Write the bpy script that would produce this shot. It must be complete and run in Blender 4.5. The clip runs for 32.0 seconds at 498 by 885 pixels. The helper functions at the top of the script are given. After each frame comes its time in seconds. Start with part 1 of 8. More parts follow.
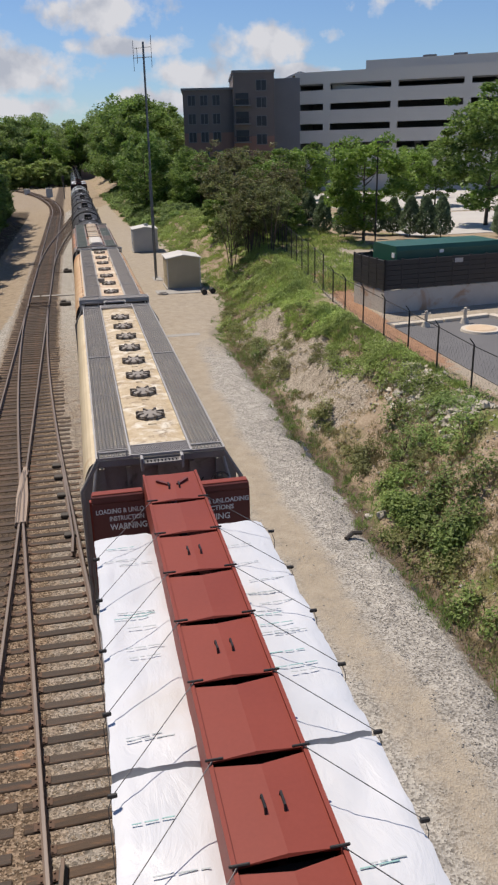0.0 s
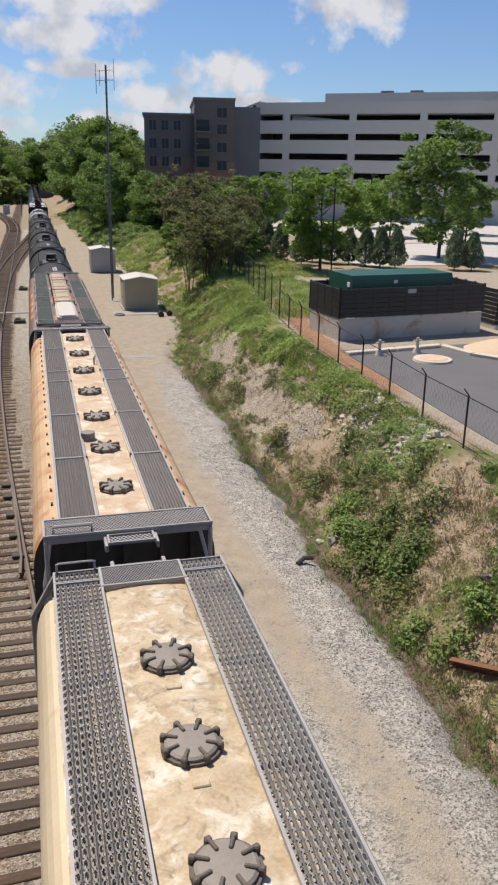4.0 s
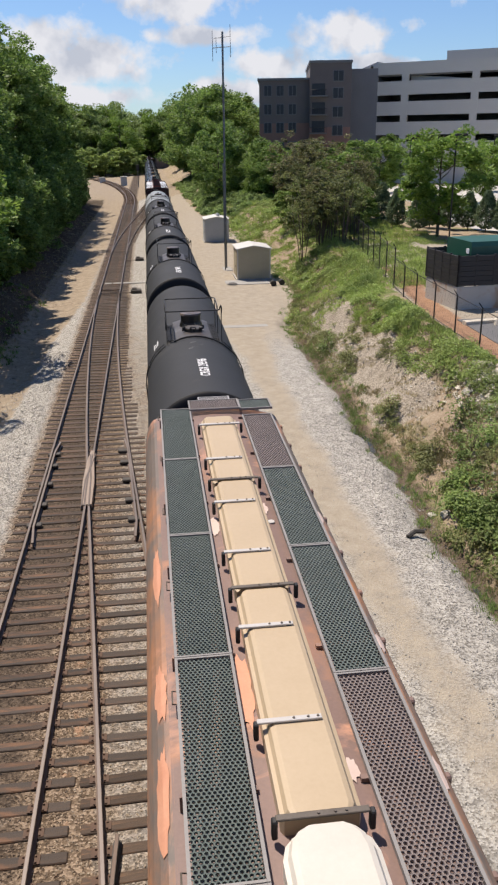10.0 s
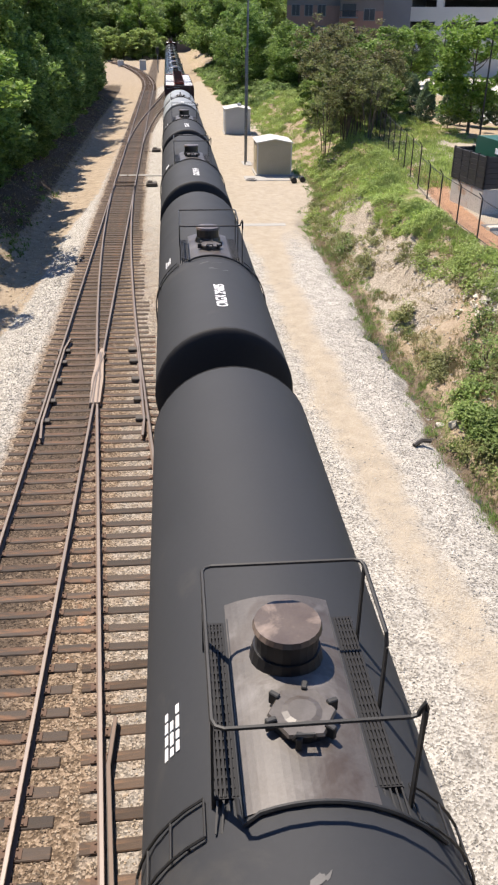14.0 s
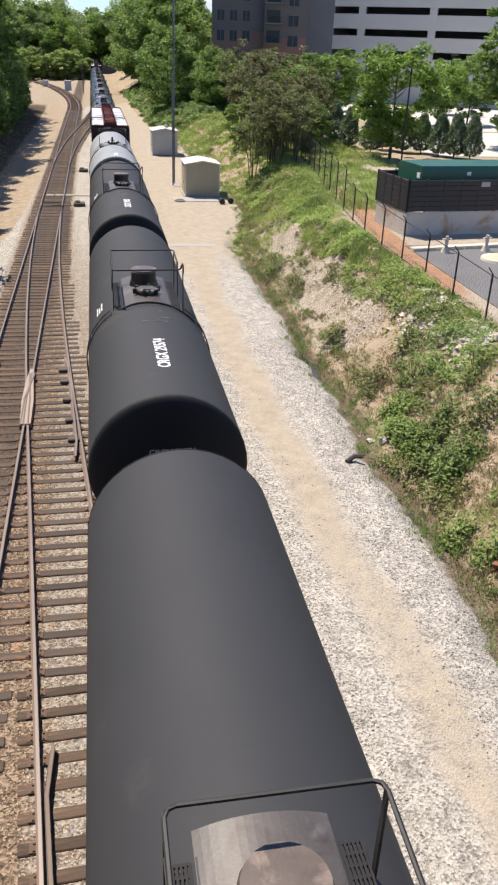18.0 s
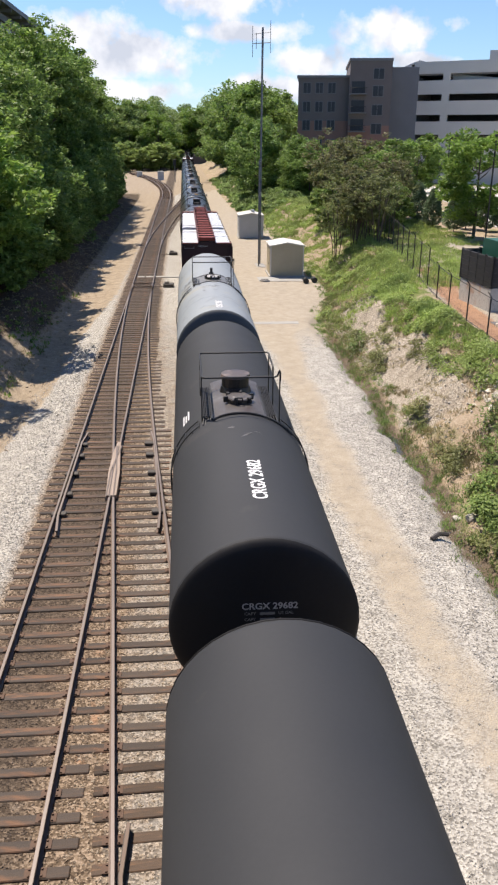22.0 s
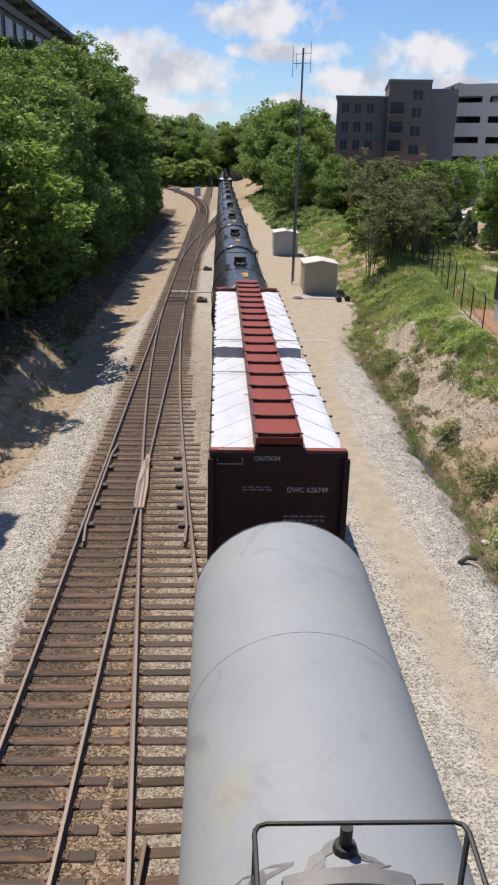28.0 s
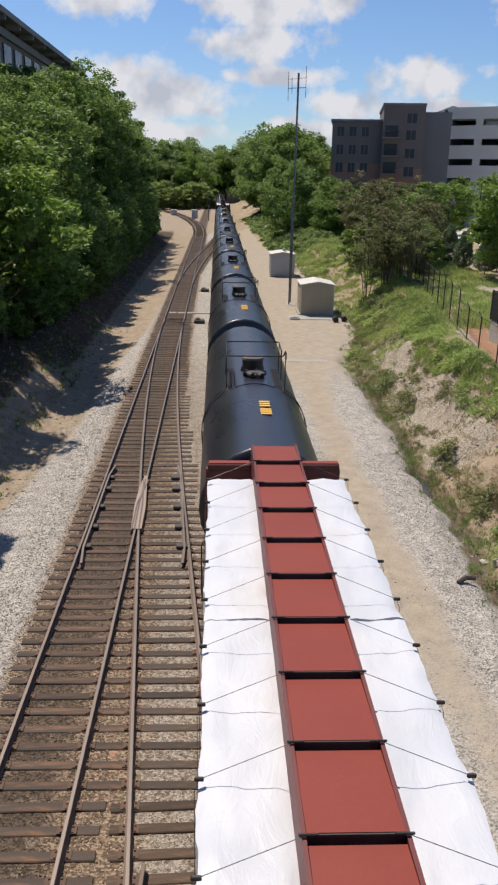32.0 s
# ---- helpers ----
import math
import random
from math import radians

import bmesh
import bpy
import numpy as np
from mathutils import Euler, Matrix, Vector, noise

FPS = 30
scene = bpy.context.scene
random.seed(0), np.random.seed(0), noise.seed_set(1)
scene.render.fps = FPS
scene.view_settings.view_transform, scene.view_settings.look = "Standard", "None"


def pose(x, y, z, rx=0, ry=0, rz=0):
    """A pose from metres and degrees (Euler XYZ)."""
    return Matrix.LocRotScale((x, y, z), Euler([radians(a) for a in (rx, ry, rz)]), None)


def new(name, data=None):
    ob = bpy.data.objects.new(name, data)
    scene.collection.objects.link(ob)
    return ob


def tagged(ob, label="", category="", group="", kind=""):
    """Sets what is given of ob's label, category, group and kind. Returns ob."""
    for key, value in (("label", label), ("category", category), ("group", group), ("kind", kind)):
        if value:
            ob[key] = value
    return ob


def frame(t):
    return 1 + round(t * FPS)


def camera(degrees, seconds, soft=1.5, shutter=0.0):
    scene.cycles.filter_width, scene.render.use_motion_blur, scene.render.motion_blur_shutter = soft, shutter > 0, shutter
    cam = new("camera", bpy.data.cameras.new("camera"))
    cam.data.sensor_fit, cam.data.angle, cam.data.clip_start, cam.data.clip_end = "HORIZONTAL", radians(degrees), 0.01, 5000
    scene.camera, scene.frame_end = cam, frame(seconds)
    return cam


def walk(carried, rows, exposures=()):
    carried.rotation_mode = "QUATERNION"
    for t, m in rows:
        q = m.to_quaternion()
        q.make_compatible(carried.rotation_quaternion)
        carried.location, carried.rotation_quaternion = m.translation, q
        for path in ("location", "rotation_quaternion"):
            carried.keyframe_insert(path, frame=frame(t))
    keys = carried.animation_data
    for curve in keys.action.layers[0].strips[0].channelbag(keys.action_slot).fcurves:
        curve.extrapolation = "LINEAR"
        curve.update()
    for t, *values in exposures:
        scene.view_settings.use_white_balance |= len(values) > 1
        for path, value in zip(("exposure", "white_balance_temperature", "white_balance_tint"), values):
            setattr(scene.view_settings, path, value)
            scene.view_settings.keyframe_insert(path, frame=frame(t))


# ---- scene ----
cam = camera(34.93, 32.0, 2.3)
PATH = [
    (0.0, pose(2.532, 0.023, 10.442, 69.55, 1.33, -12.04)),
    (0.5, pose(2.526, 0.023, 10.449, 69.73, 0.14, -11.44)),
    (1.0, pose(2.521, 0.009, 10.442, 69.68, -0.55, -11.08)),
    (1.5, pose(2.525, 0.008, 10.438, 69.47, -0.78, -11.36)),
    (2.0, pose(2.521, 0.022, 10.463, 69.35, -1.15, -11.55)),
    (2.5, pose(2.519, -0.005, 10.455, 69.64, -1.18, -11.73)),
    (4.5, pose(2.507, 0.001, 10.462, 71.93, -1.17, -15.47)),
    (5.0, pose(2.479, 0.011, 10.460, 72.58, -2.81, -13.67)),
    (5.5, pose(2.452, 0.009, 10.448, 70.78, -4.14, -9.36)),
    (6.0, pose(2.474, 0.002, 10.447, 70.09, -3.56, -7.05)),
    (6.5, pose(2.474, -0.009, 10.457, 71.14, -2.96, -6.33)),
    (7.0, pose(2.457, -0.035, 10.480, 71.11, -1.83, -6.23)),
    (7.5, pose(2.379, -0.111, 10.493, 71.75, 0.19, -6.52)),
    (8.0, pose(2.419, -0.247, 10.496, 74.18, 0.43, -6.56)),
    (8.5, pose(2.400, -0.268, 10.512, 76.11, 0.32, -6.58)),
    (9.0, pose(2.349, -0.248, 10.486, 76.43, 0.23, -7.40)),
    (9.5, pose(2.423, -0.125, 10.498, 74.82, 0.41, -7.42)),
    (10.0, pose(2.447, 0.002, 10.466, 69.04, 0.72, -7.03)),
    (10.5, pose(2.510, 0.095, 10.446, 60.68, -1.54, -6.66)),
    (11.0, pose(2.520, 0.094, 10.420, 57.41, -2.60, -5.02)),
    (11.5, pose(2.564, 0.088, 10.428, 56.10, -1.68, -4.02)),
    (12.0, pose(2.578, 0.069, 10.429, 57.82, -0.81, -3.76)),
    (12.5, pose(2.620, 0.040, 10.439, 60.96, -0.37, -3.62)),
    (13.0, pose(2.600, 0.080, 10.455, 61.90, -0.01, -4.48)),
    (13.5, pose(2.635, 0.057, 10.448, 62.08, -0.42, -4.81)),
    (15.5, pose(2.597, 0.055, 10.435, 61.69, -0.94, -7.08)),
    (16.0, pose(2.585, 0.045, 10.435, 62.08, -1.06, -7.91)),
    (16.5, pose(2.590, 0.033, 10.425, 62.74, -0.01, -10.07)),
    (17.0, pose(2.590, 0.055, 10.442, 63.27, -0.30, -11.47)),
    (17.5, pose(2.582, 0.030, 10.442, 63.42, -1.70, -10.72)),
    (18.0, pose(2.561, 0.012, 10.441, 63.53, -1.95, -10.13)),
    (18.5, pose(2.542, 0.039, 10.438, 64.53, -1.01, -9.47)),
    (19.0, pose(2.524, 0.051, 10.409, 65.75, -0.25, -7.25)),
    (19.5, pose(2.505, 0.060, 10.410, 66.60, -0.40, -6.20)),
    (20.0, pose(2.502, 0.047, 10.418, 67.49, -0.22, -6.46)),
    (20.5, pose(2.508, 0.033, 10.417, 68.42, 0.51, -6.51)),
    (21.0, pose(2.534, 0.014, 10.430, 69.14, 0.97, -6.11)),
    (21.5, pose(2.531, 0.011, 10.433, 69.02, -0.06, -5.26)),
    (22.0, pose(2.524, 0.011, 10.416, 68.85, -0.30, -4.46)),
    (22.5, pose(2.537, 0.002, 10.424, 69.02, 0.34, -4.34)),
    (23.0, pose(2.550, 0.018, 10.418, 68.94, 0.29, -5.15)),
    (23.5, pose(2.563, 0.033, 10.406, 68.36, -0.19, -4.95)),
    (24.0, pose(2.568, 0.018, 10.413, 68.10, -0.09, -4.23)),
    (24.5, pose(2.571, 0.025, 10.424, 68.24, 0.34, -3.36)),
    (26.5, pose(2.527, -0.022, 10.480, 67.83, -0.40, -4.32)),
    (27.0, pose(2.510, -0.005, 10.450, 69.25, -0.83, -3.05)),
    (27.5, pose(2.511, -0.002, 10.441, 69.99, -1.08, -2.38)),
    (28.0, pose(2.492, 0.008, 10.438, 69.95, -1.28, -1.94)),
    (28.5, pose(2.508, 0.010, 10.421, 69.86, -1.77, -2.06)),
    (29.0, pose(2.493, 0.023, 10.424, 69.74, -1.71, -2.57)),
    (29.5, pose(2.505, 0.023, 10.421, 69.82, -1.04, -2.51)),
    (30.0, pose(2.498, -0.002, 10.448, 69.94, -0.71, -2.47)),
    (30.5, pose(2.504, -0.006, 10.451, 70.17, -0.59, -2.17)),
    (31.0, pose(2.493, -0.006, 10.451, 70.75, -0.83, -1.92)),
    (31.5, pose(2.503, -0.006, 10.465, 71.49, -1.32, -1.92)),
    (32.0, pose(2.506, -0.012, 10.455, 71.42, -1.04, -2.17)),
]
EXPOSURES = [(t, s, 6850, 14) for t, s in ((0, 0.16), (2, 0.42), (5, 0.21), (6, 0.31), (9, 0.38), (11, 0.52), (12, 0.75), (13, 0.98), (16, 0.92), (19, 0.8), (23, 0.74), (27, 0.52), (29, 0.4), (32, 0.29))]
walk(cam, PATH, EXPOSURES)

# ---- world, sun, exposure ----
SUN_EL, SUN_AZ = 64.0, -36.0     # degrees; azimuth from +y towards +x


def build_light():
    w = bpy.data.worlds.new("sky")
    scene.world = w
    w.use_nodes = True
    nt = w.node_tree
    nt.nodes.clear()
    out = nt.nodes.new("ShaderNodeOutputWorld")
    bg = nt.nodes.new("ShaderNodeBackground")
    sky = nt.nodes.new("ShaderNodeTexSky")
    sky.sky_type = 'NISHITA'
    sky.sun_disc = False
    sky.sun_elevation = radians(SUN_EL)
    sky.sun_rotation = radians(SUN_AZ)
    sky.air_density, sky.dust_density, sky.ozone_density = 1.0, 0.25, 1.5
    bg.inputs["Strength"].default_value = 0.081
    # fair-weather clouds: heaps ahead of the line, a broken layer all round
    tc = nt.nodes.new("ShaderNodeTexCoord")
    sep = nt.nodes.new("ShaderNodeSeparateXYZ")
    nt.links.new(tc.outputs["Generated"], sep.inputs[0])

    def calc(op, a, b=0.0, c=None):
        n = nt.nodes.new("ShaderNodeMath")
        n.operation = op
        for i, v in enumerate((a, b) if c is None else (a, b, c)):
            if isinstance(v, (int, float)):
                n.inputs[i].default_value = v
            else:
                nt.links.new(v, n.inputs[i])
        return n.outputs[0]
    sx, sy, sz = (sep.outputs[k] for k in "XYZ")
    ahead = calc('MAXIMUM', sy, 0.05)
    comb = nt.nodes.new("ShaderNodeCombineXYZ")
    nt.links.new(calc('DIVIDE', sx, ahead), comb.inputs[0])
    nt.links.new(calc('DIVIDE', sz, ahead), comb.inputs[1])
    heaps = [(-0.066, 0.228, 0.045, 0.024), (-0.006, 0.208, 0.058, 0.034), (0.046, 0.185, 0.08, 0.036), (0.136, 0.195, 0.036, 0.027),
             (0.048, 0.144, 0.08, 0.026), (-0.128, 0.188, 0.072, 0.03), (-0.105, 0.106, 0.066, 0.027), (-0.053, 0.084, 0.088, 0.03),
             (-0.068, 0.048, 0.088, 0.016), (0.075, 0.11, 0.08, 0.013), (0.15, 0.081, 0.062, 0.022), (0.101, 0.052, 0.08, 0.018),
             (0.24, 0.116, 0.067, 0.027), (0.276, 0.082, 0.05, 0.012), (0.391, 0.203, 0.085, 0.052), (0.256, 0.272, 0.124, 0.016), (0.04, 0.3, 0.12, 0.03)]
    nz = nt.nodes.new("ShaderNodeTexNoise")
    nz.inputs["Scale"].default_value = 26.0; nz.inputs["Detail"].default_value = 9; nz.inputs["Roughness"].default_value = 0.58
    nt.links.new(comb.outputs[0], nz.inputs["Vector"])
    best = None
    for x, z, w, h in heaps:
        vm = nt.nodes.new("ShaderNodeVectorMath"); vm.operation = 'SUBTRACT'
        nt.links.new(comb.outputs[0], vm.inputs[0]); vm.inputs[1].default_value = (x, z, 0)
        vs = nt.nodes.new("ShaderNodeVectorMath"); vs.operation = 'DIVIDE'
        nt.links.new(vm.outputs[0], vs.inputs[0]); vs.inputs[1].default_value = (w, h, 1)
        ln = nt.nodes.new("ShaderNodeVectorMath"); ln.operation = 'LENGTH'
        nt.links.new(vs.outputs[0], ln.inputs[0])
        f = calc('SUBTRACT', 1.0, ln.outputs["Value"])
        best = f if best is None else calc('MAXIMUM', best, f)
    best = calc('MAXIMUM', best, -0.55)
    m1 = calc('ADD', best, calc('MULTIPLY', calc('SUBTRACT', nz.outputs["Fac"], 0.53), 2.1))
    r1 = nt.nodes.new("ShaderNodeMapRange")
    r1.inputs["From Min"].default_value, r1.inputs["From Max"].default_value = -0.08, 0.42
    nt.links.new(m1, r1.inputs["Value"])
    # layer over the rest of the sky
    za = calc('ADD', calc('MAXIMUM', sz, 0.0), 0.16)
    c2 = nt.nodes.new("ShaderNodeCombineXYZ")
    nt.links.new(calc('DIVIDE', sx, za), c2.inputs[0]); nt.links.new(calc('DIVIDE', sy, za), c2.inputs[1])
    n2 = nt.nodes.new("ShaderNodeTexNoise")
    n2.inputs["Scale"].default_value = 1.4; n2.inputs["Detail"].default_value = 8
    nt.links.new(c2.outputs[0], n2.inputs["Vector"])
    r2 = nt.nodes.new("ShaderNodeMapRange")
    r2.inputs["From Min"].default_value, r2.inputs["From Max"].default_value = 0.58, 0.76
    nt.links.new(n2.outputs["Fac"], r2.inputs["Value"])
    side = nt.nodes.new("ShaderNodeMapRange")
    side.inputs["From Min"].default_value, side.inputs["From Max"].default_value = 0.55, 0.8
    nt.links.new(sy, side.inputs["Value"])
    mk = nt.nodes.new("ShaderNodeMixRGB")
    nt.links.new(side.outputs[0], mk.inputs["Fac"]); nt.links.new(r2.outputs[0], mk.inputs["Color1"]); nt.links.new(r1.outputs[0], mk.inputs["Color2"])
    tint = nt.nodes.new("ShaderNodeMixRGB"); tint.blend_type = 'MULTIPLY'; tint.inputs["Fac"].default_value = 1.0
    tint.inputs["Color2"].default_value = (0.68, 0.89, 1.18, 1)
    nt.links.new(sky.outputs[0], tint.inputs["Color1"])
    mix = nt.nodes.new("ShaderNodeMixRGB")
    cr = nt.nodes.new("ShaderNodeValToRGB")
    cr.color_ramp.elements[0].color = (4.7, 5.3, 6.3, 1); cr.color_ramp.elements[1].color = (7.1, 7.55, 8.2, 1)
    cr.color_ramp.elements[0].position, cr.color_ramp.elements[1].position = 0.38, 0.52
    n3 = nt.nodes.new("ShaderNodeTexNoise")
    n3.inputs["Scale"].default_value = 16.0; n3.inputs["Detail"].default_value = 7
    nt.links.new(comb.outputs[0], n3.inputs["Vector"]); nt.links.new(n3.outputs["Fac"], cr.inputs[0])
    nt.links.new(cr.outputs[0], mix.inputs["Color2"])
    nt.links.new(mk.outputs[0], mix.inputs["Fac"])
    nt.links.new(tint.outputs[0], mix.inputs["Color1"])
    nt.links.new(mix.outputs[0], bg.inputs["Color"])
    nt.links.new(bg.outputs[0], out.inputs["Surface"])
    sun = new("sun", bpy.data.lights.new("sun", 'SUN'))
    sun.data.energy, sun.data.angle, sun.data.color = 4.2, radians(0.53), (1.0, 0.93, 0.82)
    e, a = radians(SUN_EL), radians(SUN_AZ)
    d = Vector((math.sin(a) * math.cos(e), math.cos(a) * math.cos(e), math.sin(e)))
    sun.rotation_mode = 'QUATERNION'
    sun.rotation_quaternion = d.to_track_quat('Z', 'Y')


build_light()

# ---- materials ----


def nodes_of(name):
    m = bpy.data.materials.new(name)
    m.use_nodes = True
    return m, m.node_tree, m.node_tree.nodes["Principled BSDF"]


def nnode(nt, kind, **props):
    n = nt.nodes.new(kind)
    for k, v in props.items():
        n.inputs[k.replace("_", " ")].default_value = v
    return n


def ramp_node(nt, fac, stops):
    r = nt.nodes.new("ShaderNodeValToRGB")
    el = r.color_ramp.elements
    while len(el) < len(stops):
        el.new(0.5)
    for e, (p, c) in zip(el, stops):
        e.position, e.color = p, (*c, 1)
    nt.links.new(fac, r.inputs[0])
    return r.outputs[0]


def mixc(nt, fac, a, b, mode='MIX'):
    m = nt.nodes.new("ShaderNodeMixRGB")
    m.blend_type = mode
    for sock, v in ((m.inputs["Fac"], fac), (m.inputs["Color1"], a), (m.inputs["Color2"], b)):
        if isinstance(v, (int, float)):
            sock.default_value = v
        elif isinstance(v, tuple):
            sock.default_value = (*v, 1)
        else:
            nt.links.new(v, sock)
    return m.outputs[0]


def surf(name, c1, c2, scale=3.0, fine=30.0, rough=0.7, metal=0.0, bump=0.15, spread=0.25, stretch=(1, 1, 1),
         stain=None, stain_amt=0.5, stain_scale=0.8, island=0.0, obj=0.0, spec=0.5, patch=None, patch_amt=0.4, patch_scale=1.0):
    """A surface of two tones at a coarse and a fine scale, with relief and, where given, stains."""
    m, nt, p = nodes_of(name)
    tc = nt.nodes.new("ShaderNodeTexCoord")
    mp = nnode(nt, "ShaderNodeMapping", Scale=stretch)
    nt.links.new(tc.outputs["Object"], mp.inputs[0])
    a = nnode(nt, "ShaderNodeTexNoise", Scale=scale, Detail=6.0, Roughness=0.6)
    b = nnode(nt, "ShaderNodeTexNoise", Scale=fine, Detail=4.0, Roughness=0.7)
    for n in (a, b):
        nt.links.new(mp.outputs[0], n.inputs["Vector"])
    h = mixc(nt, 0.4, a.outputs["Fac"], b.outputs["Fac"])
    col = ramp_node(nt, h, [(0.5 - spread, c1), (0.5 + spread, c2)])
    if stain:
        s = nnode(nt, "ShaderNodeTexNoise", Scale=stain_scale, Detail=8.0, Roughness=0.62, Distortion=0.6)
        nt.links.new(mp.outputs[0], s.inputs["Vector"])
        f = ramp_node(nt, s.outputs["Fac"], [(0.62 - 0.25 * stain_amt, (0, 0, 0)), (0.74 - 0.2 * stain_amt, (1, 1, 1))])
        col = mixc(nt, f, col, stain)
    if patch:
        s = nnode(nt, "ShaderNodeTexNoise", Scale=patch_scale, Detail=7.0, Roughness=0.66, Distortion=1.1)
        mo = nnode(nt, "ShaderNodeMapping", Location=(7.3, 2.1, 4.7), Scale=stretch)
        nt.links.new(tc.outputs["Object"], mo.inputs[0])
        nt.links.new(mo.outputs[0], s.inputs["Vector"])
        f = ramp_node(nt, s.outputs["Fac"], [(0.64 - 0.25 * patch_amt, (0, 0, 0)), (0.78 - 0.2 * patch_amt, (1, 1, 1))])
        col = mixc(nt, f, col, patch)
    if island:
        g = nt.nodes.new("ShaderNodeNewGeometry")
        r = ramp_node(nt, g.outputs["Random Per Island"], [(0.0, (1 - island,) * 3), (1.0, (1 + island,) * 3)])
        col = mixc(nt, 1.0, col, r, 'MULTIPLY')
    if obj:
        g = nt.nodes.new("ShaderNodeObjectInfo")
        r = ramp_node(nt, g.outputs["Random"], [(0.0, (1 - obj,) * 3), (1.0, (1 + obj,) * 3)])
        col = mixc(nt, 1.0, col, r, 'MULTIPLY')
    nt.links.new(col, p.inputs["Base Color"])
    rr = nt.nodes.new("ShaderNodeMapRange")
    rr.inputs["To Min"].default_value, rr.inputs["To Max"].default_value = max(rough - 0.12, 0.03), min(rough + 0.12, 1)
    nt.links.new(a.outputs["Fac"], rr.inputs["Value"])
    nt.links.new(rr.outputs[0], p.inputs["Roughness"])
    p.inputs["Metallic"].default_value = metal
    p.inputs["Specular IOR Level"].default_value = spec
    if bump:
        bp = nnode(nt, "ShaderNodeBump", Strength=bump, Distance=0.03)
        nt.links.new(h, bp.inputs["Height"])
        nt.links.new(bp.outputs[0], p.inputs["Normal"])
    return m


def leaf_mat(name, dark, light, var=0.35):
    m, nt, p = nodes_of(name)
    g = nt.nodes.new("ShaderNodeNewGeometry")
    col = ramp_node(nt, g.outputs["Random Per Island"], [(0.0, dark), (0.55, tuple((a + b) / 2 for a, b in zip(dark, light))), (1.0, light)])
    tc = nt.nodes.new("ShaderNodeTexCoord")
    n = nnode(nt, "ShaderNodeTexNoise", Scale=0.35, Detail=3.0)
    nt.links.new(tc.outputs["Object"], n.inputs["Vector"])
    col = mixc(nt, 1.0, col, ramp_node(nt, n.outputs["Fac"], [(0.3, (1 - var,) * 3), (0.7, (1 + var,) * 3)]), 'MULTIPLY')
    nt.links.new(col, p.inputs["Base Color"])
    p.inputs["Roughness"].default_value = 0.55
    p.inputs["Specular IOR Level"].default_value = 0.3
    tr = nt.nodes.new("ShaderNodeBsdfTranslucent")
    nt.links.new(col, tr.inputs["Color"])
    mx = nt.nodes.new("ShaderNodeMixShader")
    mx.inputs[0].default_value = 0.4
    nt.links.new(p.outputs[0], mx.inputs[1]); nt.links.new(tr.outputs[0], mx.inputs[2])
    nt.links.new(mx.outputs[0], nt.nodes["Material Output"].inputs["Surface"])
    return m


M = {}
M["rail"] = surf("rail_steel", (0.085, 0.055, 0.04), (0.17, 0.12, 0.09), 2, 40, 0.6, 0.2, 0.1)
M["rail_head"] = surf("worn_rail_head", (0.14, 0.112, 0.098), (0.24, 0.2, 0.175), 1.5, 60, 0.5, 0.25, 0.05, stretch=(1, 0.1, 1))
M["tie_oily"] = surf("oil_stained_wood", (0.022, 0.017, 0.014), (0.078, 0.055, 0.04), 1.2, 25, 0.75, 0, 0.5, 0.25, (1, 6, 1), stain=(0.14, 0.07, 0.036), stain_amt=0.45, stain_scale=0.7, obj=0.4)
M["tie"] = surf("creosoted_wood", (0.038, 0.025, 0.018), (0.12, 0.082, 0.056), 2.2, 25, 0.85, 0, 0.5, 0.3, (1, 6, 1),
                stain=(0.2, 0.11, 0.06), stain_amt=0.3, stain_scale=0.8, obj=0.4)
M["plate"] = surf("rusty_iron", (0.06, 0.038, 0.028), (0.15, 0.09, 0.06), 5, 50, 0.8, 0.15, 0.3)
M["iron"] = surf("weathered_iron", (0.05, 0.045, 0.04), (0.11, 0.1, 0.09), 5, 50, 0.7, 0.3, 0.2)
M["plank"] = surf("bleached_planks", (0.22, 0.17, 0.14), (0.4, 0.33, 0.28), 2, 30, 0.85, 0, 0.3, 0.25, (8, 0.6, 8))
M["cream"] = surf("stained_cream_paint", (0.38, 0.28, 0.16), (0.58, 0.49, 0.34), 2.6, 22, 0.65, 0, 0.06, 0.14,
                  stain=(0.68, 0.63, 0.52), stain_amt=0.5, stain_scale=2.4, patch=(0.23, 0.165, 0.1), patch_amt=0.42, patch_scale=3.6)
M["cream_rust"] = surf("rust_washed_cream_paint", (0.46, 0.33, 0.21), (0.6, 0.49, 0.34), 1.4, 18, 0.65, 0, 0.06, 0.16,
                       stain=(0.68, 0.62, 0.5), stain_amt=0.55, stain_scale=1.7, patch=(0.46, 0.27, 0.16), patch_amt=0.55, patch_scale=2.1)
M["cream_side"] = surf("streaked_cream_side", (0.5, 0.41, 0.27), (0.66, 0.57, 0.41), 0.7, 12, 0.6, 0, 0.04, 0.25, (1, 1, 0.25),
                       stain=(0.45, 0.3, 0.16), stain_amt=0.2, stain_scale=0.7)
M["rust_side"] = surf("rusted_cream_side", (0.5, 0.32, 0.18), (0.64, 0.48, 0.31), 0.8, 14, 0.65, 0, 0.05, 0.22, (1, 1, 0.3),
                      stain=(0.4, 0.18, 0.07), stain_amt=0.55, stain_scale=0.8)
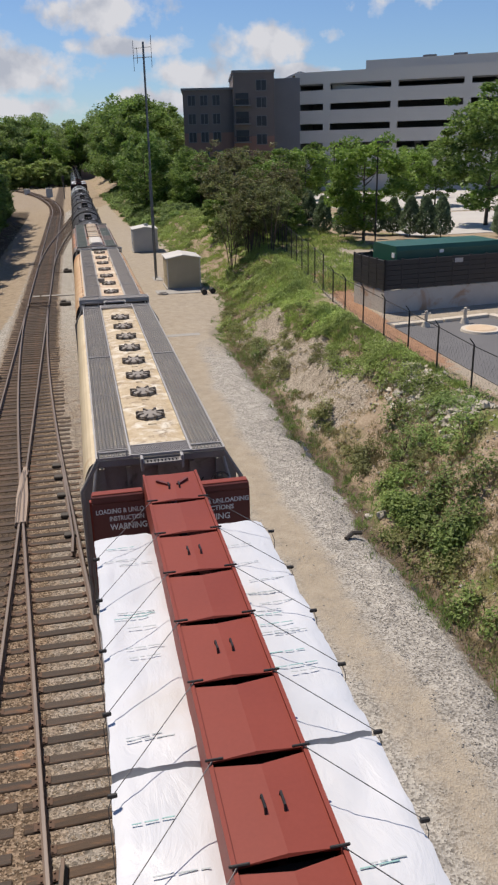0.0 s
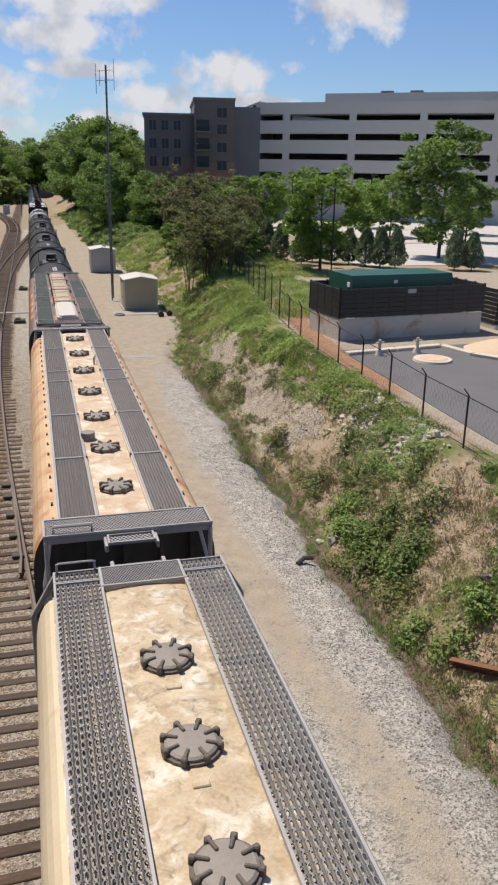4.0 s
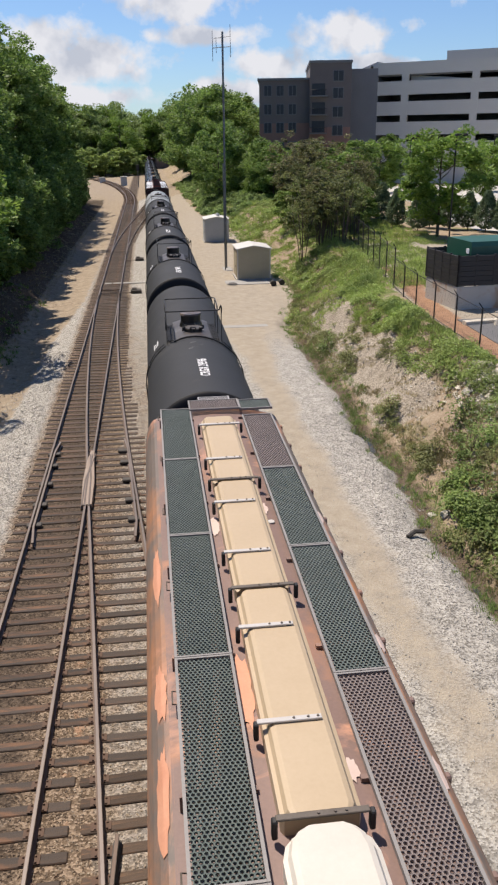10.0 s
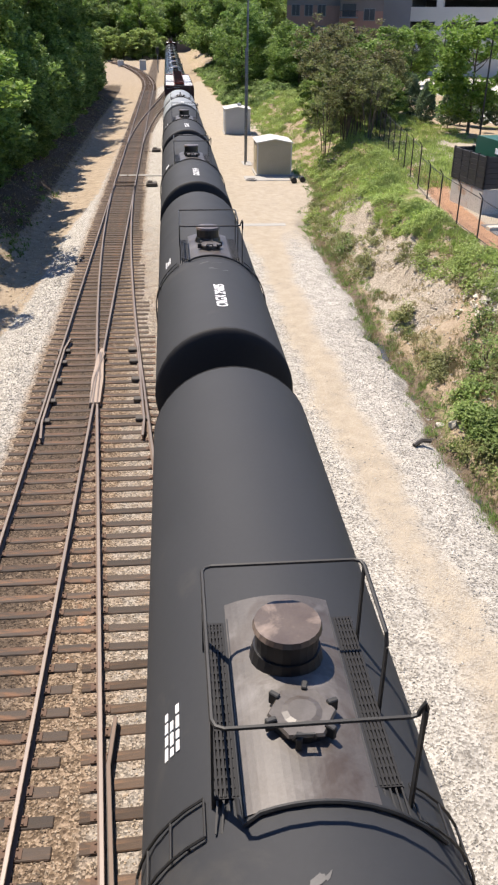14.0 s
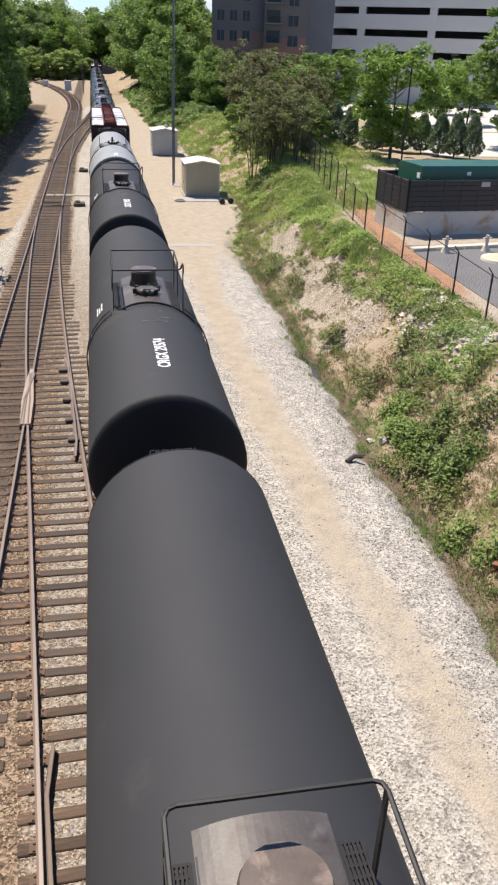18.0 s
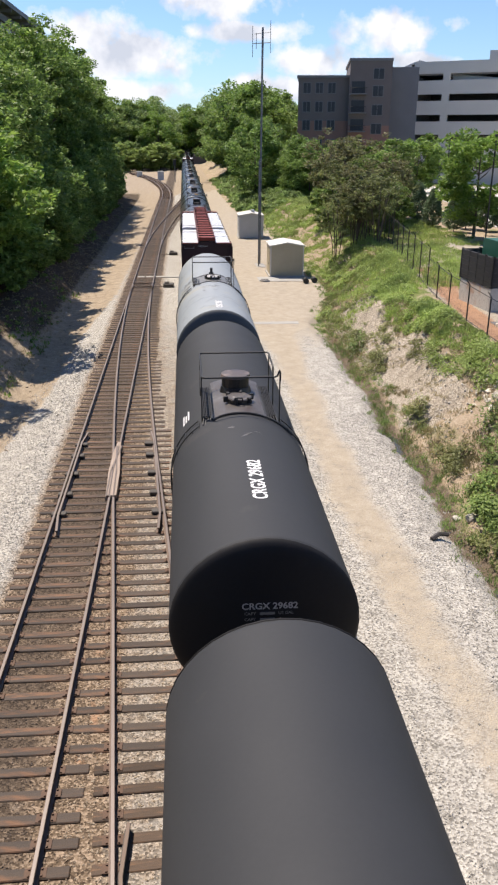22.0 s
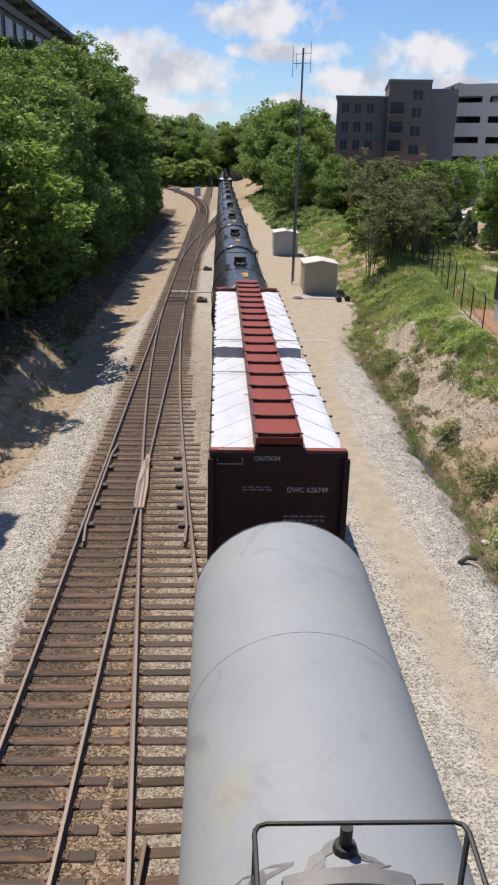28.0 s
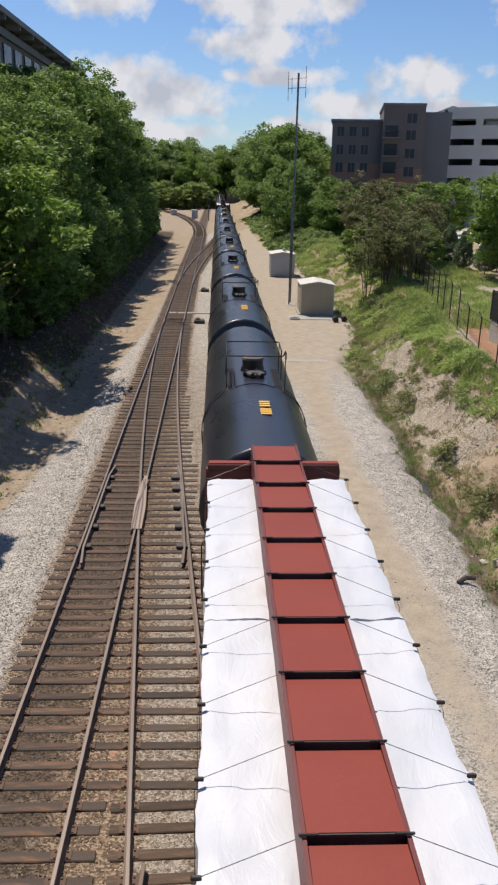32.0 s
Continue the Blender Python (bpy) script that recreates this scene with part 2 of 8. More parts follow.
M["brown"] = surf("faded_brown_paint", (0.15, 0.095, 0.08), (0.25, 0.165, 0.14), 0.7, 25, 0.6, 0, 0.06, 0.25,
                  stain=(0.42, 0.2, 0.11), stain_amt=0.35, stain_scale=0.5, patch=(0.6, 0.31, 0.2), patch_amt=0.24, patch_scale=0.6)
M["brown_side"] = surf("grimy_brown_side", (0.12, 0.1, 0.085), (0.2, 0.16, 0.135), 0.7, 20, 0.6, 0, 0.06, 0.25, (1, 0.5, 1), stain=(0.42, 0.19, 0.09), stain_amt=0.5, stain_scale=0.5, patch=(0.62, 0.3, 0.19), patch_amt=0.36, patch_scale=0.55)
M["brown_grate"] = surf("brown_painted_grating", (0.18, 0.15, 0.14), (0.32, 0.27, 0.25), 1.2, 60, 0.7, 0.2, 0.15)
M["primer"] = surf("orange_primer", (0.5, 0.22, 0.13), (0.64, 0.33, 0.21), 3, 30, 0.65, 0, 0.04)
M["primer_pale"] = surf("pale_primer", (0.5, 0.38, 0.33), (0.66, 0.52, 0.46), 3, 30, 0.65, 0, 0.04)
M["dull_edge"] = surf("dull_edge_steel", (0.19, 0.18, 0.17), (0.3, 0.285, 0.27), 2, 60, 0.6, 0.2, 0.1)
M["strap_white"] = surf("pale_painted_strap", (0.42, 0.4, 0.38), (0.55, 0.53, 0.5), 3, 40, 0.6, 0.1, 0.1)
M["end_grey"] = surf("dirty_grey_end", (0.2, 0.185, 0.165), (0.34, 0.32, 0.29), 1.6, 25, 0.75, 0, 0.12, 0.3, stain=(0.08, 0.07, 0.06), stain_amt=0.25, stain_scale=1.2)
M["tan_hatch"] = surf("tan_hatch_cover", (0.42, 0.32, 0.2), (0.5, 0.39, 0.26), 0.8, 20, 0.5, 0, 0.03)
M["white_hatch"] = surf("new_white_hatch_cover", (0.54, 0.5, 0.43), (0.64, 0.6, 0.53), 1.5, 20, 0.5, 0, 0.03)
M["galv"] = surf("galvanised_grating", (0.085, 0.085, 0.09), (0.17, 0.17, 0.175), 2, 60, 0.65, 0.3, 0.15)
M["galv_dark"] = surf("weathered_walkway_sheet", (0.24, 0.235, 0.23), (0.37, 0.36, 0.35), 1.2, 60, 0.6, 0.25, 0.1)
M["galv_comb"] = surf("galvanised_walkway_sheet", (0.28, 0.27, 0.26), (0.43, 0.41, 0.395), 1.2, 60, 0.6, 0.25, 0.1)
M["galv_edge"] = surf("galvanised_edge", (0.3, 0.295, 0.29), (0.44, 0.43, 0.42), 2, 60, 0.6, 0.25, 0.1)
M["green_grate"] = surf("green_painted_grating", (0.1, 0.13, 0.115), (0.21, 0.24, 0.22), 1.0, 60, 0.7, 0.2, 0.15,
                        stain=(0.22, 0.19, 0.175), stain_amt=0.3, stain_scale=0.6)
M["strip_pale"] = surf("faded_cream_strip", (0.42, 0.36, 0.29), (0.56, 0.5, 0.42), 3, 30, 0.65, 0, 0.05)
M["hatch_iron"] = surf("dull_hatch_iron", (0.2, 0.18, 0.155), (0.31, 0.28, 0.245), 6, 40, 0.65, 0.15, 0.15)
M["clamp_iron"] = surf("dark_hatch_clamps", (0.085, 0.07, 0.058), (0.17, 0.145, 0.12), 6, 40, 0.7, 0.2, 0.2)
M["end_dark"] = surf("dark_end_and_slot", (0.02, 0.02, 0.02), (0.07, 0.065, 0.06), 2, 30, 0.75, 0, 0.15)
M["under"] = surf("grimy_underframe", (0.015, 0.014, 0.013), (0.05, 0.045, 0.04), 3, 30, 0.8, 0.1, 0.2)
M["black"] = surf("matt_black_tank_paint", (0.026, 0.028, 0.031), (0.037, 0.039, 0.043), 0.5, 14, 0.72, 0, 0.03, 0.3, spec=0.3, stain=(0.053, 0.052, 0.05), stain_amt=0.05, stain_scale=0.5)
# tank heads: paint darkened for ends turned from the sun; the black also serves walkways
M["black_deep"] = surf("deepened_black_paint", (0.012, 0.012, 0.013), (0.022, 0.022, 0.023), 0.8, 20, 0.6, 0, 0.04, 0.3, spec=0.2)
M["grey_end_shade"] = surf("shade_darkened_grey_paint", (0.06, 0.066, 0.072), (0.1, 0.11, 0.115), 0.8, 20, 0.65, 0, 0.04, 0.3, spec=0.2)
M["black_gloss"] = surf("glossy_black_tank_paint", (0.012, 0.013, 0.018), (0.03, 0.032, 0.04), 0.5, 14, 0.3, 0, 0.02, 0.3)
M["dull_dark"] = surf("worn_dark_handrail_paint", (0.05, 0.05, 0.05), (0.13, 0.125, 0.12), 4, 40, 0.6, 0.1, 0.05)
M["black_fit"] = surf("black_fittings", (0.01, 0.01, 0.01), (0.03, 0.03, 0.03), 3, 40, 0.55, 0.1, 0.1)
M["spill"] = surf("brown_residue", (0.045, 0.04, 0.037), (0.105, 0.092, 0.083), 1.6, 30, 0.45, 0, 0.1,
                  stain=(0.15, 0.14, 0.135), stain_amt=0.3, stain_scale=1.1, patch=(0.05, 0.037, 0.03), patch_amt=0.5, patch_scale=1.4)
M["lid_brown"] = surf("dusty_brown_lid", (0.06, 0.043, 0.037), (0.11, 0.085, 0.07), 3, 30, 0.4, 0, 0.05, 0.25,
                      stain=(0.24, 0.185, 0.15), stain_amt=0.5, stain_scale=1.6)
M["tar_black"] = surf("tarry_black_paint", (0.008, 0.008, 0.009), (0.02, 0.02, 0.021), 3, 40, 0.35, 0, 0.1)
M["grey"] = surf("pale_grey_tank_paint", (0.225, 0.25, 0.27), (0.3, 0.33, 0.35), 0.5, 14, 0.62, 0, 0.02, 0.3, spec=0.3, stain=(0.3, 0.3, 0.26), stain_amt=0.35, stain_scale=0.5, patch=(0.2, 0.215, 0.225), patch_amt=0.3, patch_scale=0.8)
M["grey_dirty"] = surf("soiled_grey_paint", (0.09, 0.09, 0.09), (0.2, 0.2, 0.2), 1.8, 20, 0.5, 0, 0.05)
M["patch"] = surf("scuffed_grey_patch", (0.06, 0.06, 0.06), (0.115, 0.11, 0.107), 5, 30, 0.6, 0, 0.05)
M["red"] = surf("red_oxide_paint", (0.185, 0.03, 0.018), (0.25, 0.048, 0.031), 0.8, 20, 0.6, 0, 0.04, 0.3, spec=0.35)
M["red_dark"] = surf("dark_red_paint", (0.1, 0.02, 0.018), (0.16, 0.035, 0.03), 0.8, 20, 0.55, 0, 0.04)
# near ends of the red cars: their shade is darkened into the red
M["maroon"] = surf("shade_darkened_red", (0.03, 0.013, 0.013), (0.06, 0.028, 0.026), 1.2, 20, 0.65, 0, 0.06, spec=0.3)
M["cable"] = surf("steel_cable", (0.1, 0.1, 0.11), (0.2, 0.2, 0.2), 20, 80, 0.5, 0.5, 0)
M["white_ink"] = surf("white_stencil", (0.72, 0.72, 0.72), (0.82, 0.82, 0.82), 2, 40, 0.6, 0, 0)
M["dark_ink"] = surf("black_stencil", (0.02, 0.02, 0.02), (0.04, 0.04, 0.04), 2, 40, 0.6, 0, 0)
M["grey_ink"] = surf("dimmed_stencil", (0.3, 0.3, 0.3), (0.45, 0.45, 0.45), 2, 40, 0.6, 0, 0)
M["yellow_ink"] = surf("amber_stencil", (0.6, 0.33, 0.04), (0.72, 0.42, 0.07), 2, 40, 0.6, 0, 0)
M["pale_ink"] = surf("faded_blue_print", (0.34, 0.4, 0.42), (0.5, 0.55, 0.56), 2, 40, 0.6, 0, 0)
M["teal_ink"] = surf("teal_print", (0.2, 0.42, 0.42), (0.32, 0.52, 0.5), 2, 40, 0.6, 0, 0)
M["shed"] = surf("beige_shed_paint", (0.38, 0.325, 0.215), (0.48, 0.42, 0.295), 1.2, 20, 0.65, 0, 0.05)
M["shed_roof"] = surf("pale_shed_roof", (0.5, 0.49, 0.45), (0.62, 0.61, 0.57), 1.2, 20, 0.6, 0, 0.05)
M["shed_grey"] = surf("pale_grey_shed", (0.4, 0.42, 0.43), (0.52, 0.54, 0.55), 1.2, 20, 0.6, 0.1, 0.05)
M["steel"] = surf("dull_steel", (0.13, 0.14, 0.15), (0.24, 0.25, 0.26), 3, 40, 0.5, 0.5, 0.05)
M["concrete"] = surf("weathered_concrete", (0.25, 0.24, 0.22), (0.4, 0.39, 0.36), 1.0, 20, 0.85, 0, 0.15, 0.3)
M["lot"] = surf("pale_lot_surface", (0.42, 0.4, 0.37), (0.54, 0.52, 0.48), 0.3, 5, 0.9, 0, 0.05)
M["asphalt"] = surf("worn_asphalt", (0.1, 0.1, 0.102), (0.155, 0.155, 0.156), 0.6, 40, 0.85, 0, 0.2)
M["kerb"] = surf("kerb_concrete", (0.5, 0.44, 0.35), (0.62, 0.57, 0.48), 1.5, 20, 0.85, 0, 0.1)
M["sand"] = surf("pale_sand", (0.5, 0.37, 0.24), (0.66, 0.52, 0.37), 1.5, 20, 0.95, 0, 0.2)
M["screen"] = surf("black_screen_panel", (0.012, 0.012, 0.014), (0.035, 0.035, 0.038), 0.7, 30, 0.6, 0, 0.05)
M["green_box"] = surf("dark_green_enclosure", (0.012, 0.07, 0.045), (0.025, 0.11, 0.075), 0.8, 20, 0.45, 0, 0.03)
M["fence"] = surf("black_fence_steel", (0.02, 0.02, 0.02), (0.06, 0.055, 0.05), 3, 40, 0.6, 0.3, 0.05)
M["brick_dark"] = surf("dark_brick", (0.13, 0.108, 0.102), (0.185, 0.155, 0.145), 0.5, 9, 0.9, 0, 0.1)
M["brick_red"] = surf("red_brick", (0.22, 0.12, 0.095), (0.32, 0.18, 0.14), 0.5, 9, 0.9, 0, 0.1)
M["panel_grey"] = surf("grey_metal_cladding", (0.14, 0.14, 0.15), (0.19, 0.19, 0.2), 0.3, 6, 0.7, 0, 0.03)
M["glass"] = surf("dim_window_glass", (0.02, 0.023, 0.03), (0.05, 0.055, 0.065), 0.3, 3, 0.25, 0, 0, spec=0.25)
M["garage"] = surf("precast_concrete", (0.5, 0.47, 0.43), (0.62, 0.59, 0.54), 0.12, 5, 0.9, 0, 0.04, 0.35)
# garage concrete again, darkened for the shade behind the openings
M["garage_dark"] = surf("darkened_deck_interior", (0.14, 0.14, 0.145), (0.22, 0.22, 0.225), 0.3, 5, 0.9, 0, 0)
M["bark"] = surf("grey_brown_bark", (0.06, 0.045, 0.032), (0.15, 0.12, 0.09), 4, 30, 0.95, 0, 0.6, 0.3, (1, 1, 0.25))
M["rock"] = surf("pale_rubble", (0.3, 0.27, 0.23), (0.52, 0.49, 0.44), 4, 30, 0.9, 0, 0.4, 0.3, island=0.3)
M["stone"] = surf("ballast_stone", (0.21, 0.2, 0.182), (0.47, 0.45, 0.415), 6, 40, 0.9, 0, 0.3, 0.3, island=0.4)
M["bridge"] = surf("brown_bridge_paint", (0.098, 0.034, 0.021), (0.16, 0.066, 0.042), 5, 40, 0.5, 0, 0.03, 0.22, stain=(0.24, 0.1, 0.055), stain_amt=0.3, stain_scale=9, patch=(0.09, 0.04, 0.035), patch_amt=0.3, patch_scale=14)
M["leaf_dark"] = leaf_mat("deep_green_leaves", (0.08, 0.15, 0.035), (0.27, 0.4, 0.1))
M["leaf_mid"] = leaf_mat("mid_green_leaves", (0.09, 0.16, 0.035), (0.28, 0.4, 0.1))
M["leaf_light"] = leaf_mat("fresh_green_leaves", (0.1, 0.19, 0.03), (0.29, 0.42, 0.09))
# far wood: leaf colour lightened to stand for distance haze
M["leaf_haze"] = leaf_mat("hazed_green_leaves", (0.13, 0.2, 0.055), (0.33, 0.43, 0.15))
M["leaf_olive"] = leaf_mat("brownish_olive_leaves", (0.1, 0.13, 0.045), (0.28, 0.31, 0.12))
M["leaf_bronze"] = leaf_mat("bronzed_green_leaves", (0.1, 0.1, 0.045), (0.27, 0.27, 0.12))
M["leaf_ever"] = leaf_mat("blue_green_needles", (0.11, 0.17, 0.095), (0.29, 0.37, 0.21))
M["scrub"] = leaf_mat("olive_scrub", (0.17, 0.17, 0.07), (0.38, 0.36, 0.18))
M["wall_pale"] = surf("pale_retaining_wall", (0.42, 0.4, 0.36), (0.56, 0.54, 0.5), 1.0, 20, 0.85, 0, 0.12, 0.3, stain=(0.4, 0.26, 0.17), stain_amt=0.25, stain_scale=0.7)
M["weed"] = leaf_mat("bank_weeds", (0.14, 0.22, 0.065), (0.33, 0.44, 0.155))
M["weed_deep"] = leaf_mat("deep_green_weeds", (0.12, 0.19, 0.05), (0.33, 0.42, 0.14))
M["weed_olive"] = leaf_mat("olive_weeds", (0.15, 0.17, 0.06), (0.36, 0.38, 0.16))
M["grass"] = leaf_mat("fresh_bank_grass", (0.21, 0.29, 0.07), (0.43, 0.53, 0.18))
M["clay"] = surf("red_clay", (0.26, 0.14, 0.08), (0.4, 0.24, 0.15), 1.2, 20, 0.95, 0, 0.3)
M["puddle"] = surf("muddy_water", (0.05, 0.045, 0.03), (0.08, 0.07, 0.05), 1, 8, 0.12, 0, 0.02)
M["rust_beam"] = surf("rusty_steel", (0.12, 0.05, 0.025), (0.27, 0.13, 0.07), 3, 30, 0.85, 0.1, 0.3)
M["straw"] = leaf_mat("dry_grass", (0.24, 0.2, 0.1), (0.46, 0.4, 0.24))

# ---- mesh helpers ----


def part(name, bm, material, parent=None, label="", smooth=False):
    """Links a bmesh as one mesh object under a thing or a part."""
    me = bpy.data.meshes.new(name)
    bm.to_mesh(me)
    bm.free()
    me.materials.append(M[material] if isinstance(material, str) else material)
    if smooth:
        for p in me.polygons:
            p.use_smooth = True
    ob = new(name, me)
    ob.parent = parent
    if label:
        ob["label"] = label
    return ob


def share(name, me, parent, m):
    ob = new(name, me)
    ob.parent = parent
    ob.matrix_basis = m
    return ob


def root(name, m, label, category, group="", kind=""):
    ob = new(name)
    ob.empty_display_size = 0.2
    ob.matrix_basis = m
    return tagged(ob, label, category, group, kind)


def box(bm, x0, x1, y0, y1, z0, z1, m=None, bevel=0.0):
    r = bmesh.ops.create_cube(bm, size=1.0)
    vs = r["verts"]
    for v in vs:
        v.co = Vector((x0 + (v.co.x + 0.5) * (x1 - x0), y0 + (v.co.y + 0.5) * (y1 - y0), z0 + (v.co.z + 0.5) * (z1 - z0)))
    if bevel:
        es = list({e for v in vs for e in v.link_edges})
        r = bmesh.ops.bevel(bm, geom=es, offset=bevel, segments=1, affect='EDGES')
        vs = list({v for f in r["faces"] for v in f.verts} | {v for v in vs if v.is_valid})
    if m is not None:
        for v in vs:
            v.co = m @ v.co
    return vs


def tube(bm, pts, r, seg=6):
    """A round bar along a line of points."""
    pts = [Vector(p) for p in pts]
    rings = []
    for i, p in enumerate(pts):
        d = (pts[min(i + 1, len(pts) - 1)] - pts[max(i - 1, 0)]).normalized()
        u = d.orthogonal().normalized()
        if rings:
            u = (rings[-1][1] - d * rings[-1][1].dot(d)).normalized()
        w = d.cross(u)
        rings.append(([bm.verts.new(p + r * (u * math.cos(k * math.tau / seg) + w * math.sin(k * math.tau / seg))) for k in range(seg)], u))
    for (a, _), (b, _) in zip(rings, rings[1:]):
        for k in range(seg):
            bm.faces.new((a[k], a[(k + 1) % seg], b[(k + 1) % seg], b[k]))
    bm.faces.new(list(reversed(rings[0][0])))
    bm.faces.new(rings[-1][0])


def disc(bm, c, r, z0, z1, seg=20, r2=None):
    """An upright drum at c = (x, y)."""
    r2 = r if r2 is None else r2
    a = [bm.verts.new((c[0] + r * math.cos(k * math.tau / seg), c[1] + r * math.sin(k * math.tau / seg), z0)) for k in range(seg)]
    b = [bm.verts.new((c[0] + r2 * math.cos(k * math.tau / seg), c[1] + r2 * math.sin(k * math.tau / seg), z1)) for k in range(seg)]
    for k in range(seg):
        bm.faces.new((a[k], a[(k + 1) % seg], b[(k + 1) % seg], b[k]))
    bm.faces.new(list(reversed(a)))
    bm.faces.new(b)


def loft(bm, rings, cap=True, closed=True):
    """Skins a list of rings, each a list of points with the same count."""
    vs = [[bm.verts.new(p) for p in r] for r in rings]
    n = len(vs[0])
    for a, b in zip(vs, vs[1:]):
        for k in range(n if closed else n - 1):
            bm.faces.new((a[k], a[(k + 1) % n], b[(k + 1) % n], b[k]))
    if cap and closed:
        bm.faces.new(list(reversed(vs[0])))
        bm.faces.new(vs[-1])
    return vs


def mesh_from(name, verts, faces, material, parent=None, label="", smooth=False):
    me = bpy.data.meshes.new(name)
    me.from_pydata(verts, [], faces)
    me.materials.append(M[material] if isinstance(material, str) else material)
    if smooth:
        me.polygons.foreach_set("use_smooth", [True] * len(me.polygons))
    me.update()
    ob = new(name, me)
    ob.parent = parent
    if label:
        ob["label"] = label
    return ob


def lettering(name, text, size, place, material, parent, sx=1.0, bend=None, thick=0.0):
    """Raised flat letters. place: pose of the line's centre. bend: (radius, axis height) lays them on a lying drum along y."""
    cu = bpy.data.curves.new(name, 'FONT')
    cu.body, cu.size, cu.align_x, cu.align_y = text, size, 'CENTER', 'CENTER'
    cu.resolution_u = 3
    cu.offset = size * 0.022
    ob = bpy.data.objects.new(name, cu)
    scene.collection.objects.link(ob)
    bpy.context.view_layer.update()
    me = bpy.data.meshes.new_from_object(ob)
    bpy.data.objects.remove(ob)
    bpy.data.curves.remove(cu)
    bm = bmesh.new()
    bm.from_mesh(me)
    bpy.data.meshes.remove(me)
    if bend:
        bmesh.ops.subdivide_edges(bm, edges=[e for e in bm.edges if e.calc_length() > 0.1], cuts=2)
        bmesh.ops.triangulate(bm, faces=bm.faces)
    for v in bm.verts:
        v.co.x *= sx
        v.co = place @ v.co
        if bend:
            r, zc = bend
            a = v.co.x / r
            v.co = Vector((math.sin(a) * (r + 0.006), v.co.y, zc + math.cos(a) * (r + 0.006)))
    return part(name, bm, material, parent)


# ---- ground ----
TX = 3.77            # axis of the train's track
G = 0.7525           # half the distance between rail heads


def sm(a, b, x):
    t = min(max((x - a) / (b - a), 0.0), 1.0)
    return t * t * (3 - 2 * t)


def lin(x, pts):
    for (a, p), (b, q) in zip(pts, pts[1:]):
        if x <= b:
            return p + (q - p) * min(max((x - a) / (b - a), 0), 1)
    return pts[-1][1]


def toe(y):
    return 0.35 * noise.noise((0, y * 0.22, 5)) + 0.28 * noise.noise((0, y * 0.9, 11)) + lin(y, [(0, 10.8), (35, 11.1), (48, 11.2), (60, 13.4), (100, 13.0), (130, 10.5), (200, 9.5), (300, 9.0)])


def crest(y):
    return lin(y, [(0, 15.0), (45, 15.2), (60, 17.6), (100, 18), (160, 17), (300, 16)])


def ground_z(x, y):
    z = -0.205
    z -= 0.30 * sm(-2.5, -4.2, x) if x < -2.5 else 0
    e = lin(y, [(0, -6.5), (20, -5.6), (28, -5.2), (36, -5.0), (45, -5.0), (100, -5.2), (150, -6.0), (180, -9.0)])
    if x < e:
        k = 1 - sm(120, 170, y)
        z += k * (1.7 * sm(e, e - 3.2, x) + 2.0 * sm(e - 2.5, -16, x)) + 0.3 * noise.noise((x * 0.5, y * 0.35, 8)) * sm(e, e - 1.5, x) + 0.12 * noise.noise((x * 1.6, y * 1.3, 3)) * sm(e, e - 1.0, x)
    if x > 5.4:
        z -= 0.12 * sm(5.4, 6.2, x)
        t, c = toe(y), crest(y)
        d = (0.4 + 0.25 * noise.noise((3, y * 0.3, 0))) * sm(60, 46, y) * math.exp(-((x - t + 0.45) / 0.5) ** 2)
        z -= d
        top = 2.2 + 0.345
        z += top * sm(t, c, x) * 0.65 + top * 0.35 * min(max((x - t) / (c - t), 0), 1)
        k = sm(t, t + 1, x) * (1 - sm(c - 0.4, c + 0.6, x))
        z += k * (0.45 * noise.noise((x * 0.7, y * 0.45, 1)) + 0.18 * noise.noise((x * 2.1, y * 1.9, 4)))
        z += 0.05 * noise.noise((x * 0.9, y * 0.5, 9)) * (1 - sm(t, t + 1, x))
    if y > 300:
        z += min((y - 300) * 0.01, 4)
    return z


def bareness(x, y):
    u = (x - toe(y)) / (crest(y) - toe(y))
    return sm(25, 31, y) * (1 - sm(47, 53, y)) * sm(0.72, 0.5, u + 0.16 * noise.noise((x * 0.4, y * 0.3, 17)))


def steps(spans):
    out = []
    for a, b, s in spans:
        n = max(1, round((b - a) / s))
        out += [a + (b - a) * i / n for i in range(n)]
    return out + [spans[-1][1]]


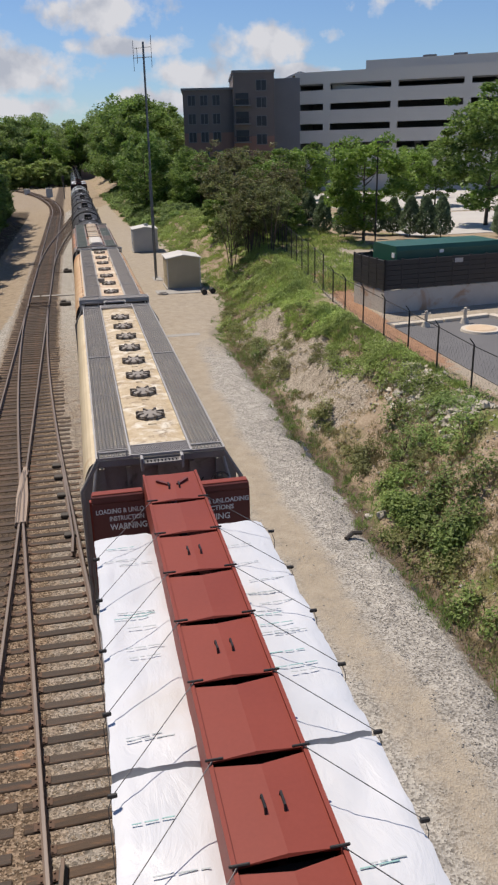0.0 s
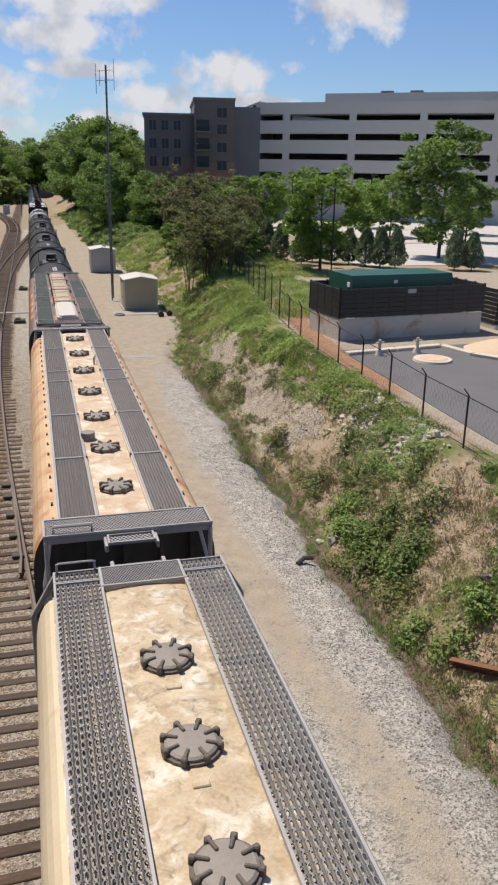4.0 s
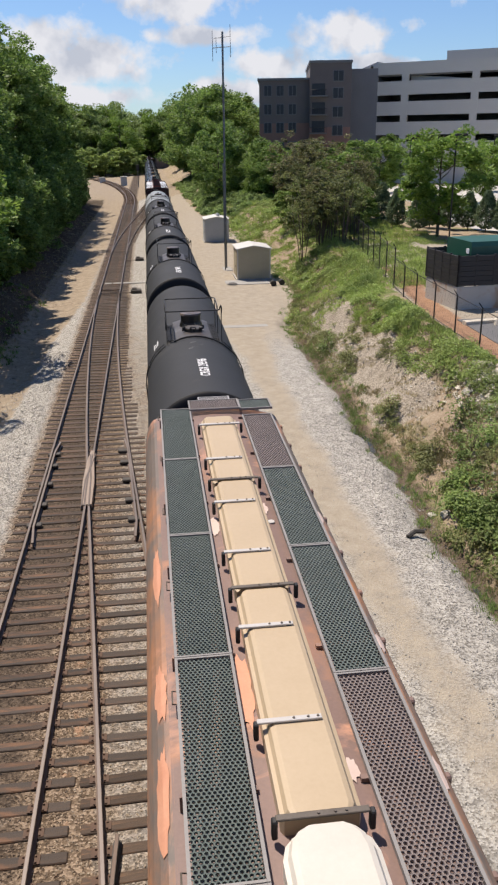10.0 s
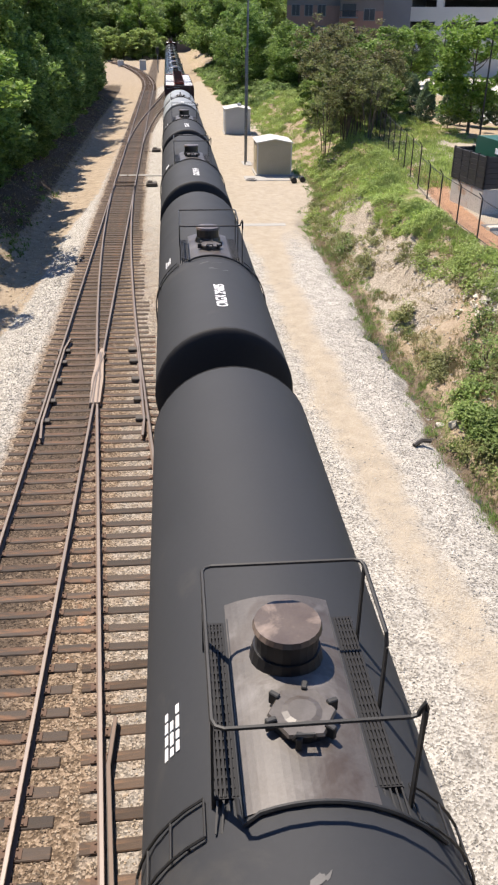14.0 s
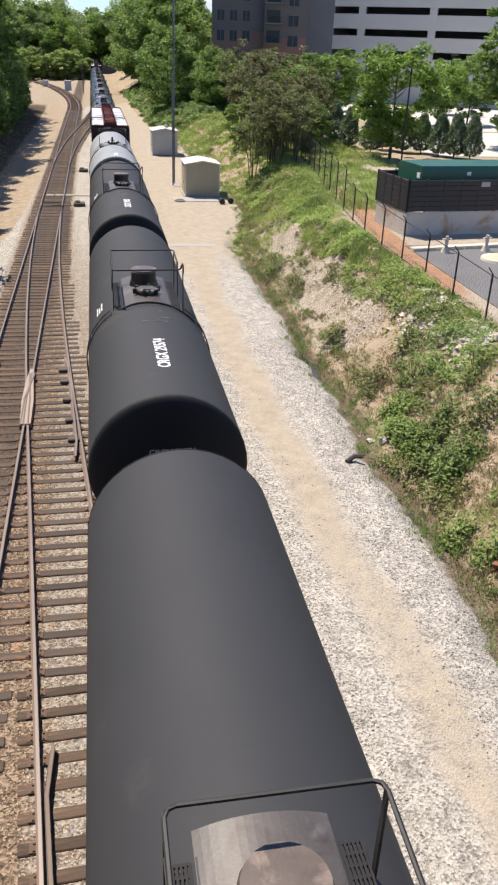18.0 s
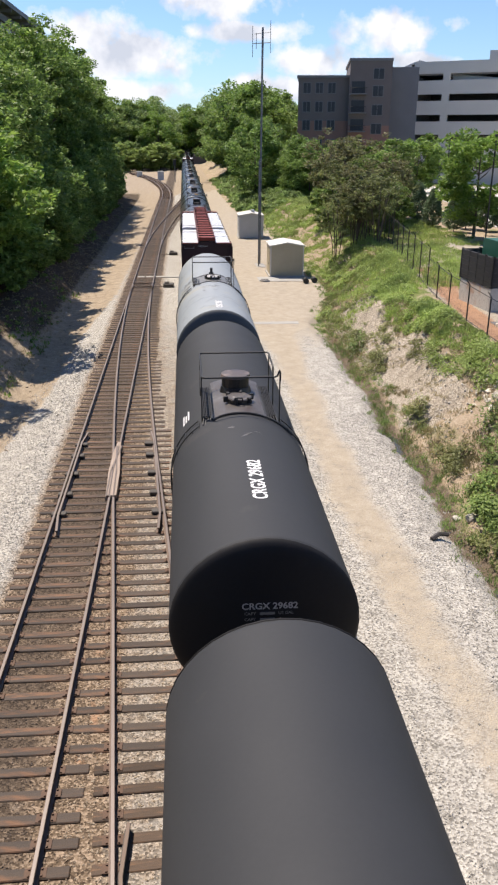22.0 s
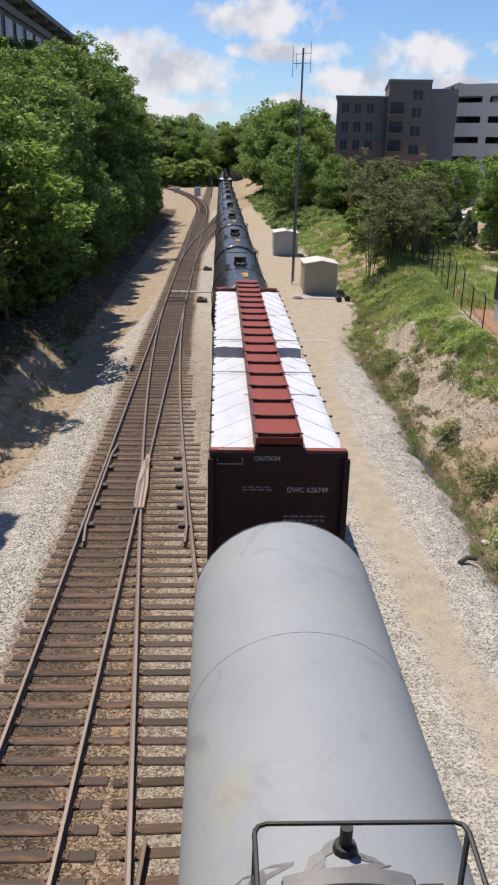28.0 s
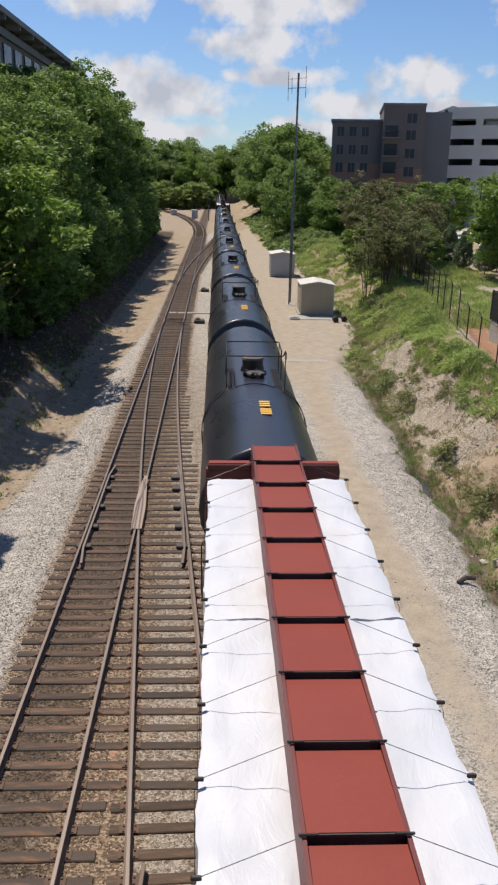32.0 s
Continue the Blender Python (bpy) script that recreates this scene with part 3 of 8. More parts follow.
def build_ground():
    xs = steps([(-1500, -200, 260), (-200, -40, 20), (-40, -14, 3), (-14, -6, 0.6), (-6, 5, 0.5), (5, 18, 0.26), (18, 40, 2.2), (40, 200, 20), (200, 1500, 260)])
    ys = steps([(-300, -20, 40), (-20, 4, 2), (4, 50, 0.32), (50, 75, 0.6), (75, 150, 1.5), (150, 320, 6), (320, 900, 60), (900, 3000, 420)])
    nx = len(xs)
    verts = [(x, y, ground_z(x, y)) for y in ys for x in xs]
    faces = [(j * nx + i, j * nx + i + 1, (j + 1) * nx + i + 1, (j + 1) * nx + i) for j in range(len(ys) - 1) for i in range(nx - 1)]
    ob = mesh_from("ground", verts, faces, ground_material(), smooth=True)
    me = ob.data

    def zone(name, fn):
        at = me.attributes.new(name, 'FLOAT', 'POINT')
        at.data.foreach_set("value", [fn(x, y) for y in ys for x in xs])
    # bare road, grass and earth, and the dirty ballast between the rails
    zone("road", lambda x, y: sm(1.25, 0.2, abs(x - lin(y, [(8, 8.5), (13, 8.1), (19, 7.8), (28, 7.6), (42, 7.8)]) + 0.1 * math.sin(y * 0.9) + 0.06 * math.sin(y * 2.3))) * (1 - sm(44, 62, y)) * (0.8 + 0.2 * sm(14, 19, y)) + (sm(5.6, 6.4, x) * (1 - sm(toe(y) - 0.6, toe(y) + 0.5, x))) * sm(36, 50, y) + sm(crest(y) + 0.5, crest(y) + 1.2, x) * (1 - sm(62, 70, y)))
    zone("grass", lambda x, y: sm(toe(y) - 0.95, toe(y) + 0.1, x) * (1 - sm(crest(y) + 0.7, crest(y) + 1.5, x) * (1 - sm(62, 70, y))))
    zone("mud", lambda x, y: sm(0.6, 0.2, abs(x - toe(y) + 0.35)) * (1 - sm(42, 52, y)) * 0.8)
    zone("earth", lambda x, y: sm(0.5, -0.7, x - lin(y, [(0, -6.0), (20, -5.2), (28, -4.3), (35, -3.6), (46, -3.4), (52, -2.8), (57, -2.4), (70, -2.2), (100, -2.0), (140, -1.9), (165, 2.0), (180, 12)])))
    zone("clay", lambda x, y: max(sm(1.0, 0.2, abs(x - lin(y, [(20, 15.8), (40, 16.8), (60, 19.5)]))) * sm(24, 32, y) * (1 - sm(56, 64, y)), sm(0.55, 0.2, abs(x - 0.4)) * sm(7, 11, y) * (1 - sm(19, 24, y)) * 0.38))
    zone("oily", lambda x, y: max(sm(1.5, 1.0, abs(x + 0.45)) * sm(43, 47, y) * (1 - sm(58, 61, y)), sm(1.5, 0.9, abs(x + G)) * sm(14, 21, y) * 0.85, sm(1.2, 0.5, abs(x + 1.1)) * 0.8))
    zone("dirty", lambda x, y: (1 - sm(0.3, 1.2, abs(x + 0.75) - 0.75)) * 0.95 + (1 - sm(0.2, 0.9, abs(x - 1.6) - 0.8)) * 0.55 * sm(70, 30, y))
    # litter zone, widened so the ground colour also carries the trees' shade
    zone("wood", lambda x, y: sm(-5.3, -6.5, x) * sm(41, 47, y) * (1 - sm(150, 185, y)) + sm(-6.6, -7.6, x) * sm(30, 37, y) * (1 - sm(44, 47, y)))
    zone("bare", lambda x, y: bareness(x, y) * sm(toe(y) - 0.2, toe(y) + 0.4, x))
    tagged(ob, "uneven ground of gravel, dirt and weeds beside the railway", "ground", kind="structure")


def ground_material():
    m, nt, p = nodes_of("ballast_dirt_and_grass")
    tc = nt.nodes.new("ShaderNodeTexCoord")

    def noisen(scale, detail=6.0, rough=0.6, dist=0.0):
        n = nnode(nt, "ShaderNodeTexNoise", Scale=scale, Detail=detail, Roughness=rough, Distortion=dist)
        nt.links.new(tc.outputs["Object"], n.inputs["Vector"])
        return n.outputs["Fac"]

    def attr(name):
        a = nt.nodes.new("ShaderNodeAttribute")
        a.attribute_name = name
        return a.outputs["Fac"]

    def edge(a, n, lo=0.4, hi=0.6):
        s = nt.nodes.new("ShaderNodeMath"); s.operation = 'ADD'
        nt.links.new(a, s.inputs[0])
        b = nt.nodes.new("ShaderNodeMath"); b.operation = 'MULTIPLY_ADD'
        nt.links.new(n, b.inputs[0]); b.inputs[1].default_value = 1.1; b.inputs[2].default_value = -0.55
        nt.links.new(b.outputs[0], s.inputs[1])
        return ramp_node(nt, s.outputs[0], [(lo, (0, 0, 0)), (hi, (1, 1, 1))])
    vor = nnode(nt, "ShaderNodeTexVoronoi", Scale=25.0, Randomness=1.0)
    nt.links.new(tc.outputs["Object"], vor.inputs["Vector"])
    bw = nt.nodes.new("ShaderNodeSeparateColor")
    nt.links.new(vor.outputs["Color"], bw.inputs[0])
    big, mid, fine = noisen(0.35, 5), noisen(2.2, 6), noisen(14, 5, 0.75)
    stones = ramp_node(nt, bw.outputs[0], [(0.0, (0.18, 0.17, 0.155)), (0.5, (0.4, 0.383, 0.352)), (1.0, (0.53, 0.512, 0.478))])
    stones = mixc(nt, 1.0, stones, ramp_node(nt, mid, [(0.3, (0.75, 0.74, 0.72)), (0.7, (1.1, 1.09, 1.06))]), 'MULTIPLY')
    warm = ramp_node(nt, bw.outputs[0], [(0.0, (0.06, 0.042, 0.029)), (0.5, (0.165, 0.12, 0.082)), (1.0, (0.36, 0.275, 0.2))])
    col = mixc(nt, edge(attr("dirty"), mid, 0.25, 0.8), stones, warm)
    dirt = ramp_node(nt, mixc(nt, 0.5, mid, fine), [(0.3, (0.28, 0.235, 0.175)), (0.55, (0.38, 0.33, 0.26)), (0.75, (0.46, 0.415, 0.34))])
    col = mixc(nt, edge(attr("road"), mid, 0.35, 0.95), col, dirt)
    earth = ramp_node(nt, mixc(nt, 0.5, mid, fine), [(0.3, (0.16, 0.12, 0.082)), (0.5, (0.31, 0.25, 0.18)), (0.7, (0.45, 0.385, 0.29))])
    col = mixc(nt, edge(attr("earth"), mid), col, earth)
    # leaf litter, darkened further for the shade under the trees
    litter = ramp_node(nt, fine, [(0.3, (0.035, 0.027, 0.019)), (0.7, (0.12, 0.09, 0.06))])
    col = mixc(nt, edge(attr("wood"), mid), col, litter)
    green = ramp_node(nt, mixc(nt, 0.5, mid, fine), [(0.3, (0.07, 0.095, 0.025)), (0.5, (0.13, 0.165, 0.045)), (0.7, (0.22, 0.22, 0.09))])
    bare = ramp_node(nt, mixc(nt, 0.5, mid, fine), [(0.3, (0.2, 0.145, 0.095)), (0.5, (0.34, 0.265, 0.185)), (0.7, (0.46, 0.385, 0.29))])
    bank = mixc(nt, ramp_node(nt, big, [(0.53, (1, 1, 1)), (0.7, (0, 0, 0))]), green, bare)
    col = mixc(nt, edge(attr("grass"), mid), col, bank)
    rough = ramp_node(nt, mixc(nt, 0.6, mid, bw.outputs[0]), [(0.25, (0.17, 0.14, 0.105)), (0.5, (0.32, 0.275, 0.215)), (0.75, (0.46, 0.41, 0.335))])
    col = mixc(nt, edge(attr("bare"), mid), col, rough)
    clay = ramp_node(nt, mixc(nt, 0.5, mid, fine), [(0.3, (0.24, 0.13, 0.075)), (0.7, (0.42, 0.26, 0.165))])
    col = mixc(nt, edge(attr("clay"), mid), col, clay)
    col = mixc(nt, edge(attr("oily"), mid, 0.3, 0.8), col, ramp_node(nt, bw.outputs[0], [(0.0, (0.035, 0.026, 0.02)), (1.0, (0.13, 0.098, 0.072))]))
    mud = ramp_node(nt, fine, [(0.3, (0.06, 0.045, 0.032)), (0.7, (0.2, 0.155, 0.11))])
    col = mixc(nt, edge(attr("mud"), mid, 0.35, 0.75), col, mud)
    nt.links.new(col, p.inputs["Base Color"])
    p.inputs["Roughness"].default_value = 0.95
    p.inputs["Specular IOR Level"].default_value = 0.2
    bp = nnode(nt, "ShaderNodeBump", Strength=0.8, Distance=0.05)
    nt.links.new(mixc(nt, 0.5, vor.outputs["Distance"], fine), bp.inputs["Height"])
    nt.links.new(bp.outputs[0], p.inputs["Normal"])
    return m


build_ground()

# ---- tracks ----
FROG, SWITCH = 24.0, 61.6


def left_b(y):
    """The near-side rail of the crossover."""
    if y < FROG:
        return (FROG - y) * 0.08
    return -2 * G + 2 * G * ((SWITCH - y) / (SWITCH - FROG)) ** 2


def rail_line(bmf, bmh, pts):
    """A rail of foot, web and worn head along points on the ground plan."""
    pts = [Vector((x, y, 0)) for x, y in pts]
    prof_f = [(-0.07, -0.17), (0.07, -0.17), (0.07, -0.155), (0.012, -0.135), (0.012, -0.04), (0.035, -0.035), (0.035, -0.008), (-0.035, -0.008), (-0.035, -0.035), (-0.012, -0.04), (-0.012, -0.135), (-0.07, -0.155)]
    prof_h = [(-0.032, -0.008), (0.032, -0.008), (0.028, 0.0), (-0.028, 0.0)]
    for bm, prof in ((bmf, prof_f), (bmh, prof_h)):
        rings = []
        for i, q in enumerate(pts):
            d = (pts[min(i + 1, len(pts) - 1)] - pts[max(i - 1, 0)]).normalized()
            n = Vector((d.y, -d.x, 0))
            rings.append([q + n * a + Vector((0, 0, b)) for a, b in prof])
        loft(bm, rings)


def rail_part(name, pts, parent):
    bf, bh = bmesh.new(), bmesh.new()
    rail_line(bf, bh, pts)
    r = part(name, bf, "rail", parent)
    part("worn_head", bh, "rail_head", r, "bright worn running surface")
    return r


def curve_a(y):
    """Axis of the left-hand track, which bends away in the distance."""
    x = -G
    if y > 150:
        x -= ((y - 150) ** 2) * 0.00105
    return x


def far_cross(y):
    """Axis of the far crossover towards the train's track."""
    t = (y - 78) / (172 - 78)
    return -G + (TX + G) * (3 * t * t - 2 * t ** 3)


def tie_mesh(length, mat="tie"):
    bm = bmesh.new()
    box(bm, -length / 2, length / 2, -0.11, 0.11, -0.38, -0.172, bevel=0.015)
    me = bpy.data.meshes.new("tie")
    bm.to_mesh(me)
    bm.free()
    me.materials.append(M[mat])
    return me


def build_tracks():
    a = root("railway_track", Matrix(), "rusty railway track on dark wooden ties in pale ballast", "railway track", "tracks", "structure")
    far = [(curve_a(y) - G, y) for y in range(150, 262, 4)]
    rail_part("rail", [(-2 * G, -12), (-2 * G, 60), (-2 * G, 146)] + far, a)
    rail_part("rail", [(0.0, -12), (0.0, FROG - 0.9)], a)
    rail_part("rail", [(0.0, FROG + 0.9), (0.0, 60), (0.0, 146)] + [(x + 2 * G, y) for x, y in far], a)
    b = root("crossover_track", Matrix(), "crossover track with frog and guard rails joining two lines", "railway track", "tracks", "structure")
    ys = [-12 + 1.5 * i for i in range(24)]
    rail_part("rail", [(left_b(y), y) for y in ys if y < FROG - 0.9] + [(left_b(FROG - 0.9), FROG - 0.9)], b)
    rail_part("rail", [(left_b(FROG + 0.9), FROG + 0.9)] + [(left_b(FROG + 2 * i), FROG + 2 * i) for i in range(1, 18)] + [(left_b(60.5) + 0.05, 60.5)], b)
    rail_part("rail", [(left_b(-12 + 2 * i) + 2 * G, -12 + 2 * i) for i in range(36)] + [(left_b(60.5) + 2 * G - 0.04, 60.5)], b)
    c = root("crossover_track", Matrix(), "distant crossover track bending towards the train's line", "railway track", "tracks", "structure")
    for s in (-G, G):
        rail_part("rail", [(far_cross(y) + s, y) for y in range(80, 171, 3)], c)
    d = root("railway_track", Matrix(), "railway track under the moving freight train", "railway track", "tracks", "structure")
    for s in (-G, G):
        rail_part("rail", [(TX + s, -30), (TX + s, 60), (TX + s, 330)], d)
    # guard rails, frog and planks
    for x, y0, y1, s in ((-2 * G + 0.11, 20.3, 28.3, 1), (left_b(24) + 2 * G - 0.13, 20.3, 28.3, -1)):
        k = 0 if s == 1 else 0.08
        pts = [(x + 0.10 * s - k * (y0 - 24), y0), (x - k * (y0 + 1 - 24), y0 + 1), (x - k * 0.6 * (y1 - 1 - 24), y1 - 1), (x + 0.10 * s - k * 0.6 * (y1 - 24), y1)]
        rail_part("guard_rail", pts, b)
        for yy in (21.6, 23, 24.6, 26.2, 27.3):
            bm = bmesh.new()
            box(bm, x - k * (yy - 24) - 0.24, x - k * (yy - 24) + 0.2, yy - 0.12, yy + 0.12, -0.165, -0.06, bevel=0.02)
            part("rail_brace", bm, "iron", b)
    bm = bmesh.new()
    loft(bm, [[(-0.16, 22.6, -0.15), (0.22, 22.6, -0.15), (0.2, 22.6, 0.004), (-0.12, 22.6, 0.004)],
              [(-0.22, 24.4, -0.15), (0.2, 24.4, -0.15), (0.18, 24.4, 0.006), (-0.2, 24.4, 0.006)],
              [(-0.2, 26.2, -0.15), (0.08, 26.2, -0.15), (0.07, 26.2, 0.004), (-0.18, 26.2, 0.004)],
              [(-0.1, 27.2, -0.15), (0.02, 27.2, -0.15), (0.02, 27.2, 0.0), (-0.1, 27.2, 0.0)]])
    part("frog", bm, "plank", b, "worn pale frog casting with flangeways")
    for dx0, dx1 in ((-0.1, 0.14), (-0.02, 0.03), (0.12, -0.05)):
        bm = bmesh.new()
        tube(bm, [(dx0, 22.5, 0.01), (dx0 * 0.8 - 0.04, 24.6, 0.015), (dx1 - 0.05, 26.8, 0.01)], 0.025, 5)
        part("wing_rail", bm, "rail_head", b)
    # the end of a spare rail beside the crossover
    bf, bh = bmesh.new(), bmesh.new()
    rail_line(bf, bh, [(left_b(-6) + 0.2, -6), (left_b(8.9) + 0.12, 8.9), (left_b(9.9) + 0.26, 9.9)])
    g = part("guard_rail", bf, "iron", b)
    part("worn_head", bh, "rail", g)
    # switch stands and machine
    for y, x in ((60.2, 1.15), (77.5, 1.3)):
        sw = root("switch_machine", pose(x, y, -0.27), "low rusty switch machine beside the points", "switch machine")
        bm = bmesh.new(); box(bm, -0.35, 0.45, -0.35, 0.35, 0, 0.34, bevel=0.05); part("body", bm, "iron", sw)
        bm = bmesh.new(); box(bm, -0.25, 0.1, -0.2, 0.2, 0.34, 0.46, bevel=0.04); part("cover", bm, "iron", sw)
        bm = bmesh.new(); tube(bm, [(-0.3, 0, 0.12), (-1.9, 0, 0.1)], 0.025); part("throw_rod", bm, "rail", sw)
    for y in (61.2, 60.0):
        bm = bmesh.new(); box(bm, -1.5, 0.0, y - 0.04, y + 0.04, -0.12, -0.07); part("tie_rod", bm, "rail", a)


build_tracks()

# ---- the freight train: each car stands at its place along the line at the start ----
CARS = []


def car(name, y, label, category):
    c = root(name, pose(TX, y, 0), label, category, "cars of the freight train")
    CARS.append((c, y))
    return c


def truck(c, y):
    """A two-axle bogie under a car, centred at y."""
    bm = bmesh.new()
    for s in (-1, 1):
        box(bm, s * 1.0 - 0.07, s * 1.0 + 0.07, y - 1.25, y + 1.25, 0.38, 0.62, bevel=0.04)
        box(bm, s * 1.0 - 0.1, s * 1.0 + 0.1, y - 0.35, y + 0.35, 0.25, 0.72, bevel=0.04)
    box(bm, -1.05, 1.05, y - 0.2, y + 0.2, 0.5, 0.85)
    t = part("bogie", bm, "under", c)
    for dy in (-0.89, 0.89):
        bm = bmesh.new()
        for s in (-1, 1):
            rings = []
            for x, r in ((0.70, 0.49), (0.735, 0.46), (0.83, 0.455), (0.83, 0.36), (0.78, 0.3), (0.78, 0.12)):
                rings.append([(s * x, y + dy + r * math.cos(k * math.tau / 20), 0.457 + r * math.sin(k * math.tau / 20)) for k in range(20)])
            loft(bm, rings)
        tube(bm, [(-0.8, y + dy, 0.457), (0.8, y + dy, 0.457)], 0.08, 8)
        part("wheelset", bm, "under", t)


def couplers(c, half):
    for s in (-1, 1):
        bm = bmesh.new()
        box(bm, -0.12, 0.12, s * half, s * (half + 0.75), 0.75, 1.0, bevel=0.03)
        box(bm, -0.2, 0.2, s * (half + 0.45), s * (half + 0.78), 0.68, 1.06, bevel=0.06)
        part("coupler", bm, "under", c)
        bm = bmesh.new()
        tube(bm, [(0.3, s * half, 0.8), (0.32, s * (half + 0.35), 0.5), (0.2, s * (half + 0.75), 0.55)], 0.035)
        part("air_hose", bm, "black_fit", c)


def grating(c, x0, x1, y0, y1, z, mat, edge, pitch=0.055, cross=0.16, name="running_board", lip=True, ends=True):
    """An open walkway panel of ridged bars between edge angles."""
    bm = bmesh.new()
    if ends:
        y0, y1 = y0 + 0.03, y1 - 0.03
    n = max(2, round((x1 - x0) / pitch))
    for i in range(n):
        x = x0 + (i + 0.5) * (x1 - x0) / n
        box(bm, x - pitch * 0.31, x + pitch * 0.31, y0, y1, z - 0.028, z)
    k = max(1, round((y1 - y0) / cross))
    for i in range(k + 1):
        y = y0 + i * (y1 - y0) / k
        box(bm, x0, x1, y - 0.016, y + 0.016, z - 0.03, z - 0.009)
    g = part(name, bm, mat, c)
    g["kind"] = "stuff"
    if lip:
        for x in (x0, x1):
            bm = bmesh.new()
            box(bm, x - 0.02, x + 0.02, y0 - 0.02, y1 + 0.02, z - 0.05, z + 0.012)
            part("edge_angle", bm, edge, g)
        for y in ((y0 - 0.004, y1 + 0.004) if ends else ()):
            bm = bmesh.new()
            box(bm, x0 + 0.021, x1 - 0.021, y - 0.02, y + 0.02, z - 0.045, z + 0.008)
            part("end_angle", bm, edge, g)
    return g


COMB = {}


def comb_mesh(w, l, pitch, mat, ribbed=0.0):
    """A walkway sheet of raised six-sided holes; ribbed: holes that long stand in straight columns between upright ribs."""
    key = (round(w, 2), round(l, 2), pitch, mat, ribbed)
    if key in COMB:
        return COMB[key]
    vs, fs = [], []
    nx = max(2, int(w / pitch))
    px = w / (nx + 0.5)
    py = px * 0.866
    ro, ri = px / 3 ** 0.5, px / 3 ** 0.5 * 0.7
    ca = [(math.sin(k * math.pi / 3), math.cos(k * math.pi / 3)) for k in range(6)]
    if ribbed:
        px = w / nx
        nq = max(1, round(l / ribbed))
        py = l / nq
        cell = [(-1, -0.5), (-0.35, -1), (0.35, -1), (1, -0.5), (1, 0.5), (0.35, 1), (-0.35, 1), (-1, 0.5)]
        for i in range(nx):
            cx = px * (i + 0.5)
            k = len(vs)
            vs += [(cx + s * px * 0.5, y, z) for y in (0, l) for s, z in ((-1, -0.03), (-0.84, 0.0), (-0.68, -0.022))]
            vs += [(cx + s * px * 0.5, y, z) for y in (0, l) for s, z in ((0.68, -0.022), (0.84, 0.0), (1, -0.03))]
            for q in (k, k + 6):
                fs += [(q, q + 1, q + 4, q + 3), (q + 1, q + 2, q + 5, q + 4)]
            for j in range(nq):
                cy = py * (j + 0.5)
                k = len(vs)
                vs += [(cx + a * px * 0.36, cy + b * py * 0.5, -0.022) for a, b in cell] + [(cx + a * px * 0.22, cy + b * py * 0.33, -0.012) for a, b in cell] + [(cx + a * px * 0.2, cy + b * py * 0.3, -0.03) for a, b in cell]
                for m in range(8):
                    n = (m + 1) % 8
                    fs += [(k + m, k + n, k + 8 + n, k + 8 + m), (k + 8 + m, k + 8 + n, k + 16 + n, k + 16 + m)]
    for j in range(0 if ribbed else int(l / py)):
        for i in range(nx):
            cx, cy = px * (i + 0.5 + 0.5 * (j % 2)), py * (j + 0.6)
            k = len(vs)
            vs += [(cx + ro * a, cy + ro * b, -0.006) for a, b in ca] + [(cx + ri * a, cy + ri * b, 0.0) for a, b in ca] + [(cx + ri * a * 0.9, cy + ri * b * 0.9, -0.022) for a, b in ca]
            for m in range(6):
                n = (m + 1) % 6
                fs += [(k + m, k + n, k + 6 + n, k + 6 + m), (k + 6 + m, k + 6 + n, k + 12 + n, k + 12 + m)]
    me = bpy.data.meshes.new("walkway_sheet")
    me.from_pydata(vs, [], fs)
    me.materials.append(M[mat])
    COMB[key] = me
    return me


def comb_panel(c, x0, x1, y0, y1, z, mat, edge, pitch=0.052, name="running_board", ends=True, ribbed=0.0):
    g = share(name, comb_mesh(x1 - x0, y1 - y0 - 0.04, pitch, mat, ribbed), c, pose(x0, y0 + 0.02, z))
    g["kind"] = "stuff"
    for xa, xb in ((x0 - 0.022, x0 + 0.012), (x1 - 0.012, x1 + 0.022)):
        bm = bmesh.new(); box(bm, xa - x0, xb - x0, -0.015, y1 - y0 - 0.025, -0.045, 0.012); part("edge_angle", bm, edge, g)
    for yy in (0.0, y1 - y0 - 0.04):
        bm = bmesh.new(); box(bm, 0.013, x1 - x0 - 0.013, yy - 0.014, yy + 0.014, -0.04, 0.009); part("end_angle", bm, edge if ends else mat, g)
    return g


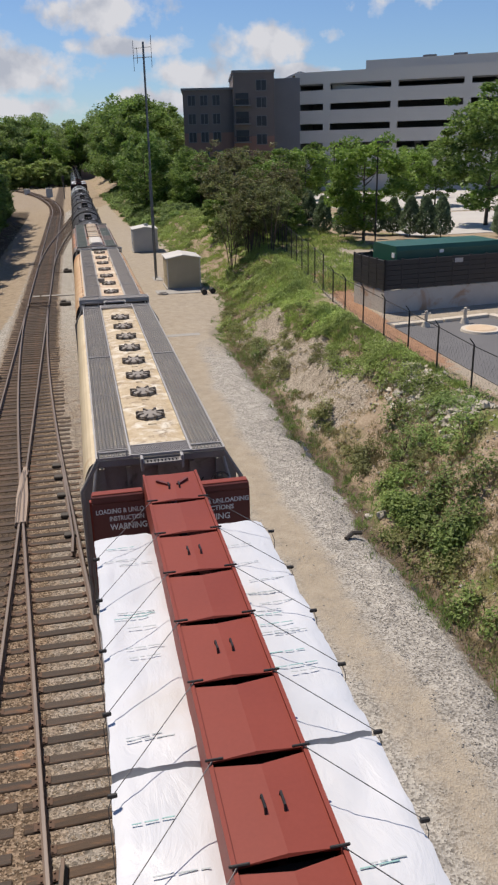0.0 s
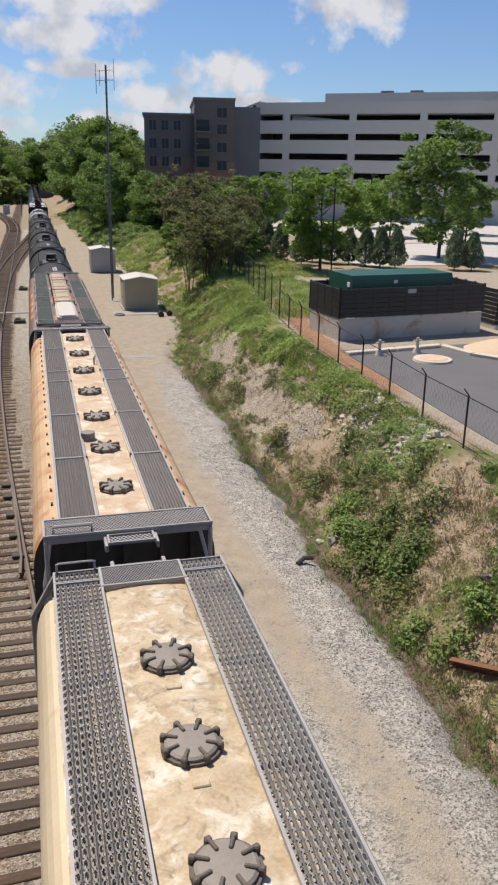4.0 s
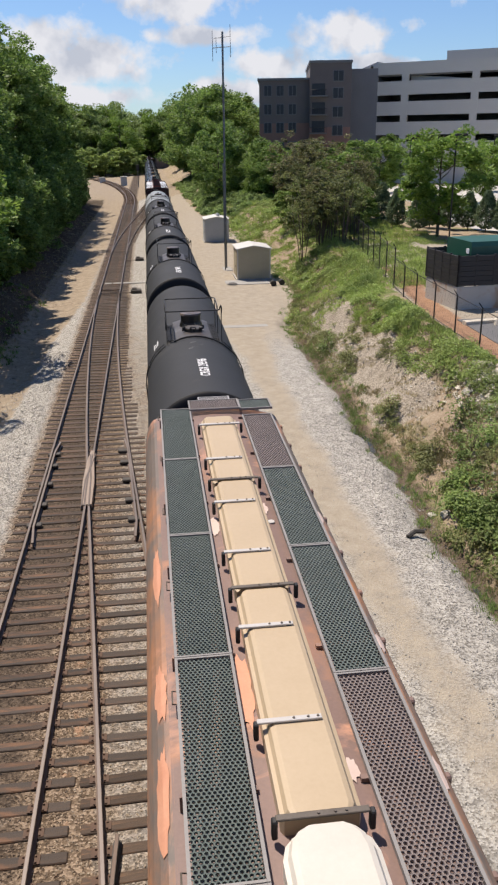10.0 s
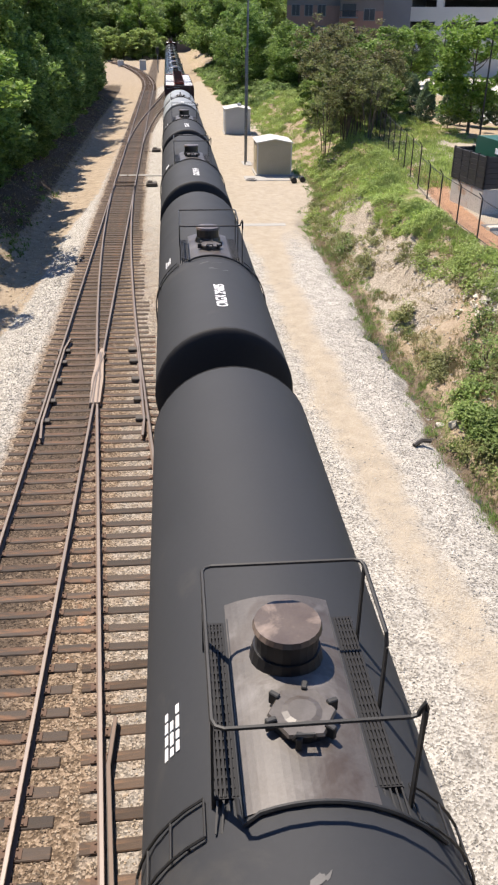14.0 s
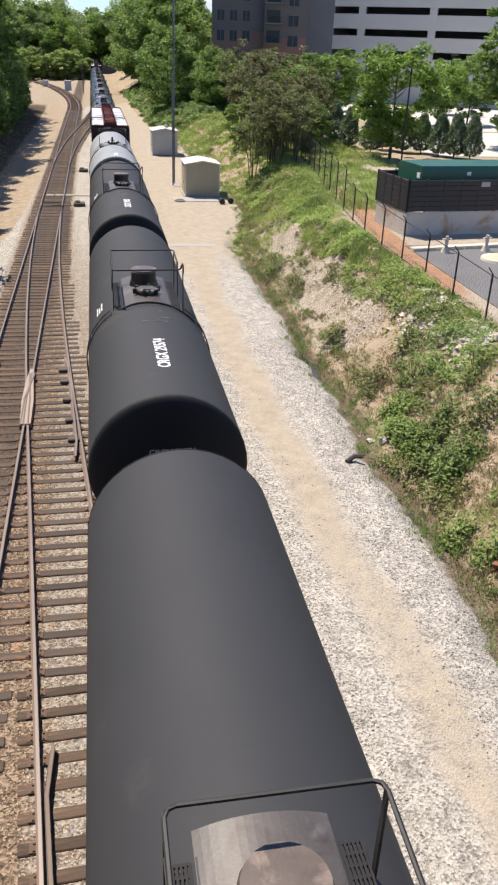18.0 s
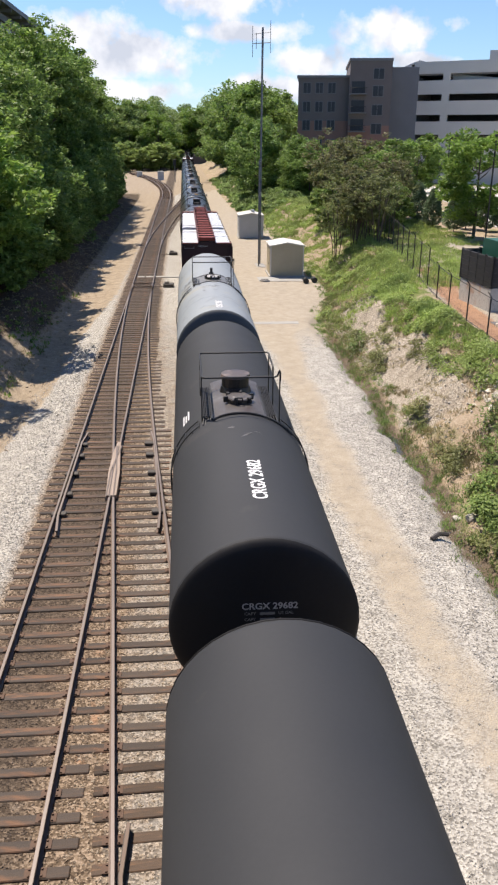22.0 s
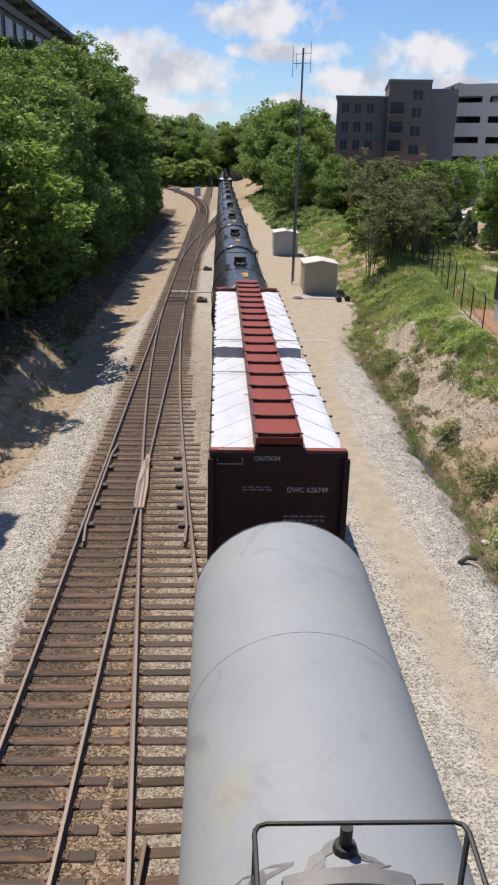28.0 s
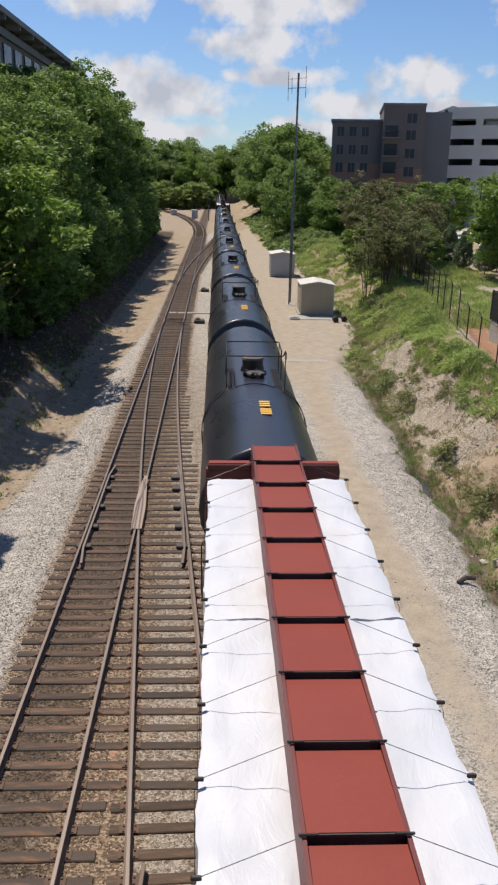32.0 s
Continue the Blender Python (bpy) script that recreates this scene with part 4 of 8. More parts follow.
def hopper_body(c, half, side, roof, end, hw=1.6, zs=3.75, ze=4.5, xe=1.3, zc=4.68):
    """Curved sides, an arched roof and sloped ends; the roof is a part of its own."""
    def prof(k):
        pts = [(-hw, 1.05), (-hw, zs)]
        for i in range(1, 7):
            a = i / 6 * math.pi / 2
            pts.append((-(xe + (hw - xe) * math.cos(a)), zs + (ze - zs) * math.sin(a)))
        return pts
    left = prof(0)
    ring = left + [(-x, z) for x, z in reversed(left)]
    bm = bmesh.new()
    loft(bm, [[(x, y, z) for x, z in ring] for y in (-half, -half * 0.5, 0, half * 0.5, half)], cap=False)
    part("body", bm, side, c, smooth=False)
    bm = bmesh.new()
    rr = [(-xe - 0.02, ze - 0.005)] + [(xe * t, ze + (zc - ze) * (1 - t * t)) for t in (-0.75, -0.5, -0.25, 0, 0.25, 0.5, 0.75)] + [(xe + 0.02, ze - 0.005)]
    rr2 = [(x, z - 0.03) for x, z in reversed(rr)]
    loft(bm, [[(x, y, z) for x, z in rr + rr2] for y in (-half, 0, half)])
    part("roof", bm, roof, c)
    for s in (-1, 1):
        bm = bmesh.new()
        y = s * (half - 0.02)
        loft(bm, [[(x, y, z) for x, z in ring], [(x * 0.995, y - s * 0.03, z - 0.01) for x, z in ring]])
        box(bm, -hw, hw, s * half, s * (half + 0.5), 0.95, 1.2)
        part("end_sheet", bm, end, c)
        for x in (-1.2, -0.65, 0.0, 0.65, 1.2):
            bm = bmesh.new()
            box(bm, x - 0.05, x + 0.05, y, y + s * 0.14, 1.1, 4.38)
            part("end_post", bm, end, c)
        for sx in (-1, 1):
            bm = bmesh.new()
            tube(bm, [(sx * 1.45, s * (half + 0.42), 1.2), (sx * 1.45, s * (half + 0.42), 3.7), (sx * 1.3, s * (half + 0.1), 4.45)], 0.035)
            part("end_stanchion", bm, "galv_edge", c)
        bm = bmesh.new()
        for z in (1.6, 2.0, 2.4, 2.8, 3.2, 3.6):
            tube(bm, [(-1.45, s * (half + 0.42), z), (-0.95, s * (half + 0.42), z)], 0.018)
        tube(bm, [(-0.95, s * (half + 0.42), 1.2), (-0.95, s * (half + 0.42), 3.7)], 0.03)
        part("end_ladder", bm, "galv_edge", c)
    # sloped discharge bays under the body
    for y in (-half * 0.55, 0, half * 0.55):
        bm = bmesh.new()
        loft(bm, [[(-1.45, y - 2.4, 1.2), (1.45, y - 2.4, 1.2), (1.45, y + 2.4, 1.2), (-1.45, y + 2.4, 1.2)],
                  [(-0.5, y - 0.6, 0.35), (0.5, y - 0.6, 0.35), (0.5, y + 0.6, 0.35), (-0.5, y + 0.6, 0.35)]])
        part("discharge_bay", bm, side, c)
    for s in (-1, 1):
        truck(c, s * (half - 1.6))
    couplers(c, half + 0.3)


def round_hatch(c, x, y, z, r=0.31):
    """A flat lid held by eight clamps that grip its rim."""
    bm = bmesh.new()
    disc(bm, (x, y), r * 0.96, z - 0.03, z + 0.04, 24, r * 0.94)
    disc(bm, (x, y), r * 0.94, z + 0.04, z + 0.06, 24, r * 0.84)
    disc(bm, (x, y), r * 0.84, z + 0.06, z + 0.068, 24, r * 0.3)
    h = part("hatch", bm, "hatch_iron", c)
    bm = bmesh.new(); disc(bm, (x, y), r * 1.08, z - 0.05, z + 0.01, 24, r * 1.06); part("hatch_ring", bm, "clamp_iron", h)
    for k in range(8):
        a = k * math.tau / 8 + 0.35
        bm = bmesh.new()
        m = Matrix.Translation((x, y, 0)) @ Matrix.Rotation(a, 4, 'Z')
        box(bm, r * 0.5, r * 0.98, -0.02, 0.02, z + 0.05, z + 0.088, m, bevel=0.01)
        box(bm, r * 0.9, r * 1.12, -0.034, 0.034, z - 0.02, z + 0.085, m, bevel=0.014)
        part("clamp", bm, "clamp_iron", h)
    return h


def lean(c, dx=-0.085):
    """The upper works lean a little on their springs."""
    for ob in c.children:
        if ob.name.split(".")[0] not in ("bogie", "coupler", "air_hose"):
            ob.location.x += dx


def hopper_one():
    y0, y1 = 15.33, 31.35
    c = car("covered_hopper_car", (y0 + y1) / 2, "cream covered hopper car with grey running boards", "hopper car")
    half = (y1 - y0) / 2
    hopper_body(c, half, "cream_side", "cream", "end_grey")
    for s in (-1, 1):
        n = 2
        for i in range(n):
            a = -half - 0.05 + i * (2 * half + 0.1) / n
            comb_panel(c, s * 0.95 - 0.33, s * 0.95 + 0.33, a, a + (2 * half + 0.1) / n, 4.72, "galv_dark", "galv_edge", 0.073, ends=False, ribbed=0.13)
        for i in range(9):
            yy = -half + 0.4 + i * (2 * half - 0.8) / 8
            bm = bmesh.new()
            box(bm, s * 0.95 - 0.3, s * 0.95 + 0.3, yy - 0.03, yy + 0.03, 4.45, 4.668)
            part("board_support", bm, "galv_edge", c)
        # end walkway between the boards, a step below it, and the bent corner posts
        e = s * (half + 0.4)
        a, b = sorted((e, e - s * 0.6))
        comb_panel(c, -0.6, 0.6, a, b, 4.73, "galv_comb", "galv_edge", 0.045, "end_walkway")
        for sx in (-1, 1):
            comb_panel(c, sx * 0.95 - 0.33, sx * 0.95 + 0.33, *sorted((s * (half + 0.05), e)), 4.72, "galv_dark", "galv_edge", 0.073, ends=False, ribbed=0.13)
            bm = bmesh.new()
            y2 = e - s * 0.03
            tube(bm, [(sx * 1.27, y2, 4.66), (sx * 1.62, y2, 4.05), (sx * 1.62, y2, 1.2)], 0.05, 6)
            part("corner_post", bm, "end_grey", c)
            bm = bmesh.new()
            box(bm, sx * 0.4 - 0.03, sx * 0.4 + 0.03, *sorted((e - s * 0.05, e + s * 0.2)), 4.45, 4.72, bevel=0.01)
            part("step_bracket", bm, "galv_edge", c)
        a, b = sorted((e + s * 0.02, e + s * 0.24))
        grating(c, -0.36, 0.36, a, b, 4.62, "galv", "dull_edge", 0.07, 0.2, "end_step")
        bm = bmesh.new(); box(bm, -1.3, 1.3, *sorted((e - s * 0.02, e - s * 0.1)), 4.52, 4.66, bevel=0.01); part("end_beam", bm, "dull_edge", c)
        bm = bmesh.new()
        tube(bm, [(-1.24, e - s * 0.02, 4.72), (-1.24, e - s * 0.02, 4.86), (-1.2, e - s * 0.04, 4.88), (-0.72, e - s * 0.04, 4.88), (-0.68, e - s * 0.02, 4.86), (-0.68, e - s * 0.02, 4.72)], 0.018)
        part("hand_hold", bm, "galv_edge", c)
    for i in range(8):
        yy = lin(i, [(0, 17.5), (1, 19.4), (7, 29.2)]) - (y0 + y1) / 2
        bm = bmesh.new(); box(bm, -0.08, 0.1, yy - 0.62, yy - 0.54, 4.66, 4.7, bevel=0.01); part("lock_plate", bm, "cream", c)
        round_hatch(c, 0.02, lin(i, [(0, 17.5), (1, 19.4), (7, 29.2)]) - (y0 + y1) / 2, 4.7)
    lettering("reporting_mark", "ADMX", 0.2, pose(0.63, -half - 0.16, 3.93, 90, 0, 0), "dark_ink", c, 0.85)
    lettering("reporting_mark", "60184", 0.2, pose(0.68, -half - 0.16, 3.75, 90, 0, 0), "dark_ink", c, 0.85)
    bm = bmesh.new(); tube(bm, [(1.2, -half - 0.02, 3.95), (1.2, -half - 0.3, 3.95)], 0.1, 12); g = part("brake_gear", bm, "clamp_iron", c)
    bm = bmesh.new()
    tube(bm, [(1.2 + 0.2 * math.cos(k * math.tau / 16), -half - 0.3, 3.95 + 0.2 * math.sin(k * math.tau / 16)) for k in range(17)], 0.018, 5)
    for k in range(3):
        a = k * math.tau / 3
        tube(bm, [(1.2, -half - 0.3, 3.95), (1.2 + 0.2 * math.cos(a), -half - 0.3, 3.95 + 0.2 * math.sin(a))], 0.014, 5)
    part("brake_wheel", bm, "clamp_iron", g)
    bm = bmesh.new(); tube(bm, [(1.2, -half - 0.3, 3.92), (1.21, -half - 0.34, 3.78)], 0.035, 8); part("release_handle", bm, "strap_white", g)
    bm = bmesh.new(); tube(bm, [(1.2, -half - 0.2, 3.85), (1.18, -half - 0.18, 1.4)], 0.02); part("brake_rod", bm, "end_grey", c)


def hopper_two():
    y0, y1 = 33.3, 51.3
    yc = (y0 + y1) / 2
    c = car("covered_hopper_car", yc, "rust-stained cream covered hopper car with round hatches", "hopper car")
    half = (y1 - y0) / 2
    hopper_body(c, half - 0.4, "rust_side", "cream_rust", "end_dark", 1.63, 3.75, 4.55, 1.17)
    cuts = [y - yc for y in (33.66, 36.8, 40.0, 43.4, 44.6, 47.9, 51.2)]
    for s in (-1, 1):
        for a, b in zip(cuts, cuts[1:]):
            comb_panel(c, s * 0.815 - 0.31, s * 0.815 + 0.31, a, b, 4.74, "galv_comb", "galv_edge", 0.056, ribbed=0.062)
        for yy in cuts:
            bm = bmesh.new()
            box(bm, s * 0.815 - 0.33, s * 0.815 + 0.33, yy - 0.035, yy + 0.035, 4.45, 4.685)
            box(bm, s * 0.815 - s * 0.355 - 0.02, s * 0.815 - s * 0.355 + 0.02, yy - 0.035, yy + 0.035, 4.5, 4.765)
            part("board_support", bm, "hatch_iron", c)
    for k, (a, b) in enumerate(((32.95, 33.64), (51.3, 51.75))):
        a, b = a - yc, b - yc
        comb_panel(c, -1.4, 1.4, a, b, 4.76, "galv_comb", "galv_edge", 0.06, "end_platform")
        e = a if k == 0 else b
        s = -1 if k == 0 else 1
        a2, b2 = sorted((e, e + s * 0.36))
        comb_panel(c, -0.37, 0.37, a2 + 0.02, b2, 4.7, "galv_comb", "galv_edge", 0.07, "end_step")
        for x in (-1.38, 1.38):
            bm = bmesh.new(); tube(bm, [(x, e, 4.66), (x, e, 1.2)], 0.04); part("corner_post", bm, "galv_edge", c)
        bm = bmesh.new(); box(bm, -1.42, 1.42, *sorted((e - s * 0.02, e - s * 0.07)), 4.6, 4.71, bevel=0.01); part("end_beam", bm, "galv_edge", c)
        for x in (-0.42, 0.42):
            bm = bmesh.new(); box(bm, x - 0.025, x + 0.025, *sorted((e, e + s * 0.38)), 4.56, 4.68, bevel=0.008); part("step_bracket", bm, "galv_edge", c)
    for y in (35.05, 37.4, 39.8, 42.2, 44.7, 47.1, 49.6):
        round_hatch(c, -0.02, y - yc, 4.7, 0.3)
    for s in (-1, 1):      # pale roof-edge strips inside and outside the boards
        for x in (0.475, 1.165):
            bm = bmesh.new(); box(bm, s * x - 0.022, s * x + 0.022, -half + 0.42, half - 0.42, 4.53, 4.63 if x > 1 else 4.72, bevel=0.008); part("roof_strip", bm, "strip_pale", c)
        for k in range(24):
            yy = -half + 0.8 + k * (2 * half - 1.6) / 23
            bm = bmesh.new(); box(bm, s * 1.24 - 0.02, s * 1.24 + 0.02, yy - 0.04, yy + 0.04, 4.5, 4.585, bevel=0.008); part("edge_lug", bm, "clamp_iron", c)
    bm = bmesh.new(); disc(bm, (-0.34, 38.15 - yc), 0.16, 4.6, 4.85, 14); part("vent", bm, "hatch_iron", c)
    bm = bmesh.new(); tube(bm, [(0.36, 45.6 - yc, 4.66), (0.36, 45.7 - yc, 4.86), (0.42, 45.9 - yc, 4.88)], 0.03); part("vent_pipe", bm, "hatch_iron", c)
    bm = bmesh.new(); tube(bm, [(-1.25, 33.05 - yc, 4.76), (-1.25, 33.05 - yc, 4.88), (-0.62, 33.05 - yc, 4.88), (-0.62, 33.05 - yc, 4.76)], 0.03); part("hand_hold", bm, "galv_edge", c)


def hopper_three():
    y0, y1 = 52.4, 69.5
    yc = (y0 + y1) / 2
    c = car("covered_hopper_car", yc, "faded brown hopper car with tan trough hatches and one white cover", "hopper car")
    half = (y1 - y0) / 2
    hopper_body(c, half - 0.3, "brown_side", "brown", "end_dark")
    left = [y - yc for y in (52.6, 53.5, 56.62, 59.75, 62.88, 66.01, 69.05)]
    right = [y - yc for y in (53.15, 56.15, 59.22, 62.28, 65.35, 68.42)]
    for k, (a, b) in enumerate(zip(left, left[1:])):
        comb_panel(c, -1.2, -0.56, a, b, 4.76, "green_grate", "dull_edge")
    for k, (a, b) in enumerate(zip(right, right[1:])):
        comb_panel(c, 0.59, 1.21, a, b, 4.76, "brown_grate" if k in (1, 4) else "green_grate", "dull_edge")
    for i in range(14):
        yy = -half + 0.8 + i * (2 * half - 1.6) / 13
        bm = bmesh.new()
        box(bm, 1.36, 1.53, yy - 0.05, yy + 0.05, 4.22, 4.36, bevel=0.02)
        part("roof_lug", bm, "brown", c)
        if i % 2:
            bm = bmesh.new()
            tube(bm, [(-1.2, yy - 0.11, 4.66), (-1.27, yy - 0.11, 4.67), (-1.27, yy + 0.11, 4.67), (-1.2, yy + 0.11, 4.66)], 0.01, 5)
            part("side_grip", bm, "clamp_iron", c)
    for k in range(8):
        yy = -half + 1.0 + k * (2 * half - 2.0) / 7
        bm = bmesh.new(); box(bm, 0.5, 1.25, yy - 0.03, yy + 0.03, 4.48, 4.7); part("board_support", bm, "brown", c)
        bm = bmesh.new(); box(bm, -1.25, -0.5, yy - 0.03, yy + 0.03, 4.48, 4.7); part("board_support", bm, "brown", c)
    for s in (-1, 1):
        a, b = sorted((s * (half - 0.65), s * (half + 0.02)))
        comb_panel(c, -0.55, 0.56, a, b, 4.79, "brown_grate", "dull_edge", 0.06, "end_platform")
        comb_panel(c, 0.6, 1.3, a, b, 4.76, "green_grate", "dull_edge", 0.06, "end_platform")
        a, b = sorted((s * (half + 0.03), s * (half + 0.4)))
        comb_panel(c, -0.3, 0.4, a, b, 4.74, "galv_comb", "galv_edge", 0.06, "end_step")
    for i, (a, b) in enumerate(((53.4, 57.0), (57.15, 60.87), (60.98, 64.45), (64.57, 67.9))):
        a, b = a - yc, b - yc
        hw, top = 0.31 if i else 0.36, 4.93
        bm = bmesh.new()
        ring = [(-hw - 0.06, 4.62), (-hw - 0.06, top - 0.09), (-hw - 0.02, top - 0.075), (-hw + 0.01, top - 0.02), (-hw + 0.06, top), (hw - 0.06, top), (hw - 0.01, top - 0.02), (hw + 0.02, top - 0.075), (hw + 0.06, top - 0.09), (hw + 0.06, 4.62)]
        plan = ((0.0, 0.92), (0.06, 1.0)) if i else ((0.0, 0.5), (0.04, 0.72), (0.12, 0.9), (0.26, 1.0))
        loft(bm, [[(x * k, a + q, z) for x, z in ring] for q, k in plan] + [[(x * k, b - q, z) for x, z in ring] for q, k in reversed(plan)])
        h = part("hatch_cover", bm, "white_hatch" if i == 0 else "tan_hatch", c, "new white hatch cover" if i == 0 else "long tan trough hatch cover")
        rows = [(b - 0.52, "strap_white", 1), (b - 2.42, "strap_white", -1)] if i == 3 else [(b - 0.86, "strap_white", -1), (b - 2.55, "strap_white", -1)] 
        rows += [(a - 0.06, "clamp_iron", 0)] if i else []
        if i == 0:
            rows = []
        for yy, tone, kind in rows:
            bm = bmesh.new()
            xr = hw + 0.1 if kind != -1 else 0.24
            box(bm, -hw - 0.12, xr, yy - 0.035, yy + 0.035, top + 0.004, top + 0.03, bevel=0.006)
            st = part("strap", bm, tone, h)
            for x in (-0.05, 0.1, 0.2):
                bm = bmesh.new(); disc(bm, (x, yy), 0.014, top + 0.03, top + 0.042, 6); part("bolt", bm, "clamp_iron", st)
            for x in ((-hw - 0.13,) if kind == -1 else (-hw - 0.13, hw + 0.13)):
                bm = bmesh.new(); box(bm, x - 0.026, x + 0.026, yy - 0.042, yy + 0.042, top - 0.2, top + 0.006, bevel=0.012); part("clamp", bm, "black_fit", h)
    rnd = random.Random(14)
    for x, y, wx, wy, tone in ((-0.46, -1.75, 0.1, 0.65, "primer"), (-1.4, -1.45, 0.075, 0.5, "primer"), (-1.41, -3.0, 0.07, 0.75, "primer"), (-1.41, -5.0, 0.06, 0.5, "primer"), (-0.47, 2.35, 0.08, 0.35, "primer_pale"), (-1.41, 1.2, 0.06, 0.8, "primer"),
                               (1.36, 2.75, 0.05, 0.25, "primer_pale"), (0.42, 2.85, 0.06, 0.22, "primer_pale"), (0.44, -3.1, 0.08, 0.16, "primer_pale"), (1.38, -0.85, 0.05, 0.2, "primer_pale"), (1.36, -3.1, 0.05, 0.24, "primer_pale")):
        pts = []
        for k in range(22):
            a = k * math.tau / 22
            q = rnd.uniform(0.75, 1.15)
            px, py = x + wx * q * math.cos(a), y + wy * q * math.sin(a)
            if abs(px) < 1.3:
                pz = 4.5 + 0.18 * (1 - (px / 1.3) ** 2)
            else:
                pz = 3.75 + 0.75 * math.sin(math.acos(min((abs(px) - 1.3) / 0.3, 0.98)))
            pts.append((px, py, pz + 0.012))
        pz = 4.5 + 0.18 * (1 - (x / 1.3) ** 2) if abs(x) < 1.3 else 3.75 + 0.75 * math.sin(math.acos((abs(x) - 1.3) / 0.3))
        bm = bmesh.new()
        mid, rim = bm.verts.new((x, y, pz + 0.014)), [bm.verts.new(p) for p in pts]
        for a, b in zip(rim, rim[1:] + rim[:1]):
            bm.faces.new((mid, a, b))
        part("primer_patch", bm, tone, c)
    bm = bmesh.new(); disc(bm, (0.46, 63.3 - yc), 0.06, 4.6, 4.68, 10); part("roof_plug", bm, "strap_white", c)
    lean(c, -0.09)


M["dim_ink"] = surf("dim_grey_stencil", (0.12, 0.12, 0.12), (0.22, 0.21, 0.2), 2, 40, 0.6, 0, 0)
TR, TZ = 1.58, 2.93     # tank radius and axis height


def tank_car(y, mat, label, mark="", half=7.85, ink="white_ink", mark_y=-5.62, mark_len=1.86, hatch_tone="spill", glossy=False, far=False):
    c = car("tank_car", y, label, "tank car")
    seg = 40 if not far else 24
    bm = bmesh.new()
    rings = []
    ends = [(0.29, 0.02), (0.2, 0.85), (0.15, 0.955), (0.105, 0.99), (0.05, 1.0), (0.0, 1.0)]
    ys = [(-half - d, f) for d, f in ends] + [(-half * 0.66, 1.0), (-half * 0.33, 1), (0, 1), (half * 0.33, 1), (half * 0.66, 1)] + [(half - 0.1 + d, f) for d, f in reversed(ends)]
    for yy, f in ys:
        rings.append([(TR * f * math.sin(k * math.tau / seg), yy, TZ + TR * f * math.cos(k * math.tau / seg)) for k in range(seg)])
    loft(bm, rings)
    part("tank", bm, mat, c, smooth=True)
    # heads as own parts, with their shade put into a darker colour
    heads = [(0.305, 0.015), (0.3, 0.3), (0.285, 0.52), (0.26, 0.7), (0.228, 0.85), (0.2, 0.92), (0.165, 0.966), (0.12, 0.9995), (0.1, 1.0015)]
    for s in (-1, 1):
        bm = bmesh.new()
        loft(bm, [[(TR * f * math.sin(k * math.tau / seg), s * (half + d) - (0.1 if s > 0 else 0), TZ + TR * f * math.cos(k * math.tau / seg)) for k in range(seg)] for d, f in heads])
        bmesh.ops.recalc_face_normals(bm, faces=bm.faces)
        part("head", bm, {"black": "black_deep", "grey": "grey_end_shade"}.get(mat, mat), c, smooth=True)
    # frame: stub sills, end platforms, bogies
    bm = bmesh.new()
    box(bm, -0.32, 0.32, -half - 1.0, half + 1.0, 0.75, 1.2)
    for s in (-1, 1):
        box(bm, -1.5, 1.5, s * (half + 0.35), s * (half + 0.95), 1.0, 1.2)
        box(bm, -1.2, 1.2, s * (half - 2.0), s * (half - 1.6), 1.0, 1.75)
    part("underframe", bm, "under", c)
    for s in (-1, 1):
        truck(c, s * (half - 1.2))
    couplers(c, half + 0.65)
    dark = "black_fit"
    for s in (-1, 1):
        # split end handrail, its side panels and the brake wheel between the cars
        yy = s * (half + 0.9)
        for k in (-1, 1):
            bm = bmesh.new()
            tube(bm, [(k * 1.5, yy, 1.1), (k * 1.5, yy, 2.35), (k * 1.47, yy, 2.46), (k * 1.4, yy, 2.5), (k * 0.78, yy, 2.55), (k * 0.72, yy - s * 0.04, 2.55)], 0.019)
            part("end_handrail", bm, "dull_dark", c)
            bm = bmesh.new()
            box(bm, k * 1.36 - 0.07, k * 1.36 + 0.07, yy - s * 0.2 - 0.015, yy - s * 0.2 + 0.015, 1.15, 2.4, bevel=0.01)
            part("end_panel", bm, dark, c)
        if s > 0:
            bm = bmesh.new()
            loft(bm, [[(-1.28, yq, 1.15), (1.28, yq, 1.15), (1.28, yq, 2.1), (1.0, yq, 2.3), (-1.0, yq, 2.3), (-1.28, yq, 2.1)] for yq in (yy - 0.3, yy - 0.27)])
            part("head_shield", bm, dark, c)
        if not far and s > 0:
            bm = bmesh.new()
            ring = [(-0.62 + 0.27 * math.cos(a * math.tau / 20), yy - 0.12, 1.85 + 0.27 * math.sin(a * math.tau / 20)) for a in range(21)]
            tube(bm, ring, 0.014, 5)
            for a in range(5):
                q = a * math.tau / 5 + 0.3
                tube(bm, [(-0.62, yy - 0.15, 1.85), (-0.62 + 0.27 * math.cos(q), yy - 0.12, 1.85 + 0.27 * math.sin(q))], 0.011, 4)
            tube(bm, [(-0.62, yy - 0.15, 1.85), (-0.62, yy - 0.35, 1.85)], 0.03, 6)
            wheel = part("brake_wheel", bm, dark, c)
            bm = bmesh.new()
            box(bm, -0.74, -0.5, yy - 0.42, yy - 0.34, 1.15, 2.0, bevel=0.015)
            part("brake_housing", bm, dark, wheel)
    # manway, valve housing and their soiled surround
    top = TZ + TR
    slim = mat == "grey"
    bm = bmesh.new()
    n = 16
    wide = 0.6 if slim else 0.62
    arc = [(-wide + 2 * wide * i / n) for i in range(n + 1)]
